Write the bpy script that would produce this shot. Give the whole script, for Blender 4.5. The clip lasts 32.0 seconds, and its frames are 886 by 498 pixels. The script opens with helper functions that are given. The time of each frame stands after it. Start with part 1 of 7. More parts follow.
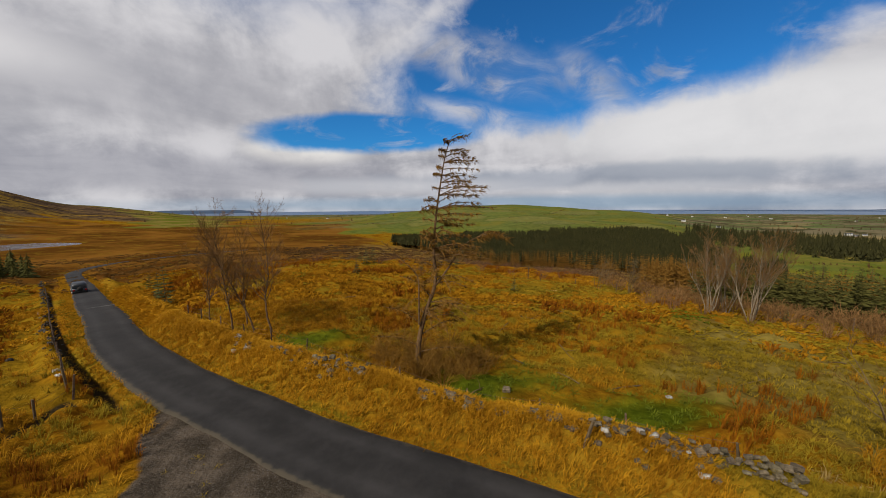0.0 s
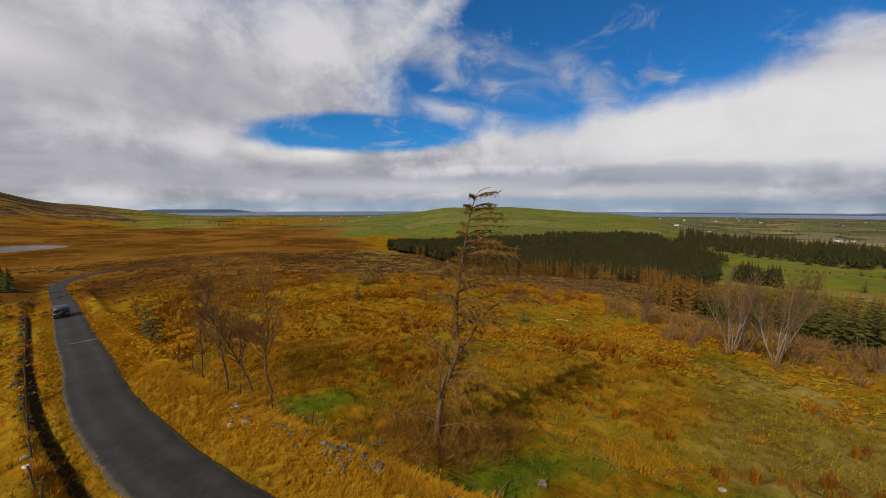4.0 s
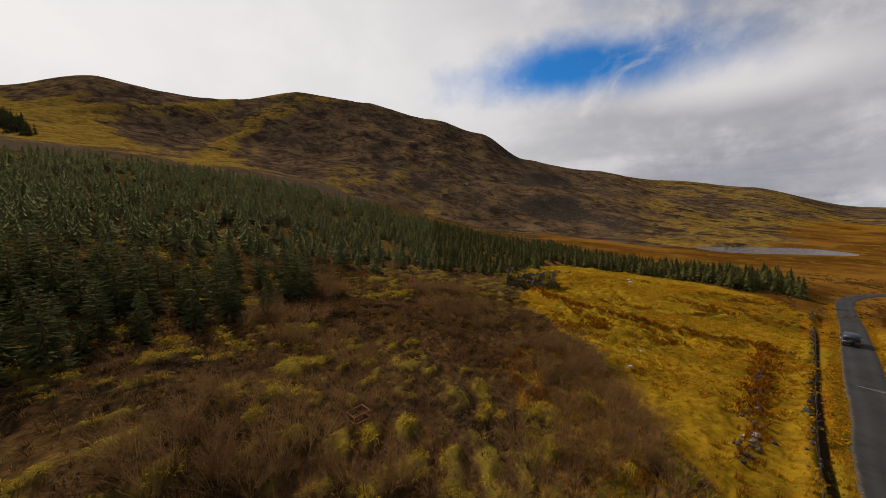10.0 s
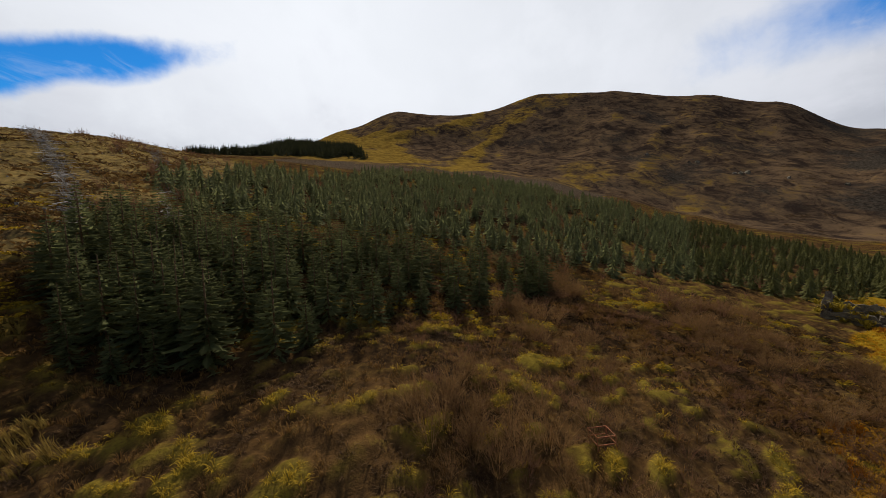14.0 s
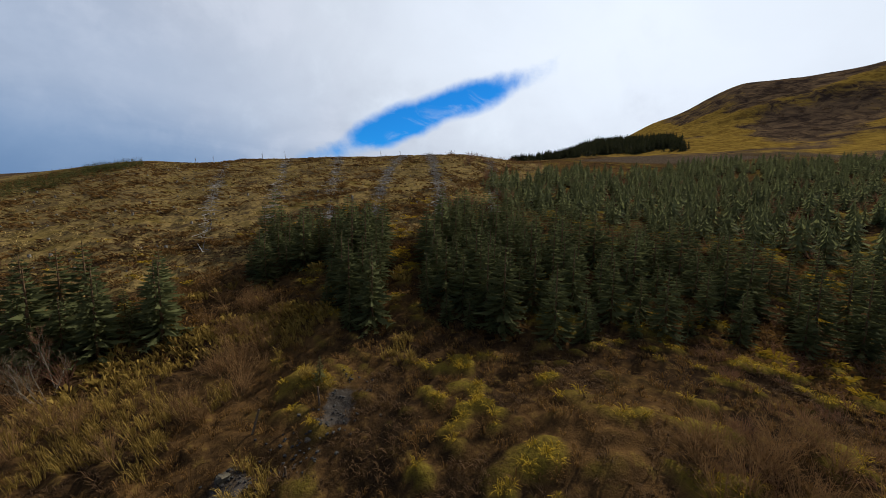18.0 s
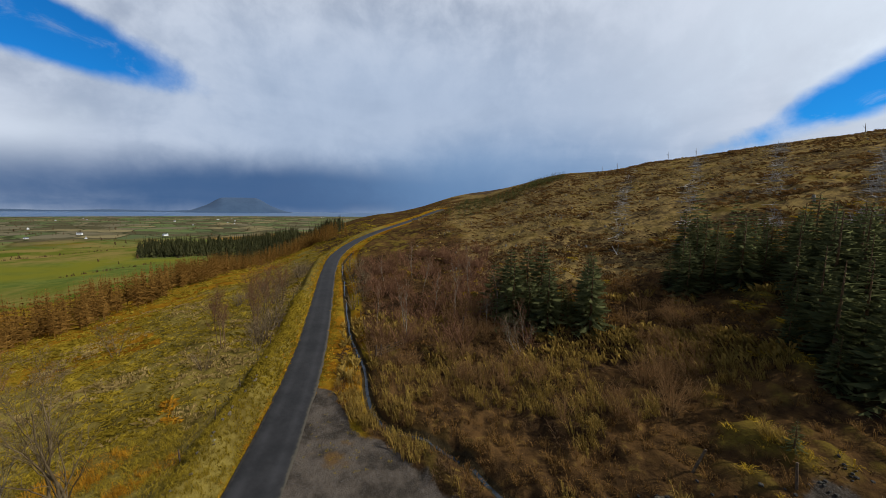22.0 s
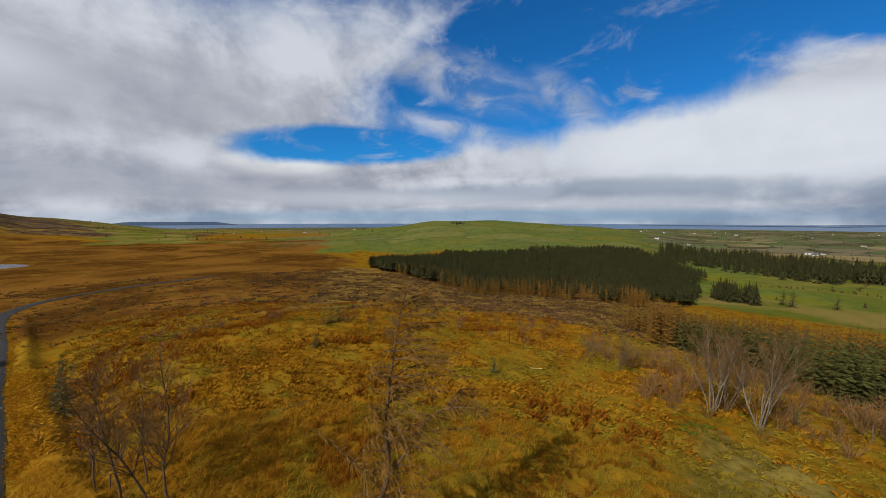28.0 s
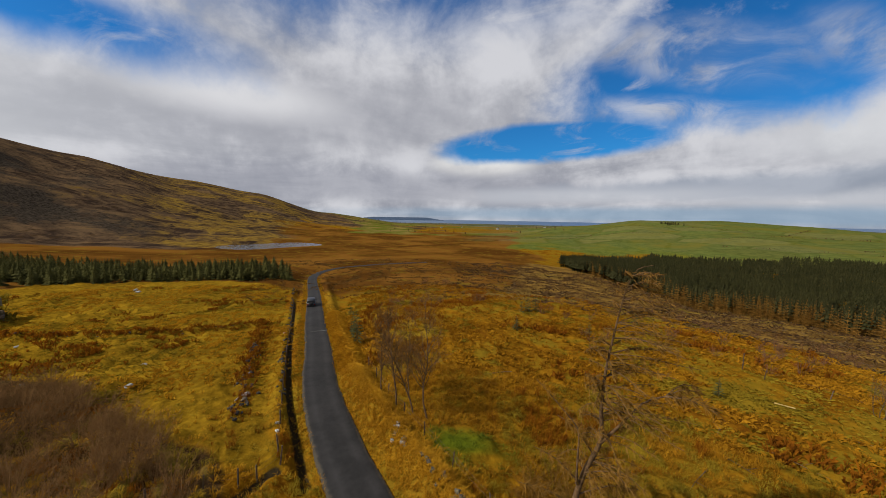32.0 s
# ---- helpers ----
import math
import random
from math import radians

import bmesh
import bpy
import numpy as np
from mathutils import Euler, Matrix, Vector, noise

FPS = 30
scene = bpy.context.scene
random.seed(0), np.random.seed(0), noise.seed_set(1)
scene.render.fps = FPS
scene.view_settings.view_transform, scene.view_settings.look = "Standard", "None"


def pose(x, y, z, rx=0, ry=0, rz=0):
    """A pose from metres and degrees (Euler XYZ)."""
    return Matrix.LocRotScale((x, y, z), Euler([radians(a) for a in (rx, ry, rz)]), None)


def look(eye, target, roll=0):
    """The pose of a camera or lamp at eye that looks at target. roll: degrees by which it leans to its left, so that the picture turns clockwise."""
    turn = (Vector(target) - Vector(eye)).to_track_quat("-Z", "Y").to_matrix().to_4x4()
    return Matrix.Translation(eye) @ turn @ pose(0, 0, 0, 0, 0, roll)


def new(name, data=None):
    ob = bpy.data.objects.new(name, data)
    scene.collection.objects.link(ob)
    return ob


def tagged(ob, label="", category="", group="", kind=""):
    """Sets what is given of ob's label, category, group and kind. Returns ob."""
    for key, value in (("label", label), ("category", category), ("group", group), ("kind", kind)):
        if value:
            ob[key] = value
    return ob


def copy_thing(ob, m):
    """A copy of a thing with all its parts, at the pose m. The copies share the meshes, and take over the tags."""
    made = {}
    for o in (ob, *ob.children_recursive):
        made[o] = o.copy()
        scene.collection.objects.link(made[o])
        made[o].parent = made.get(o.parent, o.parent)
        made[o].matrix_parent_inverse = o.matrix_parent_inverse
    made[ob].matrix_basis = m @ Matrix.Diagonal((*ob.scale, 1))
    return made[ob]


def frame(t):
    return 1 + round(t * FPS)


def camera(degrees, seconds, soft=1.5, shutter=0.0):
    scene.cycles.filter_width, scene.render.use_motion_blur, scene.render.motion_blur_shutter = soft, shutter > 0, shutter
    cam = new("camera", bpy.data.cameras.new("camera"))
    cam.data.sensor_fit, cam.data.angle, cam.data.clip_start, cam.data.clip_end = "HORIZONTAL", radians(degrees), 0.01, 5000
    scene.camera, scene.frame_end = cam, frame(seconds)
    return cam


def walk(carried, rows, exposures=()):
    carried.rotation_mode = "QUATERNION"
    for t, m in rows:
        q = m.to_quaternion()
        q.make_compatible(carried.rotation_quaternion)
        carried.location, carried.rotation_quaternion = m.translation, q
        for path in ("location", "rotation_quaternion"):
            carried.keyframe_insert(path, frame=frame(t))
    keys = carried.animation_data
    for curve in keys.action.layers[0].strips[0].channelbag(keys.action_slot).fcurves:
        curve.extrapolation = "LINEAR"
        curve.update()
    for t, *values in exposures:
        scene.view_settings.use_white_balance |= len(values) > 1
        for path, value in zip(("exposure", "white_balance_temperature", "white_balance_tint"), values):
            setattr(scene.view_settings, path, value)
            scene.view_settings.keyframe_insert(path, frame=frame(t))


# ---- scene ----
cam = camera(104, 32.0, soft=0.8)

# seconds, x, y, z of the drone, heading (counter-clockwise from +y), tilt and lean in degrees
PATH = [
    (0.0, 1.62, -3.65, 8.83, -18.53, -6.85, -0.39),
    (0.5, 1.72, -3.04, 9.37, -18.78, -6.72, -0.34),
    (1.0, 1.76, -2.48, 9.82, -18.88, -6.65, -0.24),
    (1.5, 1.66, -2.02, 10.18, -19.13, -6.65, -0.19),
    (2.0, 1.45, -1.62, 10.51, -19.30, -6.72, -0.16),
    (2.5, 1.21, -1.27, 10.87, -19.43, -6.71, -0.11),
    (4.5, 0.76, -0.53, 12.34, -19.51, -6.78, 0.10),
    (5.0, 0.50, -0.30, 12.55, -14.80, -6.73, 0.10),
    (5.5, 0.25, -0.11, 12.72, -7.70, -6.63, 0.05),
    (6.0, -0.00, -0.00, 12.92, -0.00, -6.47, -0.06),
    (6.5, -0.27, -0.05, 13.14, 7.24, -6.49, -0.14),
    (7.0, -0.45, -0.11, 13.42, 18.85, -6.38, -0.24),
    (7.5, -0.54, -0.17, 13.74, 31.29, -6.26, -0.33),
    (8.0, -0.58, -0.26, 14.02, 40.89, -6.16, -0.38),
    (8.5, -0.63, -0.43, 14.28, 49.25, -6.09, -0.39),
    (9.0, -0.79, -0.69, 14.58, 59.72, -5.99, -0.44),
    (9.5, -0.93, -0.95, 14.84, 70.25, -5.83, -0.47),
    (10.0, -1.07, -1.15, 15.07, 78.16, -5.80, -0.54),
    (10.5, -1.20, -1.35, 15.18, 81.96, -5.87, -0.50),
    (11.0, -1.30, -1.56, 15.20, 87.47, -5.92, -0.43),
    (11.5, -1.40, -1.74, 15.25, 93.30, -5.92, -0.34),
    (12.0, -1.49, -1.98, 15.27, 96.31, -5.89, -0.36),
    (12.5, -1.61, -2.23, 15.34, 100.77, -5.89, -0.43),
    (13.0, -1.68, -2.38, 15.40, 105.72, -5.87, -0.46),
    (13.5, -1.66, -2.49, 15.42, 109.92, -5.87, -0.44),
    (14.0, -1.55, -2.61, 15.38, 114.80, -5.88, -0.43),
    (14.5, -1.44, -2.63, 15.30, 120.90, -5.86, -0.41),
    (16.5, -1.54, -2.24, 15.22, 140.19, -5.93, -0.08),
    (17.0, -1.69, -2.12, 15.19, 147.77, -5.91, 0.33),
    (17.5, -1.76, -2.02, 15.13, 154.18, -5.96, 0.60),
    (18.0, -1.80, -1.93, 15.04, 161.39, -6.08, 0.82),
    (18.5, -1.82, -1.89, 15.00, 170.60, -6.23, 1.02),
    (19.0, -1.66, -2.02, 15.03, 179.56, -6.37, 1.07),
    (19.5, -1.34, -2.23, 15.09, 185.74, -6.51, 1.10),
    (20.0, -0.85, -2.37, 15.13, 191.86, -6.62, 1.07),
    (20.5, -0.23, -2.41, 15.15, 199.32, -6.67, 0.96),
    (21.0, 0.41, -2.44, 15.21, 208.16, -6.61, 0.81),
    (21.5, 1.12, -2.42, 15.25, 214.10, -6.53, 0.79),
    (22.0, 1.84, -2.28, 15.30, 219.91, -6.41, 0.71),
    (22.5, 2.56, -1.97, 15.32, 225.46, -6.31, 0.57),
    (23.0, 3.21, -1.53, 15.39, 232.00, -6.26, 0.36),
    (23.5, 3.82, -1.05, 15.52, 240.39, -6.16, 0.17),
    (24.0, 4.34, -0.56, 15.68, 247.24, -6.05, 0.16),
    (24.5, 4.76, -0.00, 15.77, 256.10, -5.91, 0.06),
    (25.0, 5.13, 0.56, 15.86, 267.45, -5.75, -0.07),
    (25.5, 5.38, 1.10, 15.89, 279.99, -5.48, -0.12),
    (26.0, 5.46, 1.58, 15.84, 293.27, -5.30, -0.12),
    (26.5, 5.44, 2.00, 15.82, 304.92, -5.12, -0.10),
    (28.5, 4.19, 1.44, 15.53, 348.48, -4.75, 0.17),
    (29.0, 3.84, 1.16, 15.52, 357.05, -4.78, 0.39),
    (29.5, 3.49, 0.83, 15.49, 361.41, -4.85, 0.57),
    (30.0, 3.13, 0.47, 15.43, 364.97, -4.99, 0.73),
    (30.5, 2.79, 0.06, 15.30, 367.53, -5.17, 0.79),
    (31.0, 2.56, -0.39, 15.19, 367.97, -5.28, 0.86),
    (31.5, 2.42, -0.80, 15.14, 368.41, -5.36, 0.90),
    (32.0, 2.31, -1.12, 15.18, 368.74, -5.40, 0.95),
]


def flown(x, y, z, yaw, tilt, lean):
    a, b = radians(yaw), radians(tilt)
    return look((x, y, z), (x - math.sin(a) * math.cos(b), y + math.cos(a) * math.cos(b), z + math.sin(b)), lean)


walk(cam, [(t, flown(*r)) for t, *r in PATH],
     exposures=[(0.0, 0.0, 6750, 10), (6.0, 0.0, 6800, 11), (9.0, -0.05, 6900, 11), (13.0, 0.06, 6450, 10), (18.0, 0.06, 5900, 8), (21.5, 0.06, 5850, 7), (26.0, 0.0, 6050, 6), (28.5, 0.0, 6250, 8), (32.0, 0.0, 6550, 9)])

# ---------------------------------------------------------------- sky and sun
SUN_AZ, SUN_EL = 115.0, 41.0


def heading(az, el=0.0):
    """Unit vector at az degrees counter-clockwise from +y and el degrees up."""
    a, e = radians(az), radians(el)
    return Vector((-math.sin(a) * math.cos(e), math.cos(a) * math.cos(e), math.sin(e)))


def node(tree, kind, **inputs):
    n = tree.nodes.new(kind)
    for key, value in inputs.items():
        n.inputs[key.replace("_", " ")].default_value = value
    return n


def math_node(tree, op, a, b=None, c=None, clamp=False):
    n = tree.nodes.new("ShaderNodeMath")
    n.operation, n.use_clamp = op, clamp
    for i, v in enumerate((a, b, c)):
        if v is None:
            continue
        if isinstance(v, (int, float)):
            n.inputs[i].default_value = v
        else:
            tree.links.new(v, n.inputs[i])
    return n.outputs[0]


def remap(tree, value, lo, hi, a=0.0, b=1.0, smooth=True):
    n = tree.nodes.new("ShaderNodeMapRange")
    n.interpolation_type = "SMOOTHSTEP" if smooth else "LINEAR"
    tree.links.new(value, n.inputs[0])
    for i, v in enumerate((lo, hi, a, b)):
        n.inputs[i + 1].default_value = v
    return n.outputs[0]


def mix_rgb(tree, fac, a, b, blend="MIX"):
    n = tree.nodes.new("ShaderNodeMix")
    n.data_type, n.blend_type = "RGBA", blend
    for socket, v in ((n.inputs[0], fac), (n.inputs[6], a), (n.inputs[7], b)):
        if isinstance(v, (int, float)):
            socket.default_value = v
        elif isinstance(v, (tuple, list)):
            socket.default_value = (*v, 1.0)
        else:
            tree.links.new(v, socket)
    return n.outputs[2]


def noise_node(tree, vector, scale, detail=4.0, rough=0.55, distort=0.0, kind="ShaderNodeTexNoise"):
    n = tree.nodes.new(kind)
    n.inputs["Scale"].default_value = scale
    n.inputs["Detail"].default_value = detail
    n.inputs["Roughness"].default_value = rough
    n.inputs["Distortion"].default_value = distort
    if vector is not None:
        tree.links.new(vector, n.inputs["Vector"])
    return n


def build_sky():
    world = bpy.data.worlds.new("sky")
    scene.world = world
    world.use_nodes = True
    t = world.node_tree
    t.nodes.clear()
    out, bg = t.nodes.new("ShaderNodeOutputWorld"), t.nodes.new("ShaderNodeBackground")
    t.links.new(bg.outputs[0], out.inputs[0])
    sky = t.nodes.new("ShaderNodeTexSky")
    sky.sky_type, sky.sun_disc = "NISHITA", False
    sky.sun_elevation, sky.sun_rotation = radians(SUN_EL), radians(-SUN_AZ)
    sky.altitude, sky.air_density, sky.dust_density, sky.ozone_density = 300, 1.0, 0.3, 2.5
    d = t.nodes.new("ShaderNodeTexCoord").outputs["Generated"]
    sep = t.nodes.new("ShaderNodeSeparateXYZ")
    t.links.new(d, sep.inputs[0])
    up = sep.outputs[2]
    # clouds lie in a flat layer: directions are spread out towards the horizon
    flat = t.nodes.new("ShaderNodeVectorMath")
    flat.operation = "SCALE"
    t.links.new(d, flat.inputs[0])
    t.links.new(math_node(t, "DIVIDE", 1.0, math_node(t, "ADD", math_node(t, "MAXIMUM", up, 0.0), 0.22)), flat.inputs["Scale"])
    layer = flat.outputs[0]
    big = noise_node(t, layer, 1.05, 9.0, 0.56, 0.5).outputs[0]
    fine = noise_node(t, layer, 3.2, 8.0, 0.62, 0.8).outputs[0]
    puffs = noise_node(t, d, 7.0, 7.0, 0.6, 0.2).outputs[0]
    ragged = math_node(t, "ADD", math_node(t, "MULTIPLY", math_node(t, "SUBTRACT", big, 0.5), 0.8),
                       math_node(t, "MULTIPLY", math_node(t, "SUBTRACT", puffs, 0.5), 1.5))

    def patch(az, el, wide, high, roll=0.0, soft=0.35, wobble=0.8):
        m = t.nodes.new("ShaderNodeMapping")
        m.vector_type = "TEXTURE"
        m.inputs["Location"].default_value = heading(az, el)
        x = heading(az, el)
        frame3 = Matrix((x, Vector((0, 0, 1)).cross(x).normalized(), x.cross(Vector((0, 0, 1)).cross(x).normalized()))).transposed()
        m.inputs["Rotation"].default_value = (frame3 @ Matrix.Rotation(radians(roll), 3, "X")).to_euler()
        m.inputs["Scale"].default_value = (0.7, math.sin(radians(wide)), math.sin(radians(high)))
        t.links.new(d, m.inputs["Vector"])
        ln = t.nodes.new("ShaderNodeVectorMath")
        ln.operation = "LENGTH"
        t.links.new(m.outputs[0], ln.inputs[0])
        r = math_node(t, "ADD", ln.outputs["Value"], math_node(t, "MULTIPLY", ragged, wobble))
        return remap(t, r, 1.0 - soft, 1.0 + soft, 1.0, 0.0)

    # breaks of blue in the cover
    blue = None
    for args in BLUE_BREAKS:
        p = patch(*args)
        blue = p if blue is None else math_node(t, "MAXIMUM", blue, p)
    wisps = math_node(t, "MULTIPLY", remap(t, fine, 0.52, 0.76), 0.5)
    for args in WISPS:
        wisps = math_node(t, "MAXIMUM", wisps, math_node(t, "MULTIPLY", patch(*args), remap(t, fine, 0.36, 0.66, 0.1, 0.85)))
    blue = math_node(t, "MULTIPLY", blue, math_node(t, "SUBTRACT", 1.0, wisps))
    # light and dark parts of the cover
    shade = math_node(t, "ADD", math_node(t, "MULTIPLY", math_node(t, "SUBTRACT", big, 0.5), 1.3),
                      math_node(t, "MULTIPLY", math_node(t, "SUBTRACT", puffs, 0.5), 1.1))
    cover = mix_rgb(t, remap(t, shade, -0.35, 0.3), CLOUD_GREY, CLOUD_WHITE)
    for args, colour, amount in CLOUD_TONES:
        cover = mix_rgb(t, math_node(t, "MULTIPLY", patch(*args), amount), cover, colour)
    blue_sky = t.nodes.new("ShaderNodeVectorMath")
    blue_sky.operation = "MULTIPLY"
    t.links.new(sky.outputs[0], blue_sky.inputs[0])
    blue_sky.inputs[1].default_value = SKY_TINT
    colour = mix_rgb(t, blue, cover, blue_sky.outputs[0])
    t.links.new(colour, bg.inputs["Color"])
    bg.inputs["Strength"].default_value = 0.1


# centre heading and height, half width and height in degrees, roll, softness, raggedness
BLUE_BREAKS = [(-45, 25, 36, 11.5, -9, 0.16, 0.36), (-84, 19.2, 21, 3.4, 7, 0.2, 0.4), (164, 15.2, 17, 2.2, -21, 0.35, 0.9), (-8, 11.6, 17, 2.8, -2, 0.22, 0.4),
               (57, 20.5, 15, 3.2, 0, 0.8, 1.0), (12, 36, 26, 9, 0, 0.6, 0.8), (-42, 46, 40, 18, 0, 0.3, 0.5)]
# thin white streaks across the blue
WISPS = [(-13, 24, 20, 2.2, 9, 0.9, 1.0), (-23, 14.6, 9, 1.3, 10, 0.9, 0.9), (-41, 17.5, 5, 1.8, 40, 0.9, 1.0), (-26, 19, 7, 1.8, 20, 0.9, 1.0)]
CLOUD_WHITE, CLOUD_GREY = (6.3, 6.35, 6.8), (2.5, 2.65, 3.2)
SKY_TINT = (0.13, 0.62, 1.05)
CLOUD_TONES = [((112, 26, 50, 22, 0, 0.7, 0.9), (9.6, 9.7, 9.9), 0.62), ((-135, 12, 46, 15, 0, 0.6, 0.5), (4.0, 4.6, 5.7), 0.8),
               ((-65, 9.5, 28, 5.5, 4, 0.4, 0.8), (7.6, 7.7, 8.0), 0.8), ((22, 15, 26, 6, 0, 0.6, 1.0), (4.0, 4.05, 4.5), 0.6), ((38, 16, 10, 2.5, 0, 0.6, 1.0), (7.6, 7.6, 7.9), 0.7), ((3, 8.2, 7, 1.7, 0, 0.5, 0.8), (8.2, 8.1, 8.0), 0.85),
               ((20, 4.6, 60, 3.0, 0, 0.5, 0.9), (2.9, 3.0, 3.6), 0.6), ((-38, 4.2, 40, 1.8, 0, 0.4, 1.0), (2.5, 3.0, 3.9), 0.6), ((-14, 3.4, 20, 1.2, 0, 0.7, 1.3), (7.6, 7.6, 7.9), 0.4), ((-48, 2.2, 16, 1.0, 0, 0.7, 1.3), (7.6, 7.6, 7.9), 0.4),
               ((-30, 0.6, 60, 1.1, 0, 0.6, 0.2), (2.6, 3.7, 5.0), 0.8), ((-118, 2.4, 46, 4.4, 0, 0.6, 0.25), (0.5, 1.05, 2.2), 0.95), ((-152, 4, 24, 7, 0, 0.6, 0.4), (1.7, 2.7, 4.3), 0.75), ((148, 28, 34, 18, 0, 0.6, 0.9), (9.6, 9.7, 9.9), 0.55)]
build_sky()
sun = new("sun", bpy.data.lights.new("sun", "SUN"))
sun.data.energy, sun.data.angle, sun.data.color = 4.8, radians(0.6), (1.0, 0.93, 0.82)
sun.matrix_world = look(heading(SUN_AZ, SUN_EL) * 500, (0, 0, 0))

# ---------------------------------------------------------------- the lie of the land
SEA = -36.0
SIDES = {}


def side(az, *knots):
    """The ground's height along one heading: metres out, metres up."""
    SIDES[az % 360] = knots


side(28, (30, -0.8), (60, -2.8), (76, -4.2), (130, -8.5), (250, -15), (340, -17.5), (430, -18), (700, -14), (1500, 26), (2200, -20), (3500, -33))
side(15, (30, -0.3), (60, -1), (110, -6.5), (250, -15), (400, -20), (700, -18), (900, -14), (1500, -16), (2200, -32), (2800, -39))
side(0, (30, -0.3), (60, -0.5), (100, -5.5), (200, -14), (400, -20), (800, -21), (1500, -26), (2300, -33.5), (2800, -39))
side(-13, (30, -1), (60, -0.9), (110, -7), (250, -20), (380, -24), (560, -19), (800, 1), (1100, -12), (1900, -31), (2250, -34), (2700, -39))
side(-21, (30, -1.4), (58, -1.6), (100, -6.5), (210, -20.5), (320, -25), (420, -25), (520, -17), (820, 16), (1300, -8), (1800, -31), (2150, -34), (2650, -39))
side(-30, (30, -1.7), (47, -2.2), (65, -3), (95, -7), (170, -21), (260, -26), (400, -26), (470, -20), (900, 17), (1300, -10), (1800, -31), (2100, -34.5), (2600, -39))
side(-45, (30, -1.6), (47, -2.4), (65, -4), (85, -7), (130, -15), (180, -22), (300, -26), (420, -25), (500, -19), (850, 1.5), (1300, -12), (1800, -31), (2100, -34.5), (2600, -39))
side(-60, (30, -1.4), (44, -2.2), (60, -5), (80, -9.5), (120, -17), (250, -28), (600, -29), (1500, -31.5), (2300, -34.5), (2700, -39))
side(-90, (20, -0.6), (45, -2.6), (60, -4.2), (80, -6.5), (120, -12.5), (250, -26), (600, -29), (1500, -31.5), (2300, -34.5), (2700, -39))
side(-110, (20, -0.4), (46, -0.4), (80, -1.6), (140, -7), (200, -14), (300, -24), (600, -29), (1500, -31.5), (2300, -34.5), (2700, -39))
side(-130, (20, 0), (37, 0.5), (50, 1.0), (103, 4.8), (150, 7.5), (200, 10.5), (260, 12.5), (310, 12), (420, 3), (700, -25), (1500, -31.5), (2300, -34.5), (2700, -39))
side(-145, (25, 0.6), (36, 1.6), (60, 3.5), (103, 8), (150, 12.5), (260, 24.5), (370, 34), (600, 20), (1500, -30), (2300, -34.5), (2700, -39))
side(-160, (20, 0.8), (35, 2.6), (60, 7), (120, 18.5), (200, 33), (260, 41), (370, 52.4), (600, 45), (1500, 20), (3500, -34.5))
side(-172, (20, 1.6), (35, 3.6), (60, 9.6), (110, 21.5), (170, 35), (200, 39.5), (270, 45), (370, 50), (600, 48), (1500, 32), (3500, -34))
side(37, (25, -0.3), (40, -1.4), (76, -3.6), (130, -7), (250, -14), (420, -18), (700, -2), (1300, 84), (1800, 86), (2500, 30), (3500, -28))
side(175, (17, 1.0), (21, 3.4), (30, 5), (50, 10), (70, 15), (110, 26), (163, 39.5), (200, 44.5), (270, 50), (340, 52), (600, 50), (1500, 40), (3500, -34))
side(160, (14, 1.0), (20, 3.4), (30, 5.4), (45, 9.8), (63, 14.6), (100, 24.5), (163, 40.2), (200, 46), (270, 52), (340, 54), (600, 70), (1500, 60), (3500, -34))
side(138, (11, 0.6), (20, 4.8), (28, 5.2), (50, 9), (97, 16.5), (150, 27), (218, 42.5), (300, 56.5), (450, 82), (640, 130), (900, 160), (1500, 160), (3500, -20))
side(145, (12, 0.8), (20, 4.2), (28, 5), (50, 9.6), (66, 13), (97, 19), (150, 30), (218, 45), (300, 57), (450, 78), (600, 98), (900, 125), (1500, 140), (3500, -30))
side(130, (10, 0.5), (20, 5), (28, 5.3), (50, 8), (97, 14.5), (150, 24), (218, 39), (300, 54), (450, 80), (650, 132), (900, 226), (1400, 225), (2200, 150), (3500, -10))
side(110, (13, 0.5), (23, 3.4), (35, 4), (60, 5.8), (97, 10.5), (200, 27), (350, 53), (500, 82), (700, 142), (920, 276), (1400, 300), (2200, 190), (3500, 20))
side(90, (10, 0), (21, 1.8), (30, 1.6), (40, 1.4), (80, 2), (150, 7), (300, 22), (420, 34), (600, 105), (800, 212), (1000, 328), (1400, 340), (2200, 230), (3500, 20))
side(122, (11, 0.6), (21, 4.6), (30, 5), (55, 7.4), (97, 13), (170, 26), (320, 55), (470, 82), (650, 128), (840, 262), (1000, 285), (1400, 280), (2200, 170), (3500, 0))
side(100, (12, 0.3), (23, 2.2), (38, 2.6), (60, 4), (95, 7), (180, 17), (330, 41), (460, 62), (650, 128), (850, 246), (1000, 340), (1400, 350), (2200, 230), (3500, 20))
side(80, (15, 0), (25, 1), (38, 0.8), (90, 0), (170, 0), (300, 8), (425, 12), (600, 85), (800, 176), (1000, 288), (1400, 300), (2200, 200), (3500, 10))
side(72, (20, 0.2), (50, -0.6), (95, -2), (180, -3), (430, 1), (600, 68), (800, 142), (1000, 246), (1400, 250), (2200, 160), (3500, 0))
side(55, (22, 0), (40, -0.7), (70, -2.4), (108, -3.6), (200, -8), (425, -12), (620, 28), (850, 74), (1100, 138), (1500, 142), (2200, 110), (3500, -15))
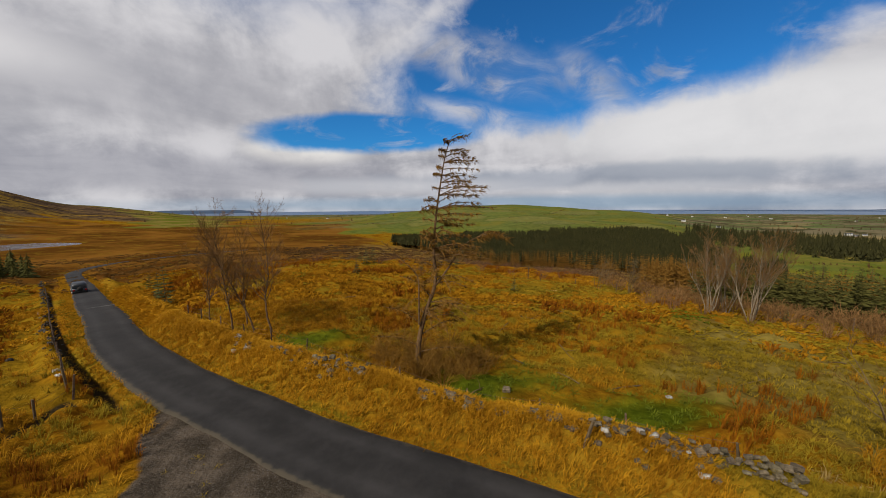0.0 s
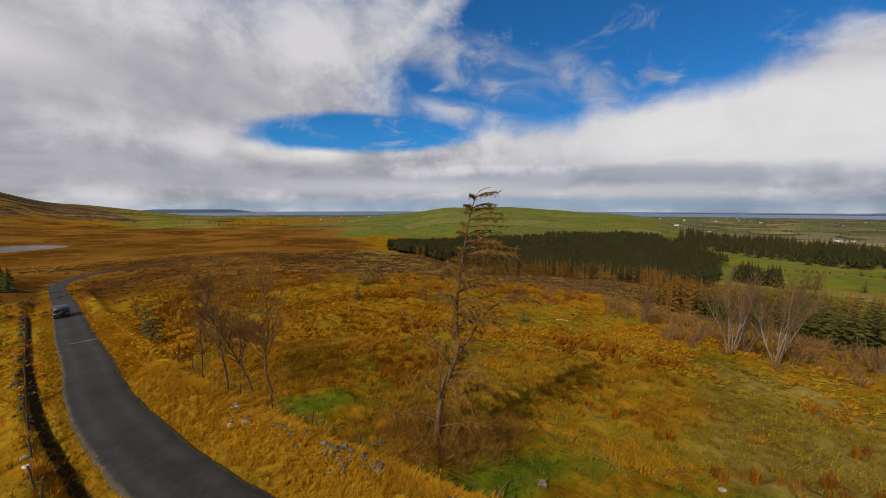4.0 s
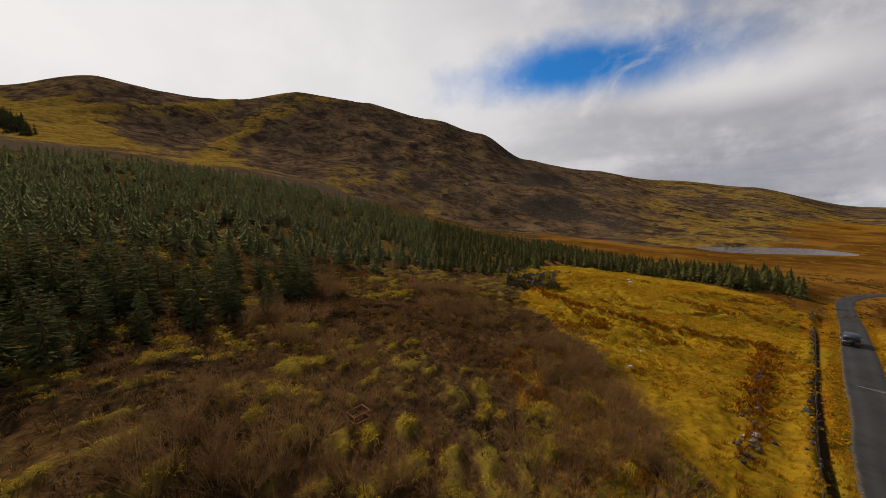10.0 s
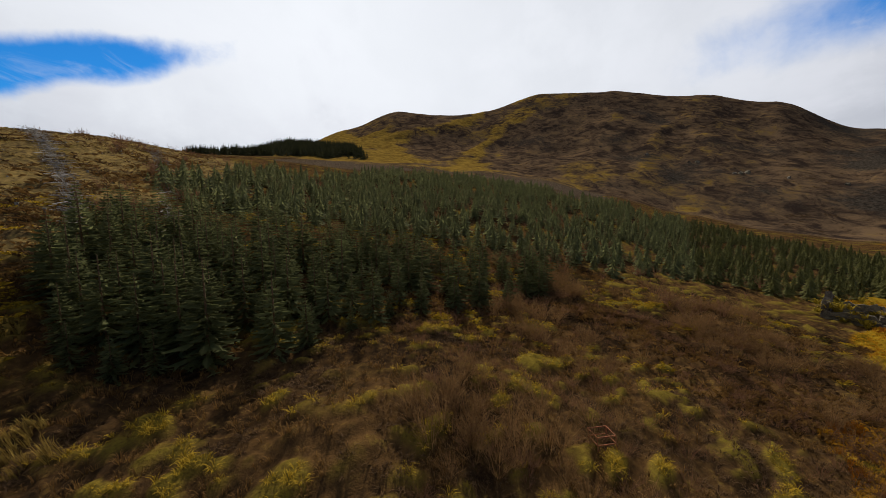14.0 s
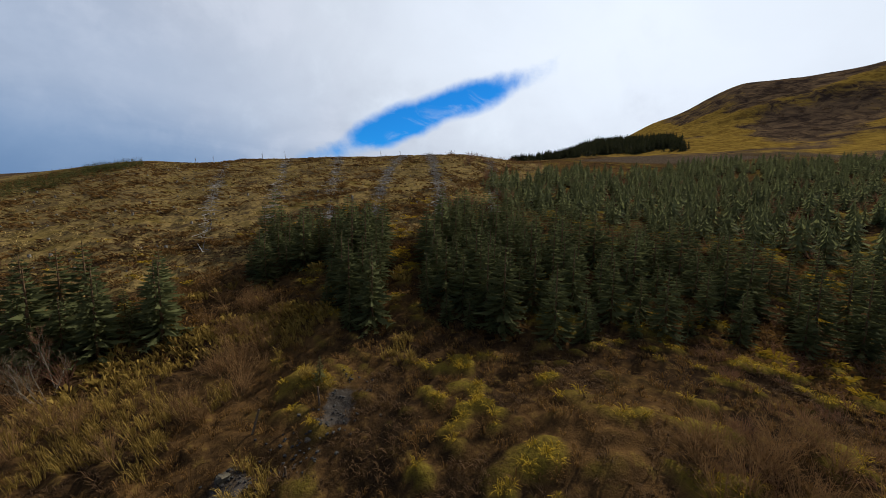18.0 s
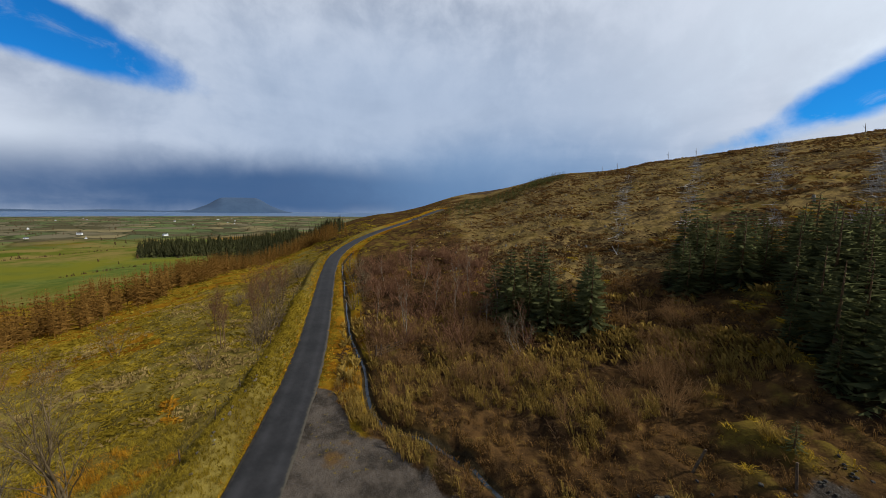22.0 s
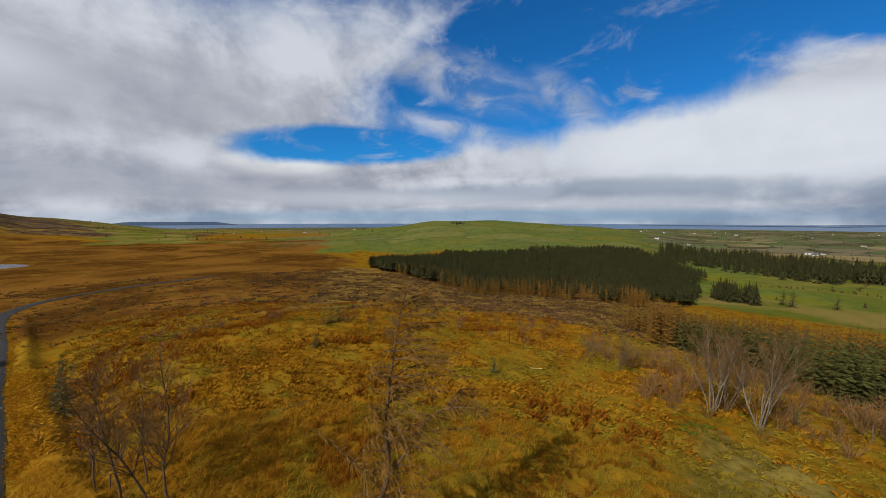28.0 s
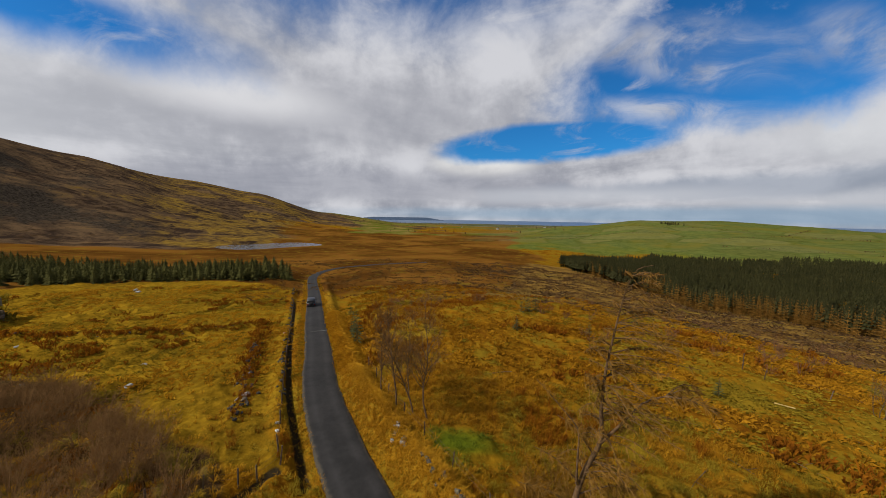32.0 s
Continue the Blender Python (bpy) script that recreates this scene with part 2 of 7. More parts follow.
side(65, (20, 0.3), (40, -0.4), (70, -2), (125, -4), (200, -5), (430, -6), (600, 48), (800, 104), (1000, 164), (1400, 180), (2200, 130), (3500, -10))
side(45, (25, -0.2), (40, -1.2), (60, -2.4), (110, -4.6), (200, -11), (420, -17), (650, 10), (1000, 62), (1300, 114), (1800, 116), (2500, 60), (3500, -20))

LOGS = np.linspace(math.log(5.0), math.log(4950.0), 170)


def smooth_table():
    azs = sorted(SIDES)
    rows = []
    for az in azs:
        k = [(5.0, 0.0)] + [q for q in SIDES[az] if q[0] > 5] + [(4200.0, SEA - 4), (4950.0, SEA - 6)]
        row = np.interp(LOGS, [math.log(q[0]) for q in k], [q[1] for q in k])
        pad = np.pad(row, 6, mode="edge")
        rows.append(np.convolve(pad, np.hanning(7)[1:-1] / np.hanning(7).sum(), "same")[6:-6])
    return np.array(azs, float), np.array(rows)


AZS, TABLE = smooth_table()


def ease(x):
    x = np.clip(x, 0, 1)
    return x * x * (3 - 2 * x)


def bump_noise(x, y, size, octaves=4, seed=0):
    """Value noise in numpy, from -1 to 1."""
    total, amp, norm = 0.0, 1.0, 0.0
    for o in range(octaves):
        u, v = x / size + 17.3 * (seed + o), y / size - 9.1 * (seed + o)
        i, j = np.floor(u), np.floor(v)
        fu, fv = ease(u - i), ease(v - j)

        def h(a, b):
            s = np.sin(a * 127.1 + b * 311.7 + seed * 74.7) * 43758.5453
            return (s - np.floor(s)) * 2 - 1
        total = total + amp * ((h(i, j) * (1 - fu) + h(i + 1, j) * fu) * (1 - fv) + (h(i, j + 1) * (1 - fu) + h(i + 1, j + 1) * fu) * fv)
        norm, amp, size = norm + amp, amp * 0.5, size * 0.5
    return total / norm


def mounds(x, y):
    """Tussocks: rounded crests with narrow hollows between."""
    return np.abs(bump_noise(x + 0.6 * y, y, 2.2, 3, 14))


def polar(x, y):
    return np.degrees(np.arctan2(-x, y)), np.hypot(x, y)


def along(x, y, line, reach=None):
    """Distance to a bent line, its length so far at the nearest place, and the side (positive: to the right)."""
    if reach is not None:
        out = [np.full(np.shape(x), 1e9), np.zeros(np.shape(x)), np.ones(np.shape(x))]
        s0 = 0.0
        for i in range(0, len(line) - 1, 10):
            bit = line[i:i + 11]
            lx, ly = [p[0] for p in bit], [p[1] for p in bit]
            near = np.flatnonzero((x > min(lx) - reach) & (x < max(lx) + reach) & (y > min(ly) - reach) & (y < max(ly) + reach))
            if len(near):
                d, run, sgn = along(x[near], y[near], bit)
                better = d < out[0][near]
                for o, v in zip(out, (d, run + s0, sgn)):
                    o[near[better]] = v[better]
            s0 += sum(math.dist(p, q) for p, q in zip(bit, bit[1:]))
        return out
    best = np.full(np.shape(x), 1e9)
    run, signed, s0 = np.zeros(np.shape(x)), np.zeros(np.shape(x)), 0.0
    for (ax, ay), (bx, by) in zip(line, line[1:]):
        ex, ey = bx - ax, by - ay
        L = math.hypot(ex, ey)
        q = np.clip(((x - ax) * ex + (y - ay) * ey) / (L * L), 0, 1)
        dx, dy = x - ax - q * ex, y - ay - q * ey
        dd = np.hypot(dx, dy)
        m = dd < best
        best = np.where(m, dd, best)
        run = np.where(m, s0 + q * L, run)
        signed = np.where(m, np.sign(dx * ey - dy * ex), signed)
        s0 += L
    return best, run, signed


def inside(x, y, poly, soft=2.0):
    """1 inside a closed outline, 0 outside, soft at its edge."""
    c = np.zeros(np.shape(x), bool)
    for (ax, ay), (bx, by) in zip(poly, poly[1:] + poly[:1]):
        if ay != by:
            c ^= ((ay > y) != (by > y)) & (x < (bx - ax) * (y - ay) / (by - ay) + ax)
    d = along(x, y, poly + poly[:1], 6 + 2 * soft)[0]
    return ease(0.5 + np.where(c, d, -d) / (2 * soft))


def curve(points, step=2.0):
    """A smooth line through a few points."""
    p = np.array(points, float)
    p = np.vstack([2 * p[0] - p[1], p, 2 * p[-1] - p[-2]])
    out = []
    for a, b, c, d in zip(p, p[1:], p[2:], p[3:]):
        n = max(2, int(np.linalg.norm(c - b) / step))
        for i in range(n):
            t = i / n
            out.append(tuple(0.5 * (2 * b + (c - a) * t + (2 * a - 5 * b + 4 * c - d) * t * t + (3 * b - a - 3 * c + d) * t ** 3)))
    out.append(tuple(p[-2]))
    return out


ROAD = curve([(-40, 208), (-62, 186), (-74, 164), (-75, 146), (-70, 128), (-62, 112), (-44.5, 82), (-27.4, 51.8), (-19.6, 38.6), (-15.4, 31), (-11.2, 24.4), (-5.6, 17), (-2.4, 13.4), (0.4, 10.2), (2.7, 8.0), (6.2, 4.8),
              (12.6, -1.4), (20.1, -8.4), (24.6, -12.1), (28.8, -15.5), (36, -20.9), (49.2, -30), (70, -44.2), (85, -56), (97, -70), (106, -86), (113, -104), (118.5, -122), (124, -140), (130, -156)], 2.5)
ROAD_HALF = 1.55
LAYBY = [(-7.0, 17.2), (-5.8, 13), (-5.2, 9.6), (-4.5, 6.6), (-3.2, 0), (-0.6, -6.5), (3.5, -12), (7.5, -14.6), (11.2, -15.9), (14.5, -16.1), (18.4, -16), (21, -16), (24, -16.7), (27, -18), (28.8, -17.2), (20, -9), (3.0, 7.6)]
DITCH = curve([(86, -62), (75.2, -51.4), (59.6, -41.2), (47, -33), (40.4, -28.8), (36, -26.1), (28.3, -22.2), (24.5, -19.6), (21.3, -18), (18.9, -17.7), (16.3, -18.2), (13.8, -18.4), (11.3, -17.8), (9.4, -17.2), (7.4, -17.4), (5.2, -18.2)], 1.5)
WEST_DITCH = curve([(-8.3, 16.5), (-9.6, 18.1), (-12, 21.2), (-15.4, 25.8), (-19.2, 31.6), (-24.9, 40.8), (-31.6, 52), (-52, 86.5)], 1.5)
WEST_WALL = curve([(-10.5, 16.2), (-11.4, 18.2), (-13.3, 21.2), (-16.8, 26.8), (-22.9, 36.8), (-32.6, 53), (-53, 86.5)], 1.0)
FIELD_WALL = curve([(-17, 20.8), (-18.6, 24.2), (-22.1, 28.9), (-26.5, 35.7), (-35.3, 49.4)], 1.0)
FIELD_BANK = curve([(-35.3, 49.4), (-39.3, 45.2), (-44, 41.6), (-52.6, 37.4), (-62, 35), (-74, 36)], 1.5)
FIELD_CROSS = curve([(-10.6, 16.8), (-11.5, 14.9), (-12.1, 12.9), (-12.5, 10.2), (-13.4, 7.4)], 1.0)
EAST_BANK = curve([(-59, 115), (-57.3, 112), (-40.4, 82), (-24, 52.3), (-15.3, 37.6), (-11.3, 30.6), (-7.2, 25), (-3.2, 20), (0.1, 16.4), (2.7, 13.8), (4.7, 11.9), (6.8, 9.8), (9, 7.6), (11.3, 5.1), (14.4, 2.3), (17.6, -0.8), (22.4, -5.4), (27.6, -9.9), (31.5, -13.2), (36, -16.9), (42, -21.4), (60, -33.6), (84, -50.6)], 1.5)
STREAM = curve([(5.2, -18.0), (3.9, -19.6), (1.5, -20.3), (-1.2, -20.4), (-2.2, -22), (-3.0, -23.6), (-4.4, -25.4)], 1.0)
LAKE = -18.2


def land(x, y):
    """Height of the broad land forms alone."""
    az, d = polar(x, y)
    az = az % 360
    i = np.searchsorted(AZS, az, "right") - 1
    a0 = AZS[i]
    a1 = np.where(i + 1 < len(AZS), AZS[(i + 1) % len(AZS)], AZS[0] + 360)
    a0 = np.where(i < 0, AZS[-1] - 360, a0)
    t = ease((az - a0) / (a1 - a0)) * 0.6 + (az - a0) / (a1 - a0) * 0.4
    u = np.clip((np.log(np.maximum(d, 5.0)) - LOGS[0]) / (LOGS[1] - LOGS[0]), 0, len(LOGS) - 1.001)
    j = u.astype(int)
    g = u - j
    i0, i1 = i % len(AZS), (i + 1) % len(AZS)
    z0 = TABLE[i0, j] * (1 - g) + TABLE[i0, j + 1] * g
    z1 = TABLE[i1, j] * (1 - g) + TABLE[i1, j + 1] * g
    return z0 * (1 - t) + z1 * t


ROAD_RUN = np.concatenate([[0], np.cumsum([math.dist(a, b) for a, b in zip(ROAD, ROAD[1:])])])
ROAD_Z = land(np.array([p[0] for p in ROAD]), np.array([p[1] for p in ROAD]))
ROAD_Z = np.convolve(np.pad(ROAD_Z, 8, mode="edge"), np.ones(17) / 17, "valid")


def gauss(v, w):
    return np.exp(-(v / w) ** 2)


def ground(x, y, fine=True):
    """Height of the ground sheet."""
    x, y = np.asarray(x, float), np.asarray(y, float)
    z = land(x, y)
    az, d = polar(x, y)
    crag = ease((d - 380) / 300) * ease((az - 38) / 25) * ease((140 - az) / 18)
    crag = crag * (1 - 0.72 * ease((d - 780) / 170))
    ledge = 1 - np.abs(bump_noise(x * 0.75 + y * 0.4, y * 1.3, 190, 4, 3))
    z = z + (bump_noise(x, y, 170, 4, 3) * 13 + (ledge - 0.75) * 22 + bump_noise(x * 0.8 + y * 0.3, y * 1.2, 46, 4, 5) * 2.6) * crag
    z = z + bump_noise(x, y, 60, 4, 1) * np.clip(d / 60 - 0.4, 0, 1.6) * (1 - crag) * ease((2600 - d) / 1200)
    lumps = ease((d - 6) / 10) * ease((240 - d) / 100)
    z = z + bump_noise(x, y, 5.0, 4, 2) * 0.5 * lumps
    rough = lumps * np.maximum(ease((az - 44) / 10), ease((-132 - az) / 10))
    z = z + (mounds(x, y) - 0.3) * 1.0 * rough + (mounds(x, y) - 0.3) * 0.6 * lumps * (1 - rough)
    near = d < 330
    dr, run, sd = along(x, y, ROAD, 10)
    rz = np.interp(run, ROAD_RUN, ROAD_Z)
    lay = inside(x, y, LAYBY, 1.2) * near
    hold = np.maximum(ease((7.5 - dr) / 5.0), lay)
    z = z * (1 - hold) + (rz - 0.05) * hold
    z = z - 0.1 * ease((2.2 - dr) / 0.6) * (1 - lay)
    if not fine:
        return z
    de, _, _ = along(x, y, EAST_BANK, 6)
    z = z + 1.05 * gauss(de, 0.9) * (1 + 0.35 * bump_noise(x, y, 2.5, 2, 8))
    dw, _, _ = along(x, y, WEST_DITCH, 6)
    z = z - 0.8 * gauss(dw, 0.45)
    dw, _, _ = along(x, y, WEST_WALL, 6)
    z = z + 0.6 * gauss(dw, 0.8)
    dd, _, _ = along(x, y, DITCH, 6)
    z = z - 0.6 * gauss(dd, 0.55)
    ds, _, _ = along(x, y, STREAM, 6)
    z = z - 0.4 * gauss(ds, 1.0)
    df, _, _ = along(x, y, FIELD_BANK, 6)
    z = z + 0.5 * gauss(df, 0.8)
    df, _, _ = along(x, y, FIELD_WALL, 6)
    z = z + 0.3 * gauss(df, 0.7)
    dc, _, _ = along(x, y, FIELD_CROSS, 6)
    z = z - 0.7 * gauss(dc, 0.55)
    # the lake's bed
    q = lake_radius(x, y)
    return np.where(q < 1.6, np.minimum(z, LAKE + 0.5 * (q - 1.0)) * ease((1.6 - q) / 0.4) + z * (1 - ease((1.6 - q) / 0.4)), z)


def lake_radius(x, y):
    c = heading(35.0) * 398
    out, across = heading(34.6), heading(124.6)
    u, v = (x - c.x) * out.x + (y - c.y) * out.y, (x - c.x) * across.x + (y - c.y) * across.y
    return np.hypot((u + 9 * np.sin(v / 16)) / 32, v / 50)


def height(x, y):
    return float(ground(np.array([x]), np.array([y]))[0])

# ---------------------------------------------------------------- materials
def material(name):
    m = bpy.data.materials.new(name)
    m.use_nodes = True
    t = m.node_tree
    return m, t, t.nodes["Principled BSDF"]


def place(t):
    """Position in the world, in metres."""
    return t.nodes.new("ShaderNodeNewGeometry").outputs["Position"]


def attr(t, name):
    n = t.nodes.new("ShaderNodeAttribute")
    n.attribute_name = name
    return n.outputs["Fac"]


def relief(t, bsdf, value, strength, dist):
    b = t.nodes.new("ShaderNodeBump")
    b.inputs["Strength"].default_value, b.inputs["Distance"].default_value = strength, dist
    t.links.new(value, b.inputs["Height"])
    t.links.new(b.outputs[0], bsdf.inputs["Normal"])


def plain(name, dark, light, scale, rough=0.9, bump=0.3, dist=0.02, random_tint=0.0, metal=0.0, islands=False, sheen=None):
    """Two tones mixed by noise at two scales, with fine relief."""
    m, t, b = material(name)
    v = t.nodes.new("ShaderNodeTexCoord").outputs["Object"]
    coarse = noise_node(t, v, scale, 5.0, 0.6).outputs[0]
    grain = noise_node(t, v, scale * 9, 3.0, 0.6).outputs[0]
    f = math_node(t, "ADD", math_node(t, "MULTIPLY", coarse, 0.65), math_node(t, "MULTIPLY", grain, 0.35))
    c = mix_rgb(t, remap(t, f, 0.33, 0.67), dark, light)
    if random_tint:
        if islands:
            r = t.nodes.new("ShaderNodeNewGeometry").outputs["Random Per Island"]
        else:
            r = t.nodes.new("ShaderNodeObjectInfo").outputs["Random"]
        h = t.nodes.new("ShaderNodeHueSaturation")
        t.links.new(c, h.inputs["Color"])
        t.links.new(remap(t, r, 0, 1, 1 - random_tint, 1 + random_tint, False), h.inputs["Value"])
        t.links.new(remap(t, math_node(t, "FRACT", math_node(t, "MULTIPLY", r, 7.3)), 0, 1, 0.5 - random_tint * 0.04, 0.5 + random_tint * 0.04, False), h.inputs["Hue"])
        c = h.outputs[0]
    t.links.new(c, b.inputs["Base Color"])
    b.inputs["Roughness"].default_value, b.inputs["Metallic"].default_value = rough, metal
    b.inputs["Specular IOR Level"].default_value = 0.25
    if bump:
        relief(t, b, grain, bump, dist)
    return m


def ground_material():
    m, t, b = material("moor_ground")
    p = place(t)
    tuft = noise_node(t, p, 1.3, 6.0, 0.65).outputs[0]
    patch = noise_node(t, p, 0.12, 6.0, 0.6, 0.6).outputs[0]
    broad = noise_node(t, p, 0.016, 6.0, 0.6, 0.5).outputs[0]
    fine = noise_node(t, p, 6.0, 4.0, 0.7).outputs[0]
    mixed = math_node(t, "ADD", math_node(t, "MULTIPLY", tuft, 0.5), math_node(t, "MULTIPLY", patch, 0.5))
    gold = mix_rgb(t, remap(t, mixed, 0.36, 0.64), (0.095, 0.036, 0.003), (0.250, 0.122, 0.007))
    gold = mix_rgb(t, remap(t, patch, 0.46, 0.62), gold, (0.155, 0.098, 0.008))
    scrub = mix_rgb(t, remap(t, mixed, 0.38, 0.62), (0.018, 0.011, 0.006), (0.078, 0.041, 0.014))
    scrub = mix_rgb(t, remap(t, tuft, 0.56, 0.72), scrub, (0.12, 0.074, 0.018))
    # mossy yellow crests over dark hollows, partly painting sunlit tops and shaded gaps
    scrub = mix_rgb(t, math_node(t, "MULTIPLY", attr(t, "crest"), remap(t, fine, 0.3, 0.6, 0.35, 1.0)), scrub, mix_rgb(t, tuft, (0.085, 0.058, 0.010), (0.17, 0.122, 0.016)))
    meadow = mix_rgb(t, remap(t, mixed, 0.36, 0.66), (0.095, 0.052, 0.004), (0.235, 0.135, 0.009))
    bog = mix_rgb(t, remap(t, broad, 0.38, 0.62), (0.064, 0.026, 0.005), (0.145, 0.064, 0.011))
    bog = mix_rgb(t, remap(t, patch, 0.52, 0.72), bog, (0.135, 0.085, 0.01))
    felled = mix_rgb(t, remap(t, mixed, 0.38, 0.62), (0.062, 0.032, 0.010), (0.215, 0.125, 0.026))
    felled = mix_rgb(t, remap(t, broad, 0.5, 0.7), felled, (0.1, 0.075, 0.01))
    pasture = mix_rgb(t, remap(t, patch, 0.35, 0.65), (0.062, 0.078, 0.014), (0.100, 0.112, 0.022))
    pasture = mix_rgb(t, remap(t, broad, 0.46, 0.66), pasture, (0.115, 0.108, 0.012))
    tan = mix_rgb(t, remap(t, broad, 0.42, 0.58), (0.085, 0.088, 0.012), (0.155, 0.115, 0.030))
    tan = mix_rgb(t, remap(t, noise_node(t, p, 0.03, 5.0, 0.65).outputs[0], 0.5, 0.64), tan, (0.060, 0.075, 0.008))
    crag = noise_node(t, p, 0.05, 7.0, 0.7, 0.8).outputs[0]
    streaks = math_node(t, "ADD", math_node(t, "MULTIPLY", broad, 0.35), math_node(t, "MULTIPLY", crag, 0.65))
    heath = mix_rgb(t, remap(t, streaks, 0.40, 0.60), (0.024, 0.016, 0.012), (0.105, 0.066, 0.034))
    heath = mix_rgb(t, remap(t, patch, 0.55, 0.7), heath, (0.036, 0.020, 0.009))
    turf = mix_rgb(t, remap(t, patch, 0.35, 0.65), (0.098, 0.056, 0.012), (0.190, 0.118, 0.021))
    grown = math_node(t, "ADD", attr(t, "turf"), math_node(t, "MULTIPLY", math_node(t, "SUBTRACT", streaks, 0.5), 3.0))
    heath = mix_rgb(t, remap(t, grown, 0.3, 0.8), heath, turf)
    cleared = mix_rgb(t, remap(t, mixed, 0.37, 0.62), (0.045, 0.029, 0.015), (0.21, 0.14, 0.045))
    cleared = mix_rgb(t, remap(t, patch, 0.52, 0.68), cleared, (0.10, 0.066, 0.016))
    fell = mix_rgb(t, remap(t, mixed, 0.36, 0.64), (0.070, 0.048, 0.010), (0.165, 0.122, 0.026))
    brash = mix_rgb(t, remap(t, tuft, 0.38, 0.64), (0.024, 0.016, 0.010), (0.10, 0.072, 0.046))
    moss = mix_rgb(t, remap(t, mixed, 0.35, 0.65), (0.03, 0.0425, 0.003), (0.08, 0.095, 0.006))
    straw = mix_rgb(t, remap(t, mixed, 0.36, 0.64), (0.10, 0.05, 0.004), (0.22, 0.125, 0.01))
    c = gold
    for name, col in (("straw", straw), ("meadow", meadow), ("fell", fell), ("scrub", scrub), ("felled", felled), ("cleared", cleared), ("brash", brash), ("bog", bog), ("heath", heath), ("pasture", pasture), ("tan", tan), ("moss", moss)):
        edge = math_node(t, "ADD", attr(t, name), math_node(t, "MULTIPLY", math_node(t, "SUBTRACT", patch, 0.5), 0.7))
        c = mix_rgb(t, remap(t, edge, 0.3, 0.7), c, col)
    # small fields of the low country, with dark hedges between
    cell = t.nodes.new("ShaderNodeTexVoronoi")
    cell.inputs["Scale"].default_value = 0.012
    warp = t.nodes.new("ShaderNodeVectorMath")
    warp.operation = "ADD"
    stretch = t.nodes.new("ShaderNodeVectorMath")
    stretch.operation = "MULTIPLY"
    stretch.inputs[1].default_value = (1.0, 1.7, 0.0)
    t.links.new(p, stretch.inputs[0])
    t.links.new(stretch.outputs[0], warp.inputs[0])
    wob = t.nodes.new("ShaderNodeVectorMath")
    wob.operation = "SCALE"
    wob.inputs["Scale"].default_value = 40.0
    t.links.new(noise_node(t, p, 0.01, 3.0).outputs["Color"], wob.inputs[0])
    t.links.new(wob.outputs[0], warp.inputs[1])
    t.links.new(warp.outputs[0], cell.inputs["Vector"])
    sep = t.nodes.new("ShaderNodeSeparateColor")
    t.links.new(cell.outputs["Color"], sep.inputs[0])
    ramp = t.nodes.new("ShaderNodeValToRGB")
    e = ramp.color_ramp
    e.interpolation = "CONSTANT"
    # field tones greyed, with extra blue painted in for distance haze
    e.elements[0].color, e.elements[1].position, e.elements[1].color = (0.070, 0.084, 0.034, 1), 0.3, (0.120, 0.100, 0.058, 1)
    for at_, col in ((0.5, (0.060, 0.052, 0.026, 1)), (0.68, (0.086, 0.106, 0.036, 1)), (0.85, (0.165, 0.130, 0.062, 1))):
        e.elements.new(at_).color = col
    t.links.new(sep.outputs[0], ramp.inputs[0])
    fields = mix_rgb(t, remap(t, broad, 0.48, 0.66), ramp.outputs[0], (0.085, 0.070, 0.036))
    hedge = t.nodes.new("ShaderNodeTexVoronoi")
    hedge.feature = "DISTANCE_TO_EDGE"
    hedge.inputs["Scale"].default_value = 0.012
    t.links.new(warp.outputs[0], hedge.inputs["Vector"])
    hl = math_node(t, "ADD", hedge.outputs["Distance"], math_node(t, "MULTIPLY", math_node(t, "SUBTRACT", noise_node(t, p, 0.05, 4.0).outputs[0], 0.5), 0.09))
    fields = mix_rgb(t, remap(t, hl, 0.01, 0.05, 0.85, 0.0), fields, (0.028, 0.03, 0.012))
    c = mix_rgb(t, attr(t, "lowland"), c, fields)
    rock = mix_rgb(t, remap(t, noise_node(t, p, 0.35, 6.0, 0.7).outputs[0], 0.35, 0.65), (0.016, 0.013, 0.010), (0.052, 0.040, 0.028))
    c = mix_rgb(t, remap(t, math_node(t, "ADD", attr(t, "rock"), math_node(t, "MULTIPLY", math_node(t, "SUBTRACT", patch, 0.5), 0.9)), 0.4, 0.75), c, rock)
    grit = mix_rgb(t, remap(t, noise_node(t, p, 0.7, 6.0, 0.65).outputs[0], 0.36, 0.62), (0.030, 0.0235, 0.017), (0.074, 0.058, 0.043))
    grit = mix_rgb(t, remap(t, noise_node(t, p, 18.0, 3.0, 0.7).outputs[0], 0.52, 0.75), grit, (0.105, 0.098, 0.09))
    grit = mix_rgb(t, remap(t, noise_node(t, p, 0.28, 4.0, 0.6).outputs[0], 0.60, 0.72), grit, (0.085, 0.05, 0.02))
    c = mix_rgb(t, remap(t, math_node(t, "ADD", attr(t, "grit"), math_node(t, "MULTIPLY", math_node(t, "SUBTRACT", tuft, 0.5), 0.8)), 0.4, 0.6), c, grit)
    # dark ditch mud, which also stands in for shadow in the west ditch
    mud = mix_rgb(t, fine, (0.012, 0.009, 0.005), (0.05, 0.035, 0.016))
    c = mix_rgb(t, remap(t, math_node(t, "ADD", attr(t, "mud"), math_node(t, "MULTIPLY", math_node(t, "SUBTRACT", tuft, 0.5), 0.6)), 0.4, 0.65), c, mud)
    t.links.new(c, b.inputs["Base Color"])
    b.inputs["Roughness"].default_value = 1.0
    b.inputs["Specular IOR Level"].default_value = 0.0
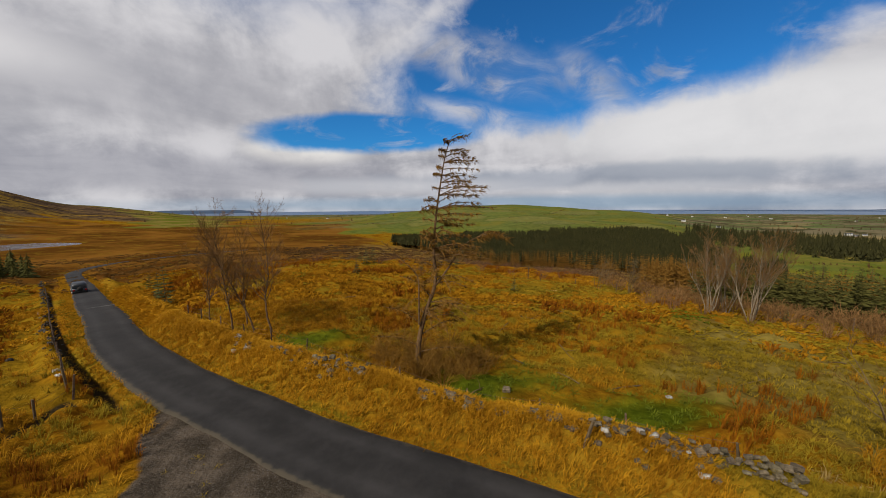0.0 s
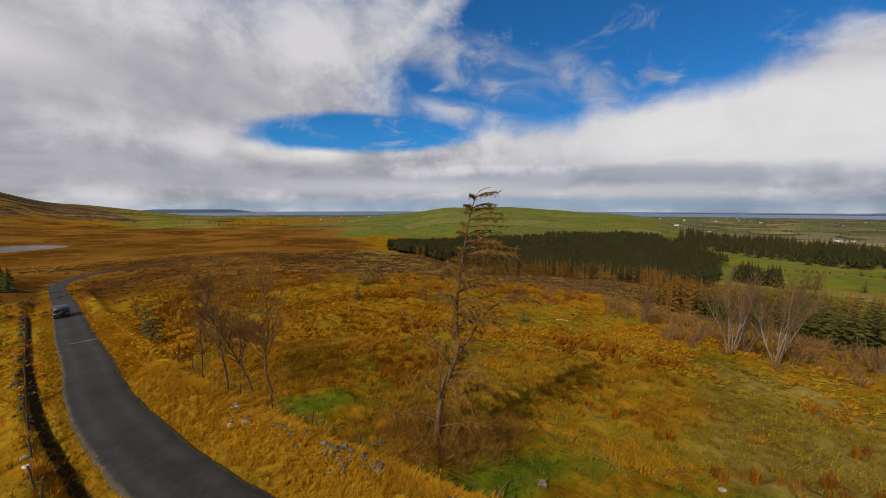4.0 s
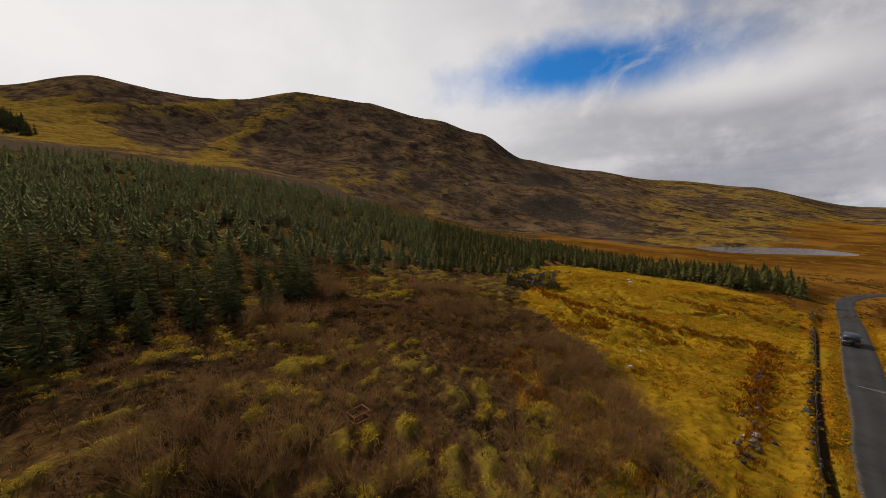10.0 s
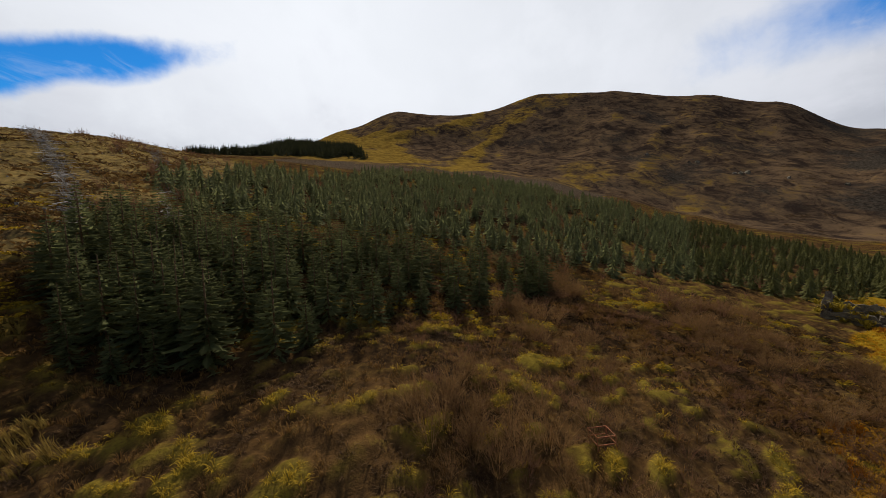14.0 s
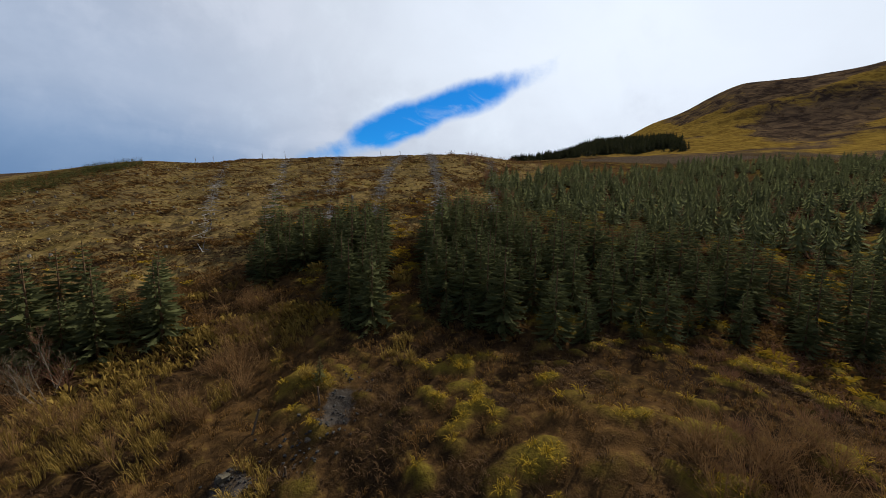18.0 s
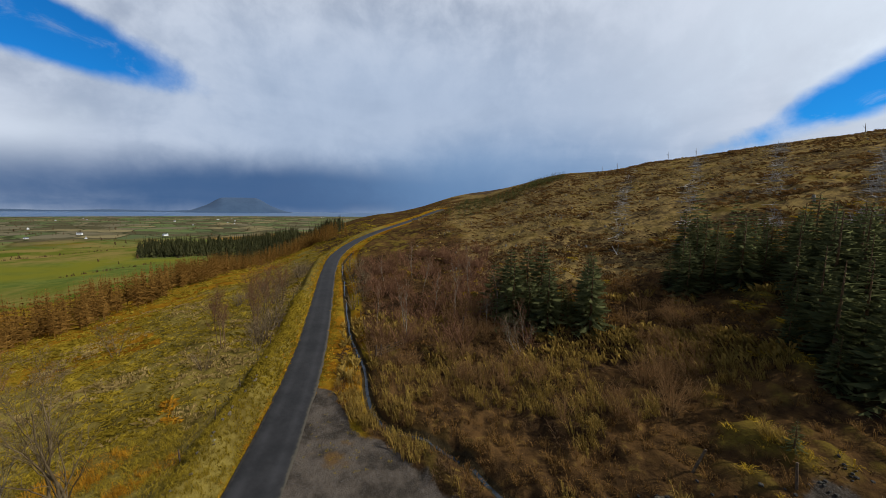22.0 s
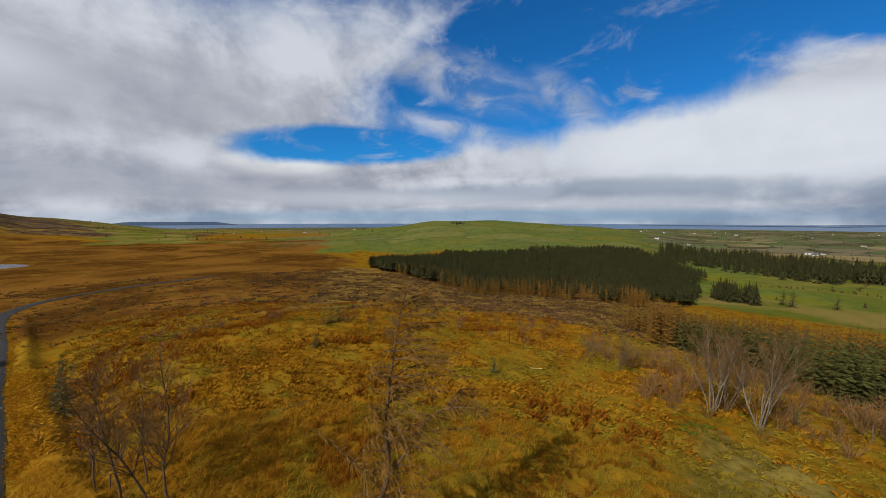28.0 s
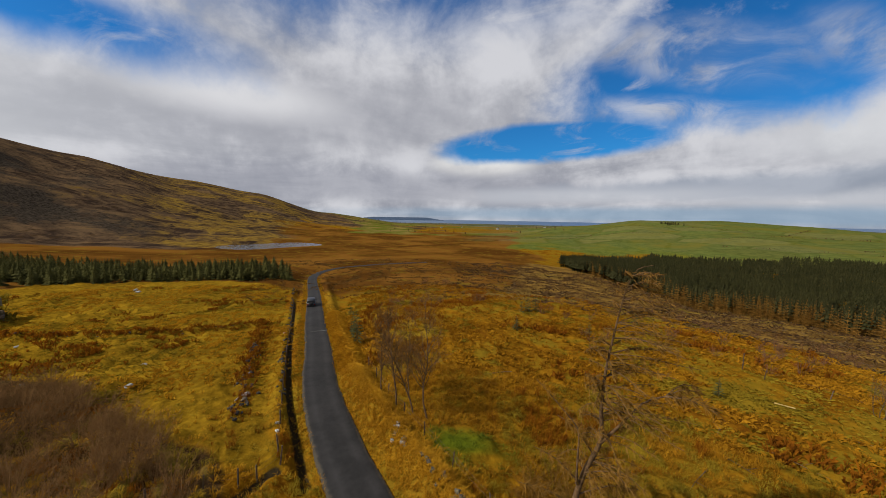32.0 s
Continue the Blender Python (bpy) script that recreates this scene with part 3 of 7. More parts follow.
    relief(t, b, math_node(t, "ADD", tuft, math_node(t, "MULTIPLY", fine, 0.4)), 0.55, 0.35)
    return m


def asphalt_material():
    m, t, b = material("worn_asphalt")
    p = place(t)
    chips = noise_node(t, p, 55.0, 3.0, 0.7).outputs[0]
    wear = noise_node(t, p, 0.45, 5.0, 0.6).outputs[0]
    streak = noise_node(t, p, 2.4, 5.0, 0.65).outputs[0]
    c = mix_rgb(t, remap(t, math_node(t, "ADD", math_node(t, "MULTIPLY", wear, 0.6), math_node(t, "MULTIPLY", streak, 0.4)), 0.36, 0.64), (0.0125, 0.0118, 0.0115), (0.022, 0.0205, 0.0200))
    c = mix_rgb(t, remap(t, chips, 0.55, 0.85), c, (0.044, 0.041, 0.039))
    edge = math_node(t, "ADD", attr(t, "edge"), math_node(t, "MULTIPLY", math_node(t, "SUBTRACT", streak, 0.5), 1.1))
    c = mix_rgb(t, remap(t, edge, 0.55, 1.0), c, (0.048, 0.040, 0.028))
    tyre = math_node(t, "MULTIPLY", attr(t, "tyre"), remap(t, wear, 0.3, 0.7, 0.2, 0.7))
    c = mix_rgb(t, tyre, c, (0.034, 0.032, 0.032))
    t.links.new(c, b.inputs["Base Color"])
    b.inputs["Roughness"].default_value = 0.85
    b.inputs["Specular IOR Level"].default_value = 0.18
    relief(t, b, chips, 0.35, 0.012)
    return m


def water_material(name, deep, ripple, rough):
    m, t, b = material(name)
    p = place(t)
    b.inputs["Base Color"].default_value = (*deep, 1)
    b.inputs["Roughness"].default_value = rough
    b.inputs["IOR"].default_value = 1.33
    relief(t, b, noise_node(t, p, ripple, 4.0, 0.6).outputs[0], 0.25, 0.3)
    return m


GROUND, ASPHALT = ground_material(), asphalt_material()
SEA_WATER = water_material("sea_water", (0.03, 0.07, 0.14), 0.05, 0.35)
STILL_WATER = water_material("still_water", (0.02, 0.025, 0.03), 2.0, 0.05)


# ---------------------------------------------------------------- ground, road, water
def mesh_from(name, verts, faces, mats=(), smooth=False):
    """A mesh from numpy arrays of vertices and of faces that all have as many corners."""
    me = bpy.data.meshes.new(name)
    verts, faces = np.asarray(verts, np.float32), np.asarray(faces, np.int32)
    n, k = faces.shape
    me.vertices.add(len(verts))
    me.vertices.foreach_set("co", verts.ravel())
    me.loops.add(n * k)
    me.loops.foreach_set("vertex_index", faces.ravel())
    me.polygons.add(n)
    me.polygons.foreach_set("loop_start", np.arange(0, n * k, k, dtype=np.int32))
    me.polygons.foreach_set("use_smooth", np.full(n, smooth))
    for m in mats:
        me.materials.append(m)
    me.update(calc_edges=True)
    return me


def window(v, lo, hi, soft):
    return ease((v - lo) / soft + 0.5) * ease((hi - v) / soft + 0.5)


FIELD = [(-10.7, 15), (-11.5, 18.4), (-23, 36.9), (-33, 53), (-54, 87), (-66, 94), (-80, 92), (-96, 86), (-118, 74), (-120, 62), (-101, 44), (-88, 38), (-63, 29.6), (-43.5, 23), (-36, 22.4), (-29, 20.8), (-24, 19.4), (-19, 18.2), (-15.5, 16.6)]


def zones(x, y):
    """What grows where: one soft mask for each kind of cover."""
    az, d = polar(x, y)
    dr, _, sd = along(x, y, ROAD, 14)
    wob = bump_noise(x, y, 40, 4, 21)
    az, d = az + 5 * wob * ease((d - 30) / 60), d * (1 + 0.16 * bump_noise(x, y, 55, 4, 23))
    z = {}
    wx, wy = x + 3.5 * bump_noise(x, y, 9, 3, 24), y + 3.5 * bump_noise(x, y, 9, 3, 25)
    z["meadow"] = inside(wx, wy, FIELD, 2.0)
    z["fell"] = np.where(sd < 0, 1.0, 0.0) * window(az, -132, -60, 16) * window(d, 20, 240, 10) * ease((dr - 1.6) / 0.5) * 0.85
    west = ((sd > 0) | (az > 40) | (az < -120)) & (dr > 2.0)
    z["scrub"] = np.where(west, 1.0, 0.0) * (1 - z["meadow"]) * window(d, 0, 420, 60) * np.maximum(ease((az - 36) / 6), ease((-118 - az) / 6)) * ease((dr - 4.5) / 3)
    # crest tone, cut back past 165 degrees to paint shade below the spruces
    z["crest"] = ease((mounds(x, y) - 0.24) / 0.22) * ease((bump_noise(x, y, 11, 3, 51) + 0.14) / 0.3) * np.where((az % 360) > 165, 0.7, 1.0)
    z["felled"] = window(az, -57, 4, 5) * window(d, 82, 260, 16)
    z["cleared"] = np.maximum(ease((-138 - az) / 8), ease((az - 140) / 12)) * window(d, 52, 600, 16)
    z["brash"] = window(az, 88, 140, 8) * window(d, 265, 420, 30) * (0.75 + 0.6 * bump_noise(x, y, 50, 3, 28))
    z["bog"] = window(az, -6, 62, 8) * window(d, 96, 760, 60) * (1 - inside(x, y, FIELD, 4))
    z["heath"] = ease((d - 300) / 150) * window(az, 34, 165, 12) + window(az, 10, 40, 8) * ease((d - 720) / 150) * 0.8 + ease((d - np.where(az < -146, 270, 380)) / 50) * np.maximum(ease((-140 - az) / 8), ease((az - 150) / 8))
    z["pasture"] = np.maximum(window(az, -58, -3, 5) * window(d, 410, 1400, 60), window(az, -112, -54, 5) * window(d, 205, 520, 40))
    z["tan"] = np.maximum(window(az, -118, -60, 6) * window(d, 190, 640, 40), window(az, -7, 24, 6) * window(d, 640, 1500, 120)) * (0.5 + 0.9 * bump_noise(x, y, 110, 3, 17))
    hollow = gauss(np.hypot((x - 8.5) / 6.5, (y - 13) / 3.2), 1) + gauss(np.hypot((x - 15.5) / 6, (y - 7.5) / 2.8), 1) + gauss(np.hypot((x - 0) / 5, (y - 21) / 2.5), 1) * 0.9 + gauss(np.hypot((x - 36) / 14, (y - 20) / 7), 1) * 0.5
    z["moss"] = np.clip(hollow, 0, 1) * 0.75 + 0.25 * window(dr, 1.55, 2.3, 0.5)
    z["straw"] = ease((1.9 - along(x, y, EAST_BANK, 6)[0]) / 0.6) * ease((16 - x) / 6)
    z["lowland"] = np.maximum.reduce([0.28 * window(az, -58, 3, 6) * window(d, 480, 1300, 60), ease((d - 500) / 200) * window(az, -140, -52, 6), ease((d - 1250) / 250) * window(az, -60, 30, 6)])
    ledge = 1 - np.abs(bump_noise(x * 0.75 + y * 0.4, y * 1.3, 190, 4, 3))
    rich = np.interp(az, [44, 56, 64, 80, 100, 108, 116, 132, 140, 150], [0.40, 0.14, 0.10, 0.24, 0.36, 0.55, 0.72, 0.85, 0.6, 0.3])
    # turf cover; thicker on ledges to paint them sunlit, thinner in one hollow
    z["turf"] = rich * (0.45 + 1.0 * ease((ledge - 0.72) / 0.2)) * (1 - 0.6 * window(az, 112, 121, 6) * window(d, 560, 900, 120))
    slope = window(az, 56, 108, 10) * window(d, 430, 1000, 80)
    z["rock"] = slope * (0.30 + 0.6 * bump_noise(x, y, 70, 4, 12)) + window(az, 46, 66, 10) * window(d, 430, 900, 120) * (0.32 + 0.45 * bump_noise(x, y, 70, 4, 13)) + gauss(lake_radius(x, y) - 1.05, 0.06) * 0.4
    z["grit"] = np.maximum(inside(x + 0.8 * bump_noise(x, y, 3, 3, 26), y + 0.8 * bump_noise(x, y, 3, 3, 27), LAYBY, 0.9) * ease((dr - 1.2) / 0.4), (0.5 + 0.9 * bump_noise(x, y, 2.4, 3, 5)) * gauss(along(x, y, STREAM, 6)[0], 1.15))
    lines = np.maximum(gauss(along(x, y, FIELD_BANK, 6)[0], 0.9), gauss(along(x, y, FIELD_WALL, 6)[0], 1.0))
    z["scrub"] = np.maximum(z["scrub"], lines * 0.35)
    # mud along the ditches; the west ditch's strip also paints its shade
    z["mud"] = np.maximum.reduce([gauss(along(x, y, DITCH, 6)[0], 0.5), 0.85 * gauss(along(x, y, WEST_DITCH, 6)[0], 0.4), gauss(along(x, y, FIELD_CROSS, 6)[0], 0.5)])
    return {k: np.clip(v, 0, 1) for k, v in z.items()}


def build_ground():
    rings = [0.02, 0.3, 0.65, 1.0]
    while rings[-1] < 4960:
        r = rings[-1]
        rings.append(r + (0.4 if r < 44 else max(0.4, r * 0.009 if r < 120 else r * 0.016 if r < 1300 else r * 0.03)))
    rings = np.array(rings)
    turns = 840
    a = np.linspace(0, 2 * np.pi, turns, endpoint=False)
    R, A = np.meshgrid(rings, a, indexing="ij")
    x, y = (-np.sin(A) * R).ravel(), (np.cos(A) * R).ravel()
    z = ground(x, y)
    n = len(rings)
    i, j = np.meshgrid(np.arange(n - 1), np.arange(turns), indexing="ij")
    k = (j + 1) % turns
    quads = np.stack([i * turns + j, i * turns + k, (i + 1) * turns + k, (i + 1) * turns + j], -1).reshape(-1, 4)
    verts = np.vstack([np.stack([x, y, z], -1), [[0, 0, height(0.0, 0.0)]]])
    me = mesh_from("ground", verts, quads[:, ::-1], [GROUND], True)
    for key, v in zones(x, y).items():
        me.attributes.new(key, "FLOAT", "POINT").data.foreach_set("value", np.append(v, v[0]).astype(np.float32))
    tagged(new("ground", me), "golden rough moorland with scrub, bog and green pasture", "ground", kind="structure")


build_ground()


def ribbon(line, offsets, lift, run_z=None):
    """Rows of points beside a line, at each offset to its right."""
    p = np.array(line)
    tang = np.gradient(p, axis=0)
    tang /= np.linalg.norm(tang, axis=1)[:, None]
    right = np.stack([tang[:, 1], -tang[:, 0]], -1)
    pts = p[:, None, :] + right[:, None, :] * np.array(offsets)[None, :, None]
    z = (run_z[:, None] if run_z is not None else ground(pts[..., 0], pts[..., 1])) + np.array(lift)[None, :]
    verts = np.concatenate([pts, z[..., None]], -1)
    n, m = verts.shape[:2]
    i, j = np.meshgrid(np.arange(n - 1), np.arange(m - 1), indexing="ij")
    faces = np.stack([i * m + j, i * m + j + 1, (i + 1) * m + j + 1, (i + 1) * m + j], -1).reshape(-1, 4)
    return verts.reshape(-1, 3), faces[:, ::-1]


def build_road():
    line = curve(ROAD[::2], 0.6)
    run = np.concatenate([[0], np.cumsum([math.dist(a, b) for a, b in zip(line, line[1:])])])
    rz = np.interp(run / run[-1], ROAD_RUN / ROAD_RUN[-1], ROAD_Z)
    off = [-ROAD_HALF - 0.12, -ROAD_HALF, -1.25, -0.8, -0.4, 0, 0.4, 0.8, 1.25, ROAD_HALF, ROAD_HALF + 0.12]
    v, f = ribbon(line, off, [-0.14, 0.0, 0.02, 0.03, 0.04, 0.045, 0.04, 0.03, 0.02, 0.0, -0.14], rz)
    m = len(off)
    wob = bump_noise(v[:, 0], v[:, 1], 1.2, 3, 4)
    side_ = np.tile(np.array(off), len(line))
    p = v.copy()
    mid = np.repeat(v.reshape(-1, m, 3)[:, m // 2], m, 0)
    out = (v - mid) / np.maximum(np.abs(side_), 0.01)[:, None]
    v[:, :2] += (out * (wob * 0.09 * (np.abs(side_) > 1.3))[:, None])[:, :2]
    me = mesh_from("road", v, f, [ASPHALT], True)
    me.attributes.new("edge", "FLOAT", "POINT").data.foreach_set("value", (ease((np.abs(side_) - 1.1) / 0.5)).astype(np.float32))
    me.attributes.new("tyre", "FLOAT", "POINT").data.foreach_set("value", (gauss(np.abs(side_) - 0.8, 0.25)).astype(np.float32))
    tagged(new("road", me), "narrow grey asphalt country lane with frayed edges", "road", kind="structure")


build_road()


def build_scuff():
    """A pale scraped place on the lane, in a few ragged strips."""
    pale = plain("scraped_asphalt", (0.07, 0.068, 0.066), (0.20, 0.195, 0.19), 3.0, 0.9, 0.2, 0.005)
    verts, faces = [], []
    for x0, y0, n, w in ((-24.4, 46.2, 7, 0.10), (-24.0, 46.7, 5, 0.07), (-24.9, 46.0, 4, 0.06)):
        for i in range(n):
            x, y = x0 + 0.28 * i, y0 + 0.10 * i + 0.05 * math.sin(i * 2.3)
            d, r, _ = along(np.array([x]), np.array([y]), ROAD)
            z = float(np.interp(r[0], ROAD_RUN, ROAD_Z)) + 0.052
            verts += [(x, y - w, z), (x, y + w * (0.6 + 0.4 * math.sin(i * 1.7)), z)]
            if i:
                k = len(verts)
                faces.append((k - 4, k - 2, k - 1, k - 3))
    tagged(new("road_scuff", mesh_from("road_scuff", verts, faces, [pale])), "pale scraped mark on a grey lane", "road mark", kind="structure")


build_scuff()


def build_water():
    a = np.linspace(0, 2 * np.pi, 181)[:-1]
    rings = np.array([1700.0, 3000, 4200, 4990])
    R, A = np.meshgrid(rings, a, indexing="ij")
    v = np.stack([-np.sin(A) * R, np.cos(A) * R, np.full(R.shape, SEA)], -1).reshape(-1, 3)
    i, j = np.meshgrid(np.arange(3), np.arange(180), indexing="ij")
    k = (j + 1) % 180
    f = np.stack([i * 180 + j, (i + 1) * 180 + j, (i + 1) * 180 + k, i * 180 + k], -1).reshape(-1, 4)
    tagged(new("water", mesh_from("water", v, f, [SEA_WATER], True)), "grey-blue sea bay on the horizon", "sea", kind="structure")
    c, out, across = heading(35.0) * 398, heading(34.6), heading(124.6)
    bm = bmesh.new()
    ring = []
    for q in range(96):
        t = q / 96 * 2 * math.pi
        vv = math.sin(t) * 54
        u = math.cos(t) * 36 - 9 * math.sin(vv / 16)
        ring.append(bm.verts.new((c.x + out.x * u + across.x * vv, c.y + out.y * u + across.y * vv, LAKE)))
    bm.faces.new(ring)
    me = bpy.data.meshes.new("lake")
    bm.to_mesh(me)
    bm.free()
    me.materials.append(STILL_WATER)
    tagged(new("lake", me), "small pale mountain lake in the bog below the hill", "lake", kind="structure")
    v, f = ribbon(DITCH, [-0.13, 0.13], [0, 0], ground(np.array([p[0] for p in DITCH]), np.array([p[1] for p in DITCH])) + 0.08)
    tagged(new("ditch_water", mesh_from("ditch_water", v, f, [STILL_WATER])), "dark still water in a roadside ditch", "ditch", kind="structure")


build_water()

# ---------------------------------------------------------------- tools for plants and things
RNG = np.random.default_rng(7)


def part(name, me, parent, label=""):
    ob = new(name, me)
    ob.parent = parent
    if label:
        ob["label"] = label
    return ob


def thing(name, label, category, m=None, group=""):
    ob = new(name)
    ob.empty_display_size = 0.2
    if m is not None:
        ob.matrix_basis = m
    return tagged(ob, label, category, group)


def bm_mesh(name, bm, mat, smooth=False):
    me = bpy.data.meshes.new(name)
    bmesh.ops.recalc_face_normals(bm, faces=bm.faces)
    for f in bm.faces:
        f.smooth = smooth
    bm.to_mesh(me)
    bm.free()
    me.materials.append(mat)
    return me


def box(bm, size, at=(0, 0, 0), turn=(0, 0, 0), bevel=0.0, taper=1.0):
    m = pose(*at, *turn)
    vs = []
    for z in (-0.5, 0.5):
        k = taper if z > 0 else 1.0
        for x, y in ((-0.5, -0.5), (0.5, -0.5), (0.5, 0.5), (-0.5, 0.5)):
            vs.append(bm.verts.new(m @ Vector((x * size[0] * k, y * size[1] * k, z * size[2]))))
    fs = [bm.faces.new([vs[i] for i in q]) for q in ((0, 3, 2, 1), (4, 5, 6, 7), (0, 1, 5, 4), (1, 2, 6, 5), (2, 3, 7, 6), (3, 0, 4, 7))]
    if bevel:
        bmesh.ops.bevel(bm, geom=list({e for f in fs for e in f.edges}), offset=bevel, segments=1, affect="EDGES")
    return bm


def rods(lines, k=4):
    """Tapered tubes of k sides along lines of (x, y, z, radius): vertices and quads."""
    V, F, base = [], [], 0
    ring = np.arange(k) * 2 * np.pi / k
    for ln in lines:
        ln = np.asarray(ln, float)
        p, r = ln[:, :3], ln[:, 3]
        t = np.gradient(p, axis=0)
        t /= np.linalg.norm(t, axis=1)[:, None] + 1e-9
        ref = np.where(np.abs(t[:, 2:3]) > 0.9, [[1.0, 0, 0]], [[0, 0, 1.0]])
        u = np.cross(t, ref)
        u /= np.linalg.norm(u, axis=1)[:, None] + 1e-9
        w = np.cross(t, u)
        v = p[:, None] + r[:, None, None] * (np.cos(ring)[None, :, None] * u[:, None] + np.sin(ring)[None, :, None] * w[:, None])
        n = len(p)
        i, j = np.meshgrid(np.arange(n - 1), np.arange(k), indexing="ij")
        j2 = (j + 1) % k
        F.append(base + np.stack([i * k + j, i * k + j2, (i + 1) * k + j2, (i + 1) * k + j], -1).reshape(-1, 4))
        V.append(v.reshape(-1, 3))
        base += n * k
    return np.vstack(V), np.vstack(F)


def scatter(protos, x, y, z, size, yaw, lean=None, lean_az=None, stretch=None):
    """Many small forms in one mesh: protos are (vertices, faces) pairs, shared out in turn."""
    V, F, base = [], [], 0
    n = len(x)
    pick = np.arange(n) % len(protos)
    for q, (pv, pf) in enumerate(protos):
        m = np.where(pick == q)[0]
        if not len(m):
            continue
        c, s = np.cos(yaw[m])[:, None], np.sin(yaw[m])[:, None]
        k = size[m][:, None]
        st = 1.0 if stretch is None else stretch[m][:, None]
        vx = (pv[None, :, 0] * c - pv[None, :, 1] * s) * k
        vy = (pv[None, :, 0] * s + pv[None, :, 1] * c) * k
        vz = pv[None, :, 2] * k * st
        if lean is not None:
            vx = vx + vz * (lean[m] * -np.sin(lean_az[m]))[:, None]
            vy = vy + vz * (lean[m] * np.cos(lean_az[m]))[:, None]
        v = np.stack([vx + x[m][:, None], vy + y[m][:, None], vz + z[m][:, None]], -1)
        F.append((base + np.arange(len(m))[:, None, None] * len(pv) + pf[None]).reshape(-1, pf.shape[1]))
        V.append(v.reshape(-1, 3))
        base += len(m) * len(pv)
    return np.vstack(V), np.vstack(F)


def stuff(name, vf, mat, label, category):
    return tagged(new(name, mesh_from(name, vf[0], vf[1], [mat])), label, category, kind="stuff")


def sector(n, az_lo, az_hi, near, far, rng=RNG):
    """Random places by heading; near and far are numbers or functions of the heading, evenly spread over the area."""
    az = rng.uniform(az_lo, az_hi, n)
    lo = near(az) if callable(near) else np.full(n, near)
    hi = far(az) if callable(far) else np.full(n, far)
    d = np.sqrt(rng.uniform(0, 1, n) * (hi ** 2 - lo ** 2) + lo ** 2)
    a = np.radians(az)
    x, y = -np.sin(a) * d, np.cos(a) * d
    sway = np.minimum(0.16 * d, 14.0)
    x, y = x + sway * bump_noise(x, y, 18, 3, 71), y + sway * bump_noise(x, y, 18, 3, 72)
    az2, d2 = polar(x, y)
    return x, y, az2, d2


def knots(*pairs):
    xs, ys = [p[0] for p in pairs], [p[1] for p in pairs]
    return lambda az: np.interp(az, xs, ys)


def in_field(x, y):
    return inside(x + 3.5 * bump_noise(x, y, 9, 3, 24), y + 3.5 * bump_noise(x, y, 9, 3, 25), FIELD) > 0.5


def clear(x, y, road=2.6):
    """Places off the road, the lay-by, the ditches and the stream."""
    return (along(x, y, ROAD, 20)[0] > road) & (inside(x, y, LAYBY, 0.4) < 0.5) & (along(x, y, DITCH, 6)[0] > 0.5) & (along(x, y, STREAM, 6)[0] > 0.55)


# ---------------------------------------------------------------- plant materials
def leafy(name, dark, light, scale=0.25, tint=0.35, islands=True, rough=0.9, spec=0.06, through_light=0.3):
    """Colour that drifts over the land and differs from blade to blade."""
    m, t, b = material(name)
    p = place(t)
    drift = noise_node(t, p, scale, 4.0, 0.6).outputs[0]
    clump = noise_node(t, p, max(1.1, scale * 5), 3.0, 0.6).outputs[0]
    drift = math_node(t, "ADD", math_node(t, "MULTIPLY", drift, 0.55), math_node(t, "MULTIPLY", clump, 0.45))
    if islands:
        r = t.nodes.new("ShaderNodeNewGeometry").outputs["Random Per Island"]
    else:
        r = t.nodes.new("ShaderNodeObjectInfo").outputs["Random"]
    f = math_node(t, "ADD", math_node(t, "MULTIPLY", remap(t, drift, 0.38, 0.62), 1 - tint), math_node(t, "MULTIPLY", r, tint))
    c = mix_rgb(t, f, dark, light)
    t.links.new(c, b.inputs["Base Color"])
    b.inputs["Roughness"].default_value = rough
    b.inputs["Specular IOR Level"].default_value = spec
    # thin blades and needles let part of the light through
    thin, both = t.nodes.new("ShaderNodeBsdfTranslucent"), t.nodes.new("ShaderNodeMixShader")
    t.links.new(c, thin.inputs["Color"])
    both.inputs[0].default_value = through_light
    t.links.new(b.outputs[0], both.inputs[1])
    t.links.new(thin.outputs[0], both.inputs[2])
    t.links.new(both.outputs[0], t.nodes["Material Output"].inputs["Surface"])
    return m


BANK_GRASS = leafy("bank_straw", (0.24, 0.105, 0.006), (0.52, 0.275, 0.016), 0.2, 0.5)
GOLD_GRASS = leafy("gold_grass", (0.14, 0.056, 0.003), (0.42, 0.205, 0.011), 0.18, 0.45)
RUSH_GRASS = leafy("tan_rush", (0.085, 0.050, 0.010), (0.34, 0.22, 0.045), 0.3, 0.55)
RUST_GRASS = leafy("rust_grass", (0.105, 0.032, 0.003), (0.29, 0.105, 0.006), 0.2, 0.5)
PALE_GRASS = leafy("pale_grass", (0.13, 0.085, 0.024), (0.34, 0.235, 0.08), 0.2, 0.5)
OLIVE_GRASS = leafy("olive_grass", (0.105, 0.074, 0.006), (0.30, 0.205, 0.016), 0.2, 0.5)
SCRUB_GRASS = leafy("scrub_grass", (0.060, 0.030, 0.010), (0.19, 0.10, 0.026), 0.3, 0.5)
MOSS_GRASS = leafy("moss_grass", (0.14, 0.085, 0.007), (0.45, 0.285, 0.020), 0.25, 0.5)
GREEN_GRASS = leafy("green_grass", (0.05, 0.07, 0.006), (0.14, 0.16, 0.012), 0.2, 0.5)
DARK_STONE_TONES = (0.014, 0.012, 0.009), (0.062, 0.054, 0.042)
DARK_HEATHER = leafy("dark_heather", (0.034, 0.019, 0.009), (0.115, 0.064, 0.026), 0.3, 0.5)
TWIG = leafy("bare_twig", (0.090, 0.048, 0.018), (0.27, 0.150, 0.056), 0.2, 0.5)
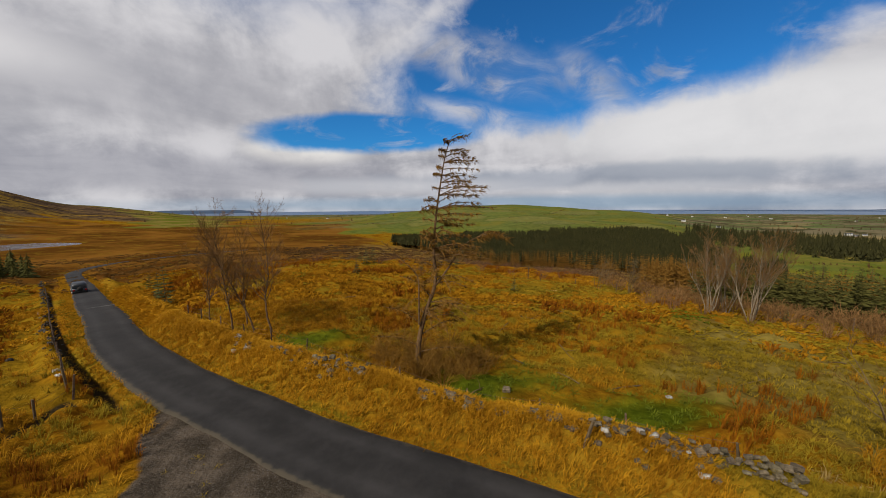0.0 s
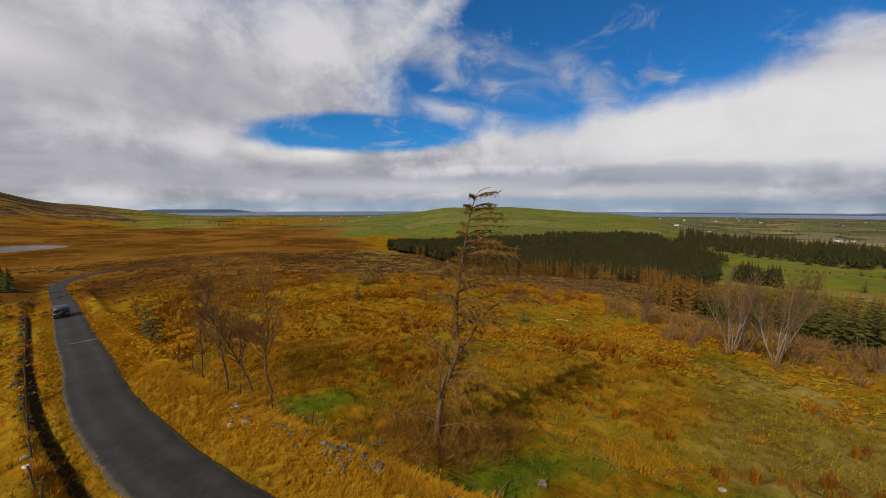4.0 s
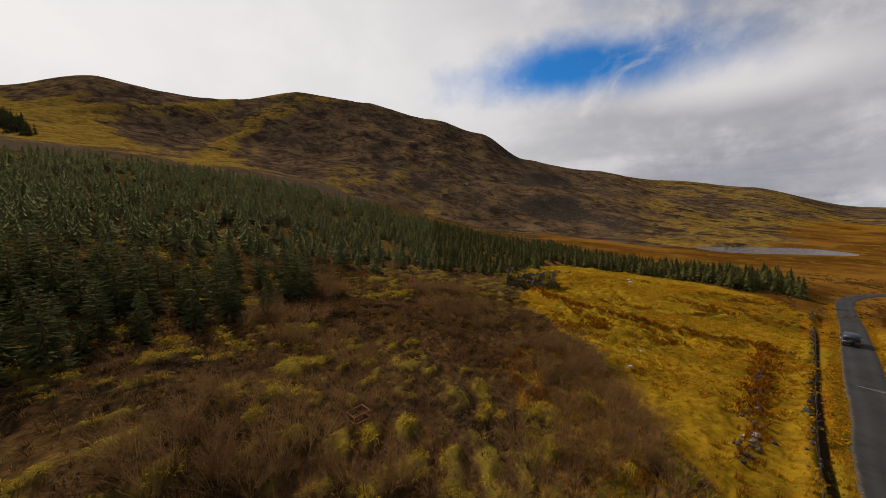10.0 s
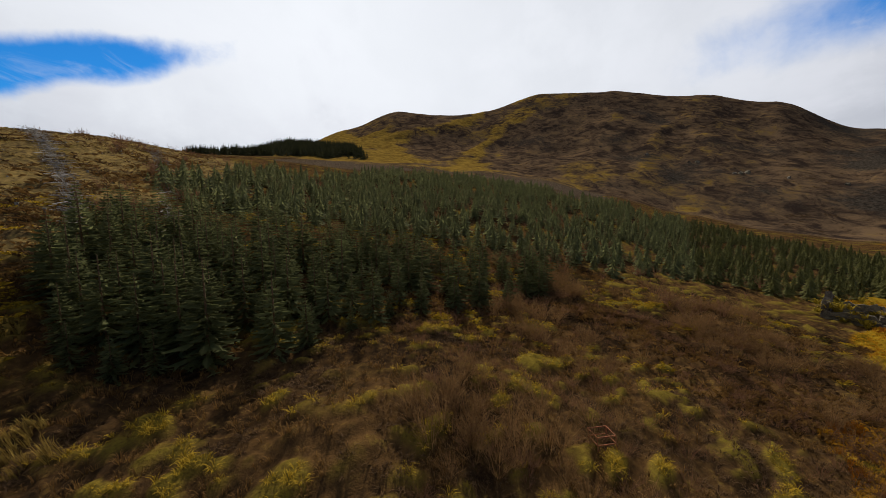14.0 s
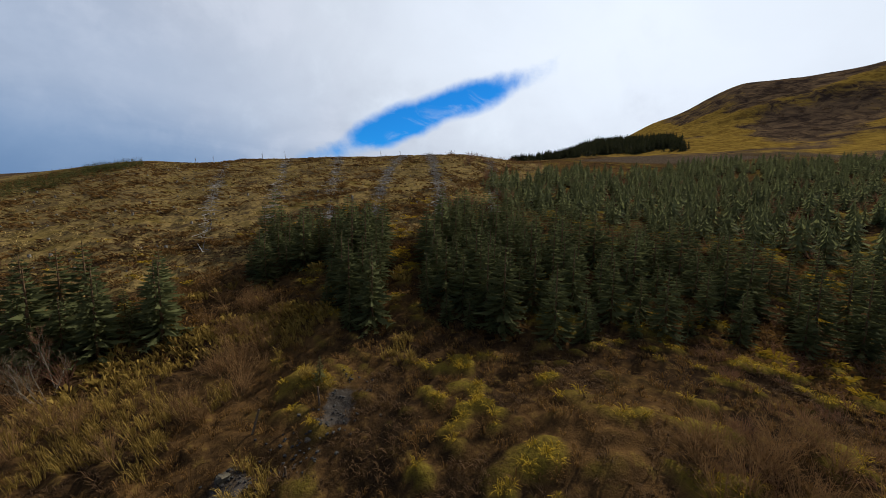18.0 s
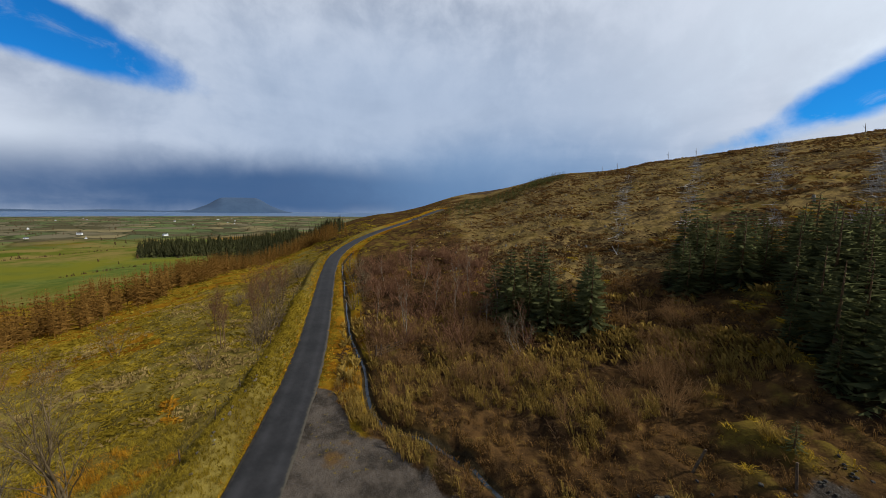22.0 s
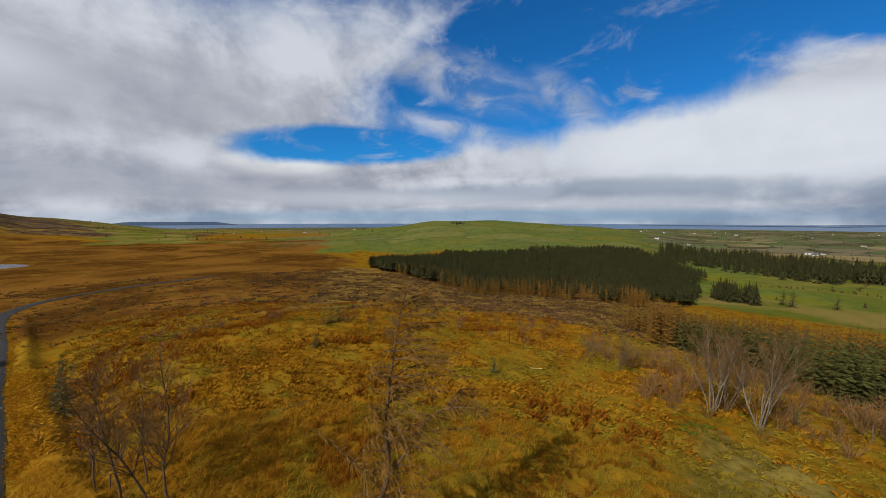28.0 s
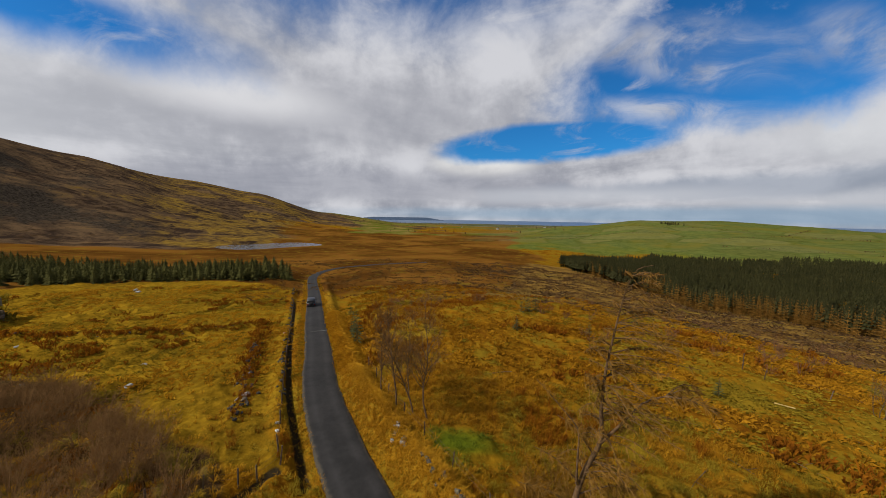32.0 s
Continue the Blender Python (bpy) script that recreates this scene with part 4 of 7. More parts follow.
RED_TWIG = leafy("red_brown_twig", (0.080, 0.040, 0.020), (0.23, 0.115, 0.058), 0.2, 0.5)
GREY_TWIG = leafy("grey_twig", (0.066, 0.044, 0.022), (0.21, 0.150, 0.078), 0.3, 0.5)
SPRUCE = leafy("spruce_needles", (0.040, 0.042, 0.014), (0.165, 0.166, 0.062), 0.15, 0.6, through_light=0.6)
SLOPE_SPRUCE = leafy("slope_spruce_needles", (0.054, 0.056, 0.021), (0.168, 0.168, 0.062), 0.1, 0.6, through_light=0.5)
FAR_SPRUCE = leafy("plantation_needles", (0.020, 0.021, 0.008), (0.056, 0.053, 0.018), 0.05, 0.6)
LARCH = leafy("winter_larch", (0.105, 0.052, 0.010), (0.26, 0.138, 0.028), 0.08, 0.6)
BARK = plain("dark_bark", (0.052, 0.028, 0.011), (0.155, 0.090, 0.040), 6.0, 0.95, 0.6, 0.02)
BIRCH_BARK = plain("birch_bark", (0.085, 0.065, 0.042), (0.25, 0.20, 0.135), 5.0, 0.9, 0.5, 0.015)
PALE_WOOD = plain("weathered_wood", (0.10, 0.085, 0.065), (0.30, 0.26, 0.20), 3.0, 0.9, 0.5, 0.01, 0.3)
POST_WOOD = plain("post_wood", (0.035, 0.022, 0.013), (0.12, 0.08, 0.045), 4.0, 0.9, 0.5, 0.01, 0.3)
STONE = plain("field_stone", (0.040, 0.030, 0.018), (0.140, 0.112, 0.072), 2.2, 0.95, 0.7, 0.03, 0.35)
LIMED = plain("pale_stone", (0.14, 0.135, 0.12), (0.42, 0.40, 0.37), 3.0, 0.95, 0.5, 0.02, 0.2)


# ---------------------------------------------------------------- small plants
def tuft_proto(seed, blades=14, spread=0.22, high=0.55, width=0.035, droop=0.5, coarse=False):
    r = np.random.default_rng(seed)
    V, F = [], []
    for i in range(blades):
        a = r.uniform(0, 2 * np.pi)
        b = a + r.normal(0, 0.5)
        s = spread * r.uniform(0.1, 0.6)
        h = high * r.uniform(0.6, 1.1)
        o = spread * r.uniform(0.6, 1.6)
        base = np.array([math.cos(a) * s, math.sin(a) * s, -0.05])
        mid = base + np.array([math.cos(b) * o * 0.35, math.sin(b) * o * 0.35, h * 0.7])
        tip = base + np.array([math.cos(b) * o, math.sin(b) * o, h * (1 - droop * r.uniform(0.2, 0.8))])
        w = np.array([-math.sin(b), math.cos(b), 0]) * width
        k = len(V)
        if coarse:
            V += [base - w, base + w, mid + w * 0.6, tip]
            F += [(k, k + 1, k + 2), (k, k + 2, k + 3)]
            continue
        V += [base - w, base + w, mid + w * 0.8, mid - w * 0.8, tip]
        F += [(k, k + 1, k + 2), (k, k + 2, k + 3), (k + 3, k + 2, k + 4)]
    return np.array(V), np.array(F)


def twig_proto(seed, stems=22, high=1.6, spread=0.8, twigs=5, width=0.011):
    """A bare bush: thin stems that fan out, each with side twigs."""
    r = np.random.default_rng(seed)
    V, F = [], []

    def blade(a, b, w):
        d = b - a
        side_ = np.cross(d, r.normal(size=3))
        side_ = side_ / (np.linalg.norm(side_) + 1e-9) * w
        k = len(V)
        V.extend([a - side_, a + side_, b])
        F.append((k, k + 1, k + 2))
    for i in range(stems):
        az = r.uniform(0, 2 * np.pi)
        out = spread * r.uniform(0.15, 1.0)
        h = high * r.uniform(0.55, 1.0) * (1 - 0.3 * (out / spread) ** 2)
        p0 = np.array([math.cos(az) * 0.12, math.sin(az) * 0.12, -0.08])
        p1 = p0 + np.array([math.cos(az) * out * 0.45, math.sin(az) * out * 0.45, h * 0.55])
        p2 = p0 + np.array([math.cos(az) * out, math.sin(az) * out, h])
        blade(p0, p1 + (p1 - p0) * 0.4, width * 1.7)
        blade(p1, p2, width * 1.1)
        for q in range(twigs):
            t = r.uniform(0.35, 1.0)
            a = p0 + (p1 - p0) * t / 0.55 if t < 0.55 else p1 + (p2 - p1) * (t - 0.55) / 0.45
            d = np.array([math.cos(az), math.sin(az), 0]) * 0.5 + r.normal(0, 0.55, 3) + np.array([0, 0, 0.8])
            blade(a, a + d / np.linalg.norm(d) * h * r.uniform(0.15, 0.35), width * 0.8)
    return np.array(V), np.array(F)


WIND = radians(-105)


def grass(name, x, y, mat, label, size=(0.7, 1.3), kind=(12, 0.26, 0.48, 0.02, 0.5), lean=0.16, category="grass"):
    """Tufts at the places given; those far off have fewer and broader blades."""
    blades, spread, high, width, droop = kind
    n = len(x)
    k = RNG.uniform(*size, n)
    yaw, tip, tip_az = RNG.uniform(0, 6.28, n), np.full(n, lean) * RNG.uniform(0.3, 1.5, n), np.full(n, WIND) + RNG.normal(0, 0.4, n)
    z = ground(x, y)
    near = np.hypot(x, y) < 34
    V, F, base = [], [], 0
    for m, protos in ((near, [tuft_proto(s, blades, spread, high, width, droop) for s in range(6)]),
                      (~near, [tuft_proto(s + 6, 7, spread * 1.1, high, width * 1.6, droop, True) for s in range(6)])):
        if m.any():
            v, f = scatter(protos, x[m], y[m], z[m], k[m], yaw[m], tip[m], tip_az[m])
            V.append(v)
            F.append(f + base)
            base += len(v)
    return stuff(name, (np.vstack(V), np.vstack(F)), mat, label, category)


def keep(mask, *arrays):
    return [a[mask] for a in arrays]


def plant_grasses():
    tall, low, rush = (14, 0.26, 0.46, 0.0135, 0.55), (12, 0.34, 0.30, 0.019, 0.65), (14, 0.22, 0.72, 0.012, 0.4)
    mound = (17, 0.34, 0.34, 0.016, 0.75)
    # the rough field east of the lane
    x, y, az, d = sector(30000, -128, 24, 8, 95)
    dr, _, sd = along(x, y, ROAD, 120)
    ok = clear(x, y, 3.0) & (sd < 0) & ~in_field(x, y) & (along(x, y, EAST_BANK, 6)[0] > 1.4)
    x, y, d, dr = keep(ok, x, y, d, dr)
    u = bump_noise(x, y, 7, 3, 31) + 0.4 * bump_noise(x, y, 1.6, 2, 32) + 0.12 * (y > 15) - 0.22 * (az[ok] < -24 + 14 * bump_noise(x, y, 14, 2, 37)) - 0.36 * (az[ok] < -58 + 10 * bump_noise(x, y, 14, 2, 37))
    moss = zones(x, y)["moss"]
    g = (moss > 0.35)
    south = polar(x, y)[0] < -82 + 8 * bump_noise(x, y, 12, 2, 36)
    grass("straw_tussocks", *keep((u > -0.35) & ~g & south, x, y), PALE_GRASS, "straw-coloured moor grass tussocks on the slope", (0.6, 1.2), tall)
    u = np.where(south & (u > -0.35), -9.0, u)
    g = g | (u < -5)
    grass("gold_tussocks", *keep((u > -0.15) & ~g & (u <= 0.45), x, y), GOLD_GRASS, "golden dry moor grass tussocks on rough field", (0.6, 1.35), tall)
    grass("olive_tussocks", *keep((u <= -0.15) & ~g, x, y), OLIVE_GRASS, "low olive moor grass on rough field", (0.6, 1.2), low)
    grass("rust_bracken", *keep((u > 0.45) & ~g, x, y), RUST_GRASS, "rust-brown dead bracken and rushes", (0.7, 1.5), rush)
    grass("green_turf", *keep(g & (u > -5), x, y), GREEN_GRASS, "short green turf in damp hollows", (0.5, 0.9), low)
    x, y, az, d = sector(9000, -105, 22, 7, 36)
    _, _, sd = along(x, y, ROAD, 120)
    ok = clear(x, y, 3.0) & (sd < 0) & (along(x, y, EAST_BANK, 6)[0] > 1.4) & (zones(x, y)["moss"] < 0.4)
    x, y = keep(ok, x, y)
    u = bump_noise(x, y, 5, 3, 33) - 0.28 * (polar(x, y)[0] < -25 + 14 * bump_noise(x, y, 14, 2, 37))
    grass("near_tussocks", *keep(u > 0.0, x, y), GOLD_GRASS, "golden moor grass in thick tussocks", (0.6, 1.3), (13, 0.34, 0.40, 0.014, 0.7))
    grass("near_grass", *keep((u <= 0.0) & (u > -0.48), x, y), OLIVE_GRASS, "yellow-green moor grass in thick tussocks", (0.6, 1.1), (13, 0.34, 0.34, 0.014, 0.75))
    grass("near_bracken", *keep(u <= -0.48, x, y), RUST_GRASS, "rust-brown dead bracken in patches", (0.6, 1.3), rush)
    # banks beside the lane
    line = np.array(curve(EAST_BANK, 0.25))
    line = line[np.hypot(line[:, 0], line[:, 1]) < 62]
    i = RNG.integers(0, len(line), 15000)
    x, y = line[i, 0] + RNG.normal(0, 0.85, len(i)), line[i, 1] + RNG.normal(0, 0.85, len(i))
    ok = (along(x, y, ROAD, 20)[0] > ROAD_HALF + 0.35) & (np.hypot(x, y) < 110)
    south = x > 13
    grass("bank_grass", *keep(ok & ~south, x, y), BANK_GRASS, "long golden grass over a stony bank", (0.55, 1.15), tall, 0.4)
    thin = RNG.uniform(size=len(x)) < 0.6
    grass("south_bank_grass", *keep(ok & south & thin, x, y), OLIVE_GRASS, "olive and straw grass over a low bank", (0.4, 0.8), tall, 0.3)
    # verges
    line = np.array(curve(ROAD, 0.25))
    i = RNG.integers(0, len(line), 20000)
    t = np.gradient(line, axis=0)[i]
    t /= np.linalg.norm(t, axis=1)[:, None]
    s = RNG.choice([-1, 1], len(i)) * (ROAD_HALF + np.abs(RNG.normal(0.02, 0.55, len(i))) + 0.03)
    x, y = line[i, 0] + t[:, 1] * s, line[i, 1] - t[:, 0] * s
    ok = (np.hypot(x, y) < 130) & (inside(x, y, LAYBY, 0.3) < 0.4) & (along(x, y, ROAD, 20)[0] > ROAD_HALF + 0.02)
    x, y = keep(ok, x, y)
    v = RNG.uniform(size=len(x)) < np.where(x > 6, 0.12, 0.6)
    grass("verge_grass", *keep(~v, x, y), OLIVE_GRASS, "short yellow-green verge grass beside the lane", (0.3, 0.65), low)
    grass("verge_tufts", *keep(v, x, y), BANK_GRASS, "dry golden verge tufts beside the lane", (0.3, 0.7), tall)
    x, y = RNG.uniform(-6, 27, 2600), RNG.uniform(-18, 15, 2600)
    ok = (inside(x, y, LAYBY, 0.4) > 0.5) & (along(x, y, ROAD, 20)[0] > 2.0) & (bump_noise(x, y, 4, 3, 44) > 0.12)
    grass("layby_weeds", *keep(ok, x, y), OLIVE_GRASS, "thin grass growing through lay-by gravel", (0.15, 0.4), low)
    line = np.array(curve(FIELD_BANK, 0.3) + curve(FIELD_WALL, 0.3))
    i = RNG.integers(0, len(line), 800)
    x, y = line[i, 0] + RNG.normal(0, 0.6, len(i)), line[i, 1] + RNG.normal(0, 0.6, len(i))
    grass("bank_rushes", x, y, RUST_GRASS, "dark rusty rushes along field banks", (0.5, 1.1), rush)
    # the walled field
    x, y, az, d = sector(17000, 26, 80, 12, 118)
    ok = in_field(x, y) & clear(x, y, 3)
    x, y = keep(ok, x, y)
    u = bump_noise(x, y, 9, 3, 41) + 0.5 * bump_noise(x, y, 2, 2, 42)
    grass("field_grass", *keep(u < -0.05, x, y), OLIVE_GRASS, "cropped yellow-green field grass", (0.4, 0.9), low)
    grass("field_rushes", *keep(u < -0.42, x, y), RUST_GRASS, "dark rush clumps in a walled field", (0.6, 1.1), rush)
    grass("field_tussocks", *keep(u >= -0.05, x, y), BANK_GRASS, "golden tussocks in a walled field", (0.5, 1.0), tall)
    # the strip between the lane and the old wall
    x, y, az, d = sector(6500, 12, 66, 5, 42)
    _, _, sd = along(x, y, ROAD, 120)
    ok = clear(x, y, 1.9) & (sd > 0) & ~in_field(x, y) & (along(x, y, WEST_DITCH, 6)[0] > 0.42)
    x, y = keep(ok, x, y)
    u = bump_noise(x, y, 3, 3, 46)
    grass("strip_tussocks", *keep(u > 0.1, x, y), OLIVE_GRASS, "mossy yellow-green tussocks between lane and wall", (0.5, 1.1), tall)
    grass("strip_grass", *keep((u <= 0.1) & (u > -0.3), x, y), BANK_GRASS, "golden dry grass between lane and wall", (0.5, 1.0), tall)
    grass("strip_rushes", *keep(u <= -0.3, x, y), RUST_GRASS, "rust-brown rushes between lane and wall", (0.5, 1.0), rush)
    # scrub ground to the west and south
    x, y, az, d = sector(30000, 42, 232, 4, 75)
    dr = along(x, y, ROAD, 100)[0]
    ok = clear(x, y, 3.0) & ~in_field(x, y)
    x, y, d = keep(ok, x, y, d)
    v = zones(x, y)["crest"]
    u = bump_noise(x, y, 4, 3, 53)
    grass("moss_tussocks", *keep((v > 0.4) & (u > -0.3), x, y), MOSS_GRASS, "bright yellow-green moor grass tussocks among scrub", (0.6, 1.1), mound)
    grass("scrub_grass", *keep((v <= 0.4) & (u > -0.1), x, y), SCRUB_GRASS, "dry brown moor grass among scrub", (0.6, 1.3), tall)
    grass("heather", *keep(((v <= 0.4) & (u <= -0.1)) | ((v > 0.4) & (u <= -0.3)), x, y), DARK_HEATHER, "dark heather and dead bracken among scrub", (0.6, 1.3), low, 0.2, "heather")
    # pale tussocks above the lay-by ditch
    x, y, az, d = sector(7000, 166, 238, 13, 46)
    ok = clear(x, y, 3.2)
    # fewer pale tufts below heading 196, imitating the spruces' shadow by darker cover
    grass("rush_tussocks", *keep(ok & (bump_noise(x, y, 5, 3, 59) > np.where(az % 360 < 196, 0.2, 0.0)), x, y), RUSH_GRASS, "tall straw-coloured rush tussocks beside a ditch", (0.8, 1.5), rush, 0.35)
    # the felled slopes
    x, y, az, d = sector(15000, 146, 222, 60, 260)
    v = bump_noise(x, y, 14, 3, 57) + RNG.normal(0, 0.25, len(x))
    grass("slope_grass", *keep(v < 0.12, x, y), SCRUB_GRASS, "coarse brown grass on a felled slope", (1.2, 2.8), low)
    grass("slope_straw", *keep(v >= 0.12, x, y), PALE_GRASS, "bleached straw-coloured grass on a felled slope", (1.0, 2.4), low)
    x, y, az, d = sector(3800, 146, 222, 60, 260)
    grass("slope_heather", x, y, DARK_HEATHER, "dark heather and brash on a felled slope", (1.0, 2.4), low, 0.2, "heather")
    x, y, az, d = sector(5000, -58, 6, 80, 230)
    grass("brash", x, y, DARK_HEATHER, "dark brash and heather on felled forest ground", (1.0, 2.6), low, 0.2, "brash")
    x, y, az, d = sector(6000, -58, 40, 80, 230)
    grass("felled_grass", x, y, SCRUB_GRASS, "brown grass on felled forest ground", (1.0, 2.2), low)
    x, y, az, d = sector(6000, -128, -88, 45, 200)
    ok = clear(x, y, 4)
    grass("east_slope_grass", *keep(ok, x, y), OLIVE_GRASS, "pale olive moor grass on an open slope", (0.9, 2.0), low)


plant_grasses()


def plant_bushes():
    big = [twig_proto(s, 30, 1.9, 1.15, 9, 0.0085) for s in range(50, 56)]
    low = [twig_proto(s, 22, 1.1, 0.8, 6, 0.009) for s in range(60, 66)]

    thin = [twig_proto(s, 15, 1.8, 1.1, 5, 0.02) for s in range(66, 70)]

    def put(name, x, y, mat, label, size, protos):
        n = len(x)
        stuff(name, scatter(protos, x, y, ground(x, y) - 0.05, RNG.uniform(*size, n), RNG.uniform(0, 6.28, n), np.full(n, 0.12), np.full(n, WIND)), mat, label, "scrub")
    x, y, az, d = sector(950, 44, 130, 15, knots((44, 30), (55, 52), (75, 72), (100, 62), (112, 44), (130, 30)))
    u = bump_noise(x, y, 9, 3, 61)
    ok = clear(x, y, 5) & ~in_field(x, y) & (u > np.where(az > 84, 0.12, -0.02))
    put("willow_scrub", *keep(ok, x, y), TWIG, "bare brown willow scrub thicket on wet ground", (0.7, 1.5), big)
    x, y, az, d = sector(700, 60, 130, 13, 60)
    ok = clear(x, y, 5) & ~in_field(x, y)
    put("low_scrub", *keep(ok, x, y), RED_TWIG, "low red-brown bog myrtle scrub", (0.6, 1.2), low)
    x, y, az, d = sector(280, 185, 226, 26, 48)
    ok = clear(x, y, 5) & (bump_noise(x, y, 7, 2, 62) > -0.2)
    put("sally_scrub", *keep(ok, x, y), TWIG, "bare brown sally bushes below young spruces", (0.7, 1.5), big)
    x, y, az, d = sector(300, 207, 232, 36, 85)
    ok = clear(x, y, 6)
    put("birch_scrub", *keep(ok, x, y), RED_TWIG, "reddish bare birch scrub beside the lane", (1.0, 2.0), thin)
    x, y, az, d = sector(110, -129, -108, 40, 85)
    ok = clear(x, y, 4.5) & (along(x, y, ROAD, 100)[0] < 14)
    put("roadside_scrub", *keep(ok, x, y), GREY_TWIG, "bare grey-brown roadside bushes", (1.2, 2.4), thin)
    x, y, az, d = sector(260, -58, 14, 34, 110)
    ok = clear(x, y, 5) & (bump_noise(x, y, 16, 2, 63) > 0.15)
    put("moor_scrub", *keep(ok, x, y), RED_TWIG, "low bare scrub on the moor", (0.7, 1.5), thin)
    x, y, az, d = sector(500, 70, 160, 60, 190)
    put("slope_scrub", x, y, RED_TWIG, "brown scrub between young conifers", (1.0, 2.0), thin)
    x, y, az, d = sector(300, -84, -52, 45, 75)
    put("hollow_scrub", x, y, TWIG, "brown scrub in a wet hollow", (0.8, 1.7), thin)


plant_bushes()


# ---------------------------------------------------------------- conifers
def spruce_arrays(seed, high=1.0, whorls=15, arms=8, sprays=5, wide=0.21, skirt=0.03):
    """Needle sprays of a young spruce of unit height: drooping arms with side sprays, tips turned up."""
    r = np.random.default_rng(seed)
    V, F = [], []

    def tri(a, b, c):
        k = len(V)
        V.extend([a, b, c])
        F.append((k, k + 1, k + 2))
    for w in range(whorls):
        t = w / (whorls - 1)
        z = skirt + (0.97 - skirt) * t ** 0.92
        reach = wide * (1 - t) ** 0.8 * r.uniform(0.8, 1.15) + 0.015
        for q in range(max(4, int(arms * (1 - 0.4 * t)))):
            az = 2 * math.pi * (q + r.uniform(-0.3, 0.3)) / max(4, int(arms * (1 - 0.4 * t))) + w * 2.4
            L = reach * r.uniform(0.7, 1.15)
            d = np.array([math.cos(az), math.sin(az), 0])
            n = np.array([-math.sin(az), math.cos(az), 0])
            root = np.array([0, 0, z + r.uniform(-0.012, 0.012)])
            tip = root + d * L + np.array([0, 0, -0.26 * L * (1 - t) + 0.22 * L * t])
            mid = root + d * L * 0.55 + np.array([0, 0, -0.20 * L])
            wd = 0.12 * L + 0.004
            tri(root - n * wd * 0.25, mid + n * wd, tip)
            tri(root + n * wd * 0.25, tip, mid - n * wd)
            for s in range(sprays):
                f = 0.25 + 0.7 * (s + r.uniform(0, 0.6)) / sprays
                p = root + (mid - root) * f / 0.55 if f < 0.55 else mid + (tip - mid) * (f - 0.55) / 0.45
                for sg in (-1, 1):
                    g = p + (n * sg * 0.9 + d * 0.55) * L * 0.33 * (1.1 - 0.5 * f) + np.array([0, 0, r.uniform(-0.10, 0.06) * L])
                    tri(p - d * L * 0.05, p + d * L * 0.09, g)
    return np.array(V), np.array(F)


def simple_conifer(seed, whorls=8, arms=6, wide=0.2, skirt=0.05, stem=0.0):
    """A lighter conifer for woods that stay far off: jagged tiers."""
    r = np.random.default_rng(seed)
    V, F = [], []
    for w in range(whorls):
        t = w / (whorls - 1)
        z = skirt + (0.95 - skirt) * t
        reach = wide * (1 - t) ** 0.75 * r.uniform(0.85, 1.1) + 0.02
        drop = (0.95 - skirt) / whorls
        for q in range(arms):
            az = 2 * math.pi * (q + r.uniform(-0.3, 0.3)) / arms + w * 2.1
            L = reach * r.uniform(0.7, 1.2)
            d, n = np.array([math.cos(az), math.sin(az), 0]), np.array([-math.sin(az), math.cos(az), 0])
            k = len(V)
            V += [np.array([0, 0, z + drop * 1.1]), d * L + n * L * 0.42 + np.array([0, 0, z - drop * r.uniform(0.1, 0.6)]), d * L * 1.15 + np.array([0, 0, z - drop * 0.1]), d * L - n * L * 0.42 + np.array([0, 0, z - drop * r.uniform(0.1, 0.6)])]
            F += [(k, k + 1, k + 2), (k, k + 2, k + 3)]
    if stem:
        k = len(V)
        for a in (0, 2.1, 4.2):
            V += [np.array([math.cos(a) * stem, math.sin(a) * stem, -0.05]), np.array([math.cos(a) * stem * 0.5, math.sin(a) * stem * 0.5, 0.9])]
        for a in range(3):
            b = (a + 1) % 3
            F += [(k + 2 * a, k + 2 * b, k + 2 * b + 1), (k + 2 * a, k + 2 * b + 1, k + 2 * a + 1)]
    return np.array(V), np.array(F)


def larch_arrays(seed, whorls=9, arms=5, wide=0.17):
    """A leafless larch for woods far off: thin twiggy tiers and a stem."""
    r = np.random.default_rng(seed)
    V, F = [], []
    for w in range(whorls):
        t = w / (whorls - 1)
        z = 0.12 + 0.83 * t
        for q in range(arms):
            az = r.uniform(0, 6.28)
            L = wide * (1.05 - t) * r.uniform(0.6, 1.2)
            d, n = np.array([math.cos(az), math.sin(az), 0]), np.array([-math.sin(az), math.cos(az), 0])
            root = np.array([0, 0, z])
            for s in range(3):
                e = root + d * L * (0.5 + 0.25 * s) + n * L * r.uniform(-0.5, 0.5) + np.array([0, 0, L * r.uniform(-0.2, 0.5)])
                k = len(V)
                V += [root - n * 0.006, root + np.array([0, 0, 0.03]), e]
                F.append((k, k + 1, k + 2))
    k = len(V)
    V += [np.array([-0.012, 0, -0.03]), np.array([0.012, 0, -0.03]), np.array([0, 0, 1.0]), np.array([0, -0.012, -0.03]), np.array([0, 0.012, -0.03])]
    F += [(k, k + 1, k + 2), (k + 3, k + 4, k + 2)]
    return np.array(V), np.array(F)


NEAR_EDGE = knots((33, 124), (42, 124), (50, 128), (60, 122), (68, 106), (74, 99), (82, 86), (90, 75), (101, 55), (110, 46), (117, 40.5), (126, 36), (134, 32), (145, 29.5), (151, 30), (157, 31), (163, 32), (170, 31.5), (177, 31.5), (188, 37), (195, 37.5), (203, 38), (209, 42))
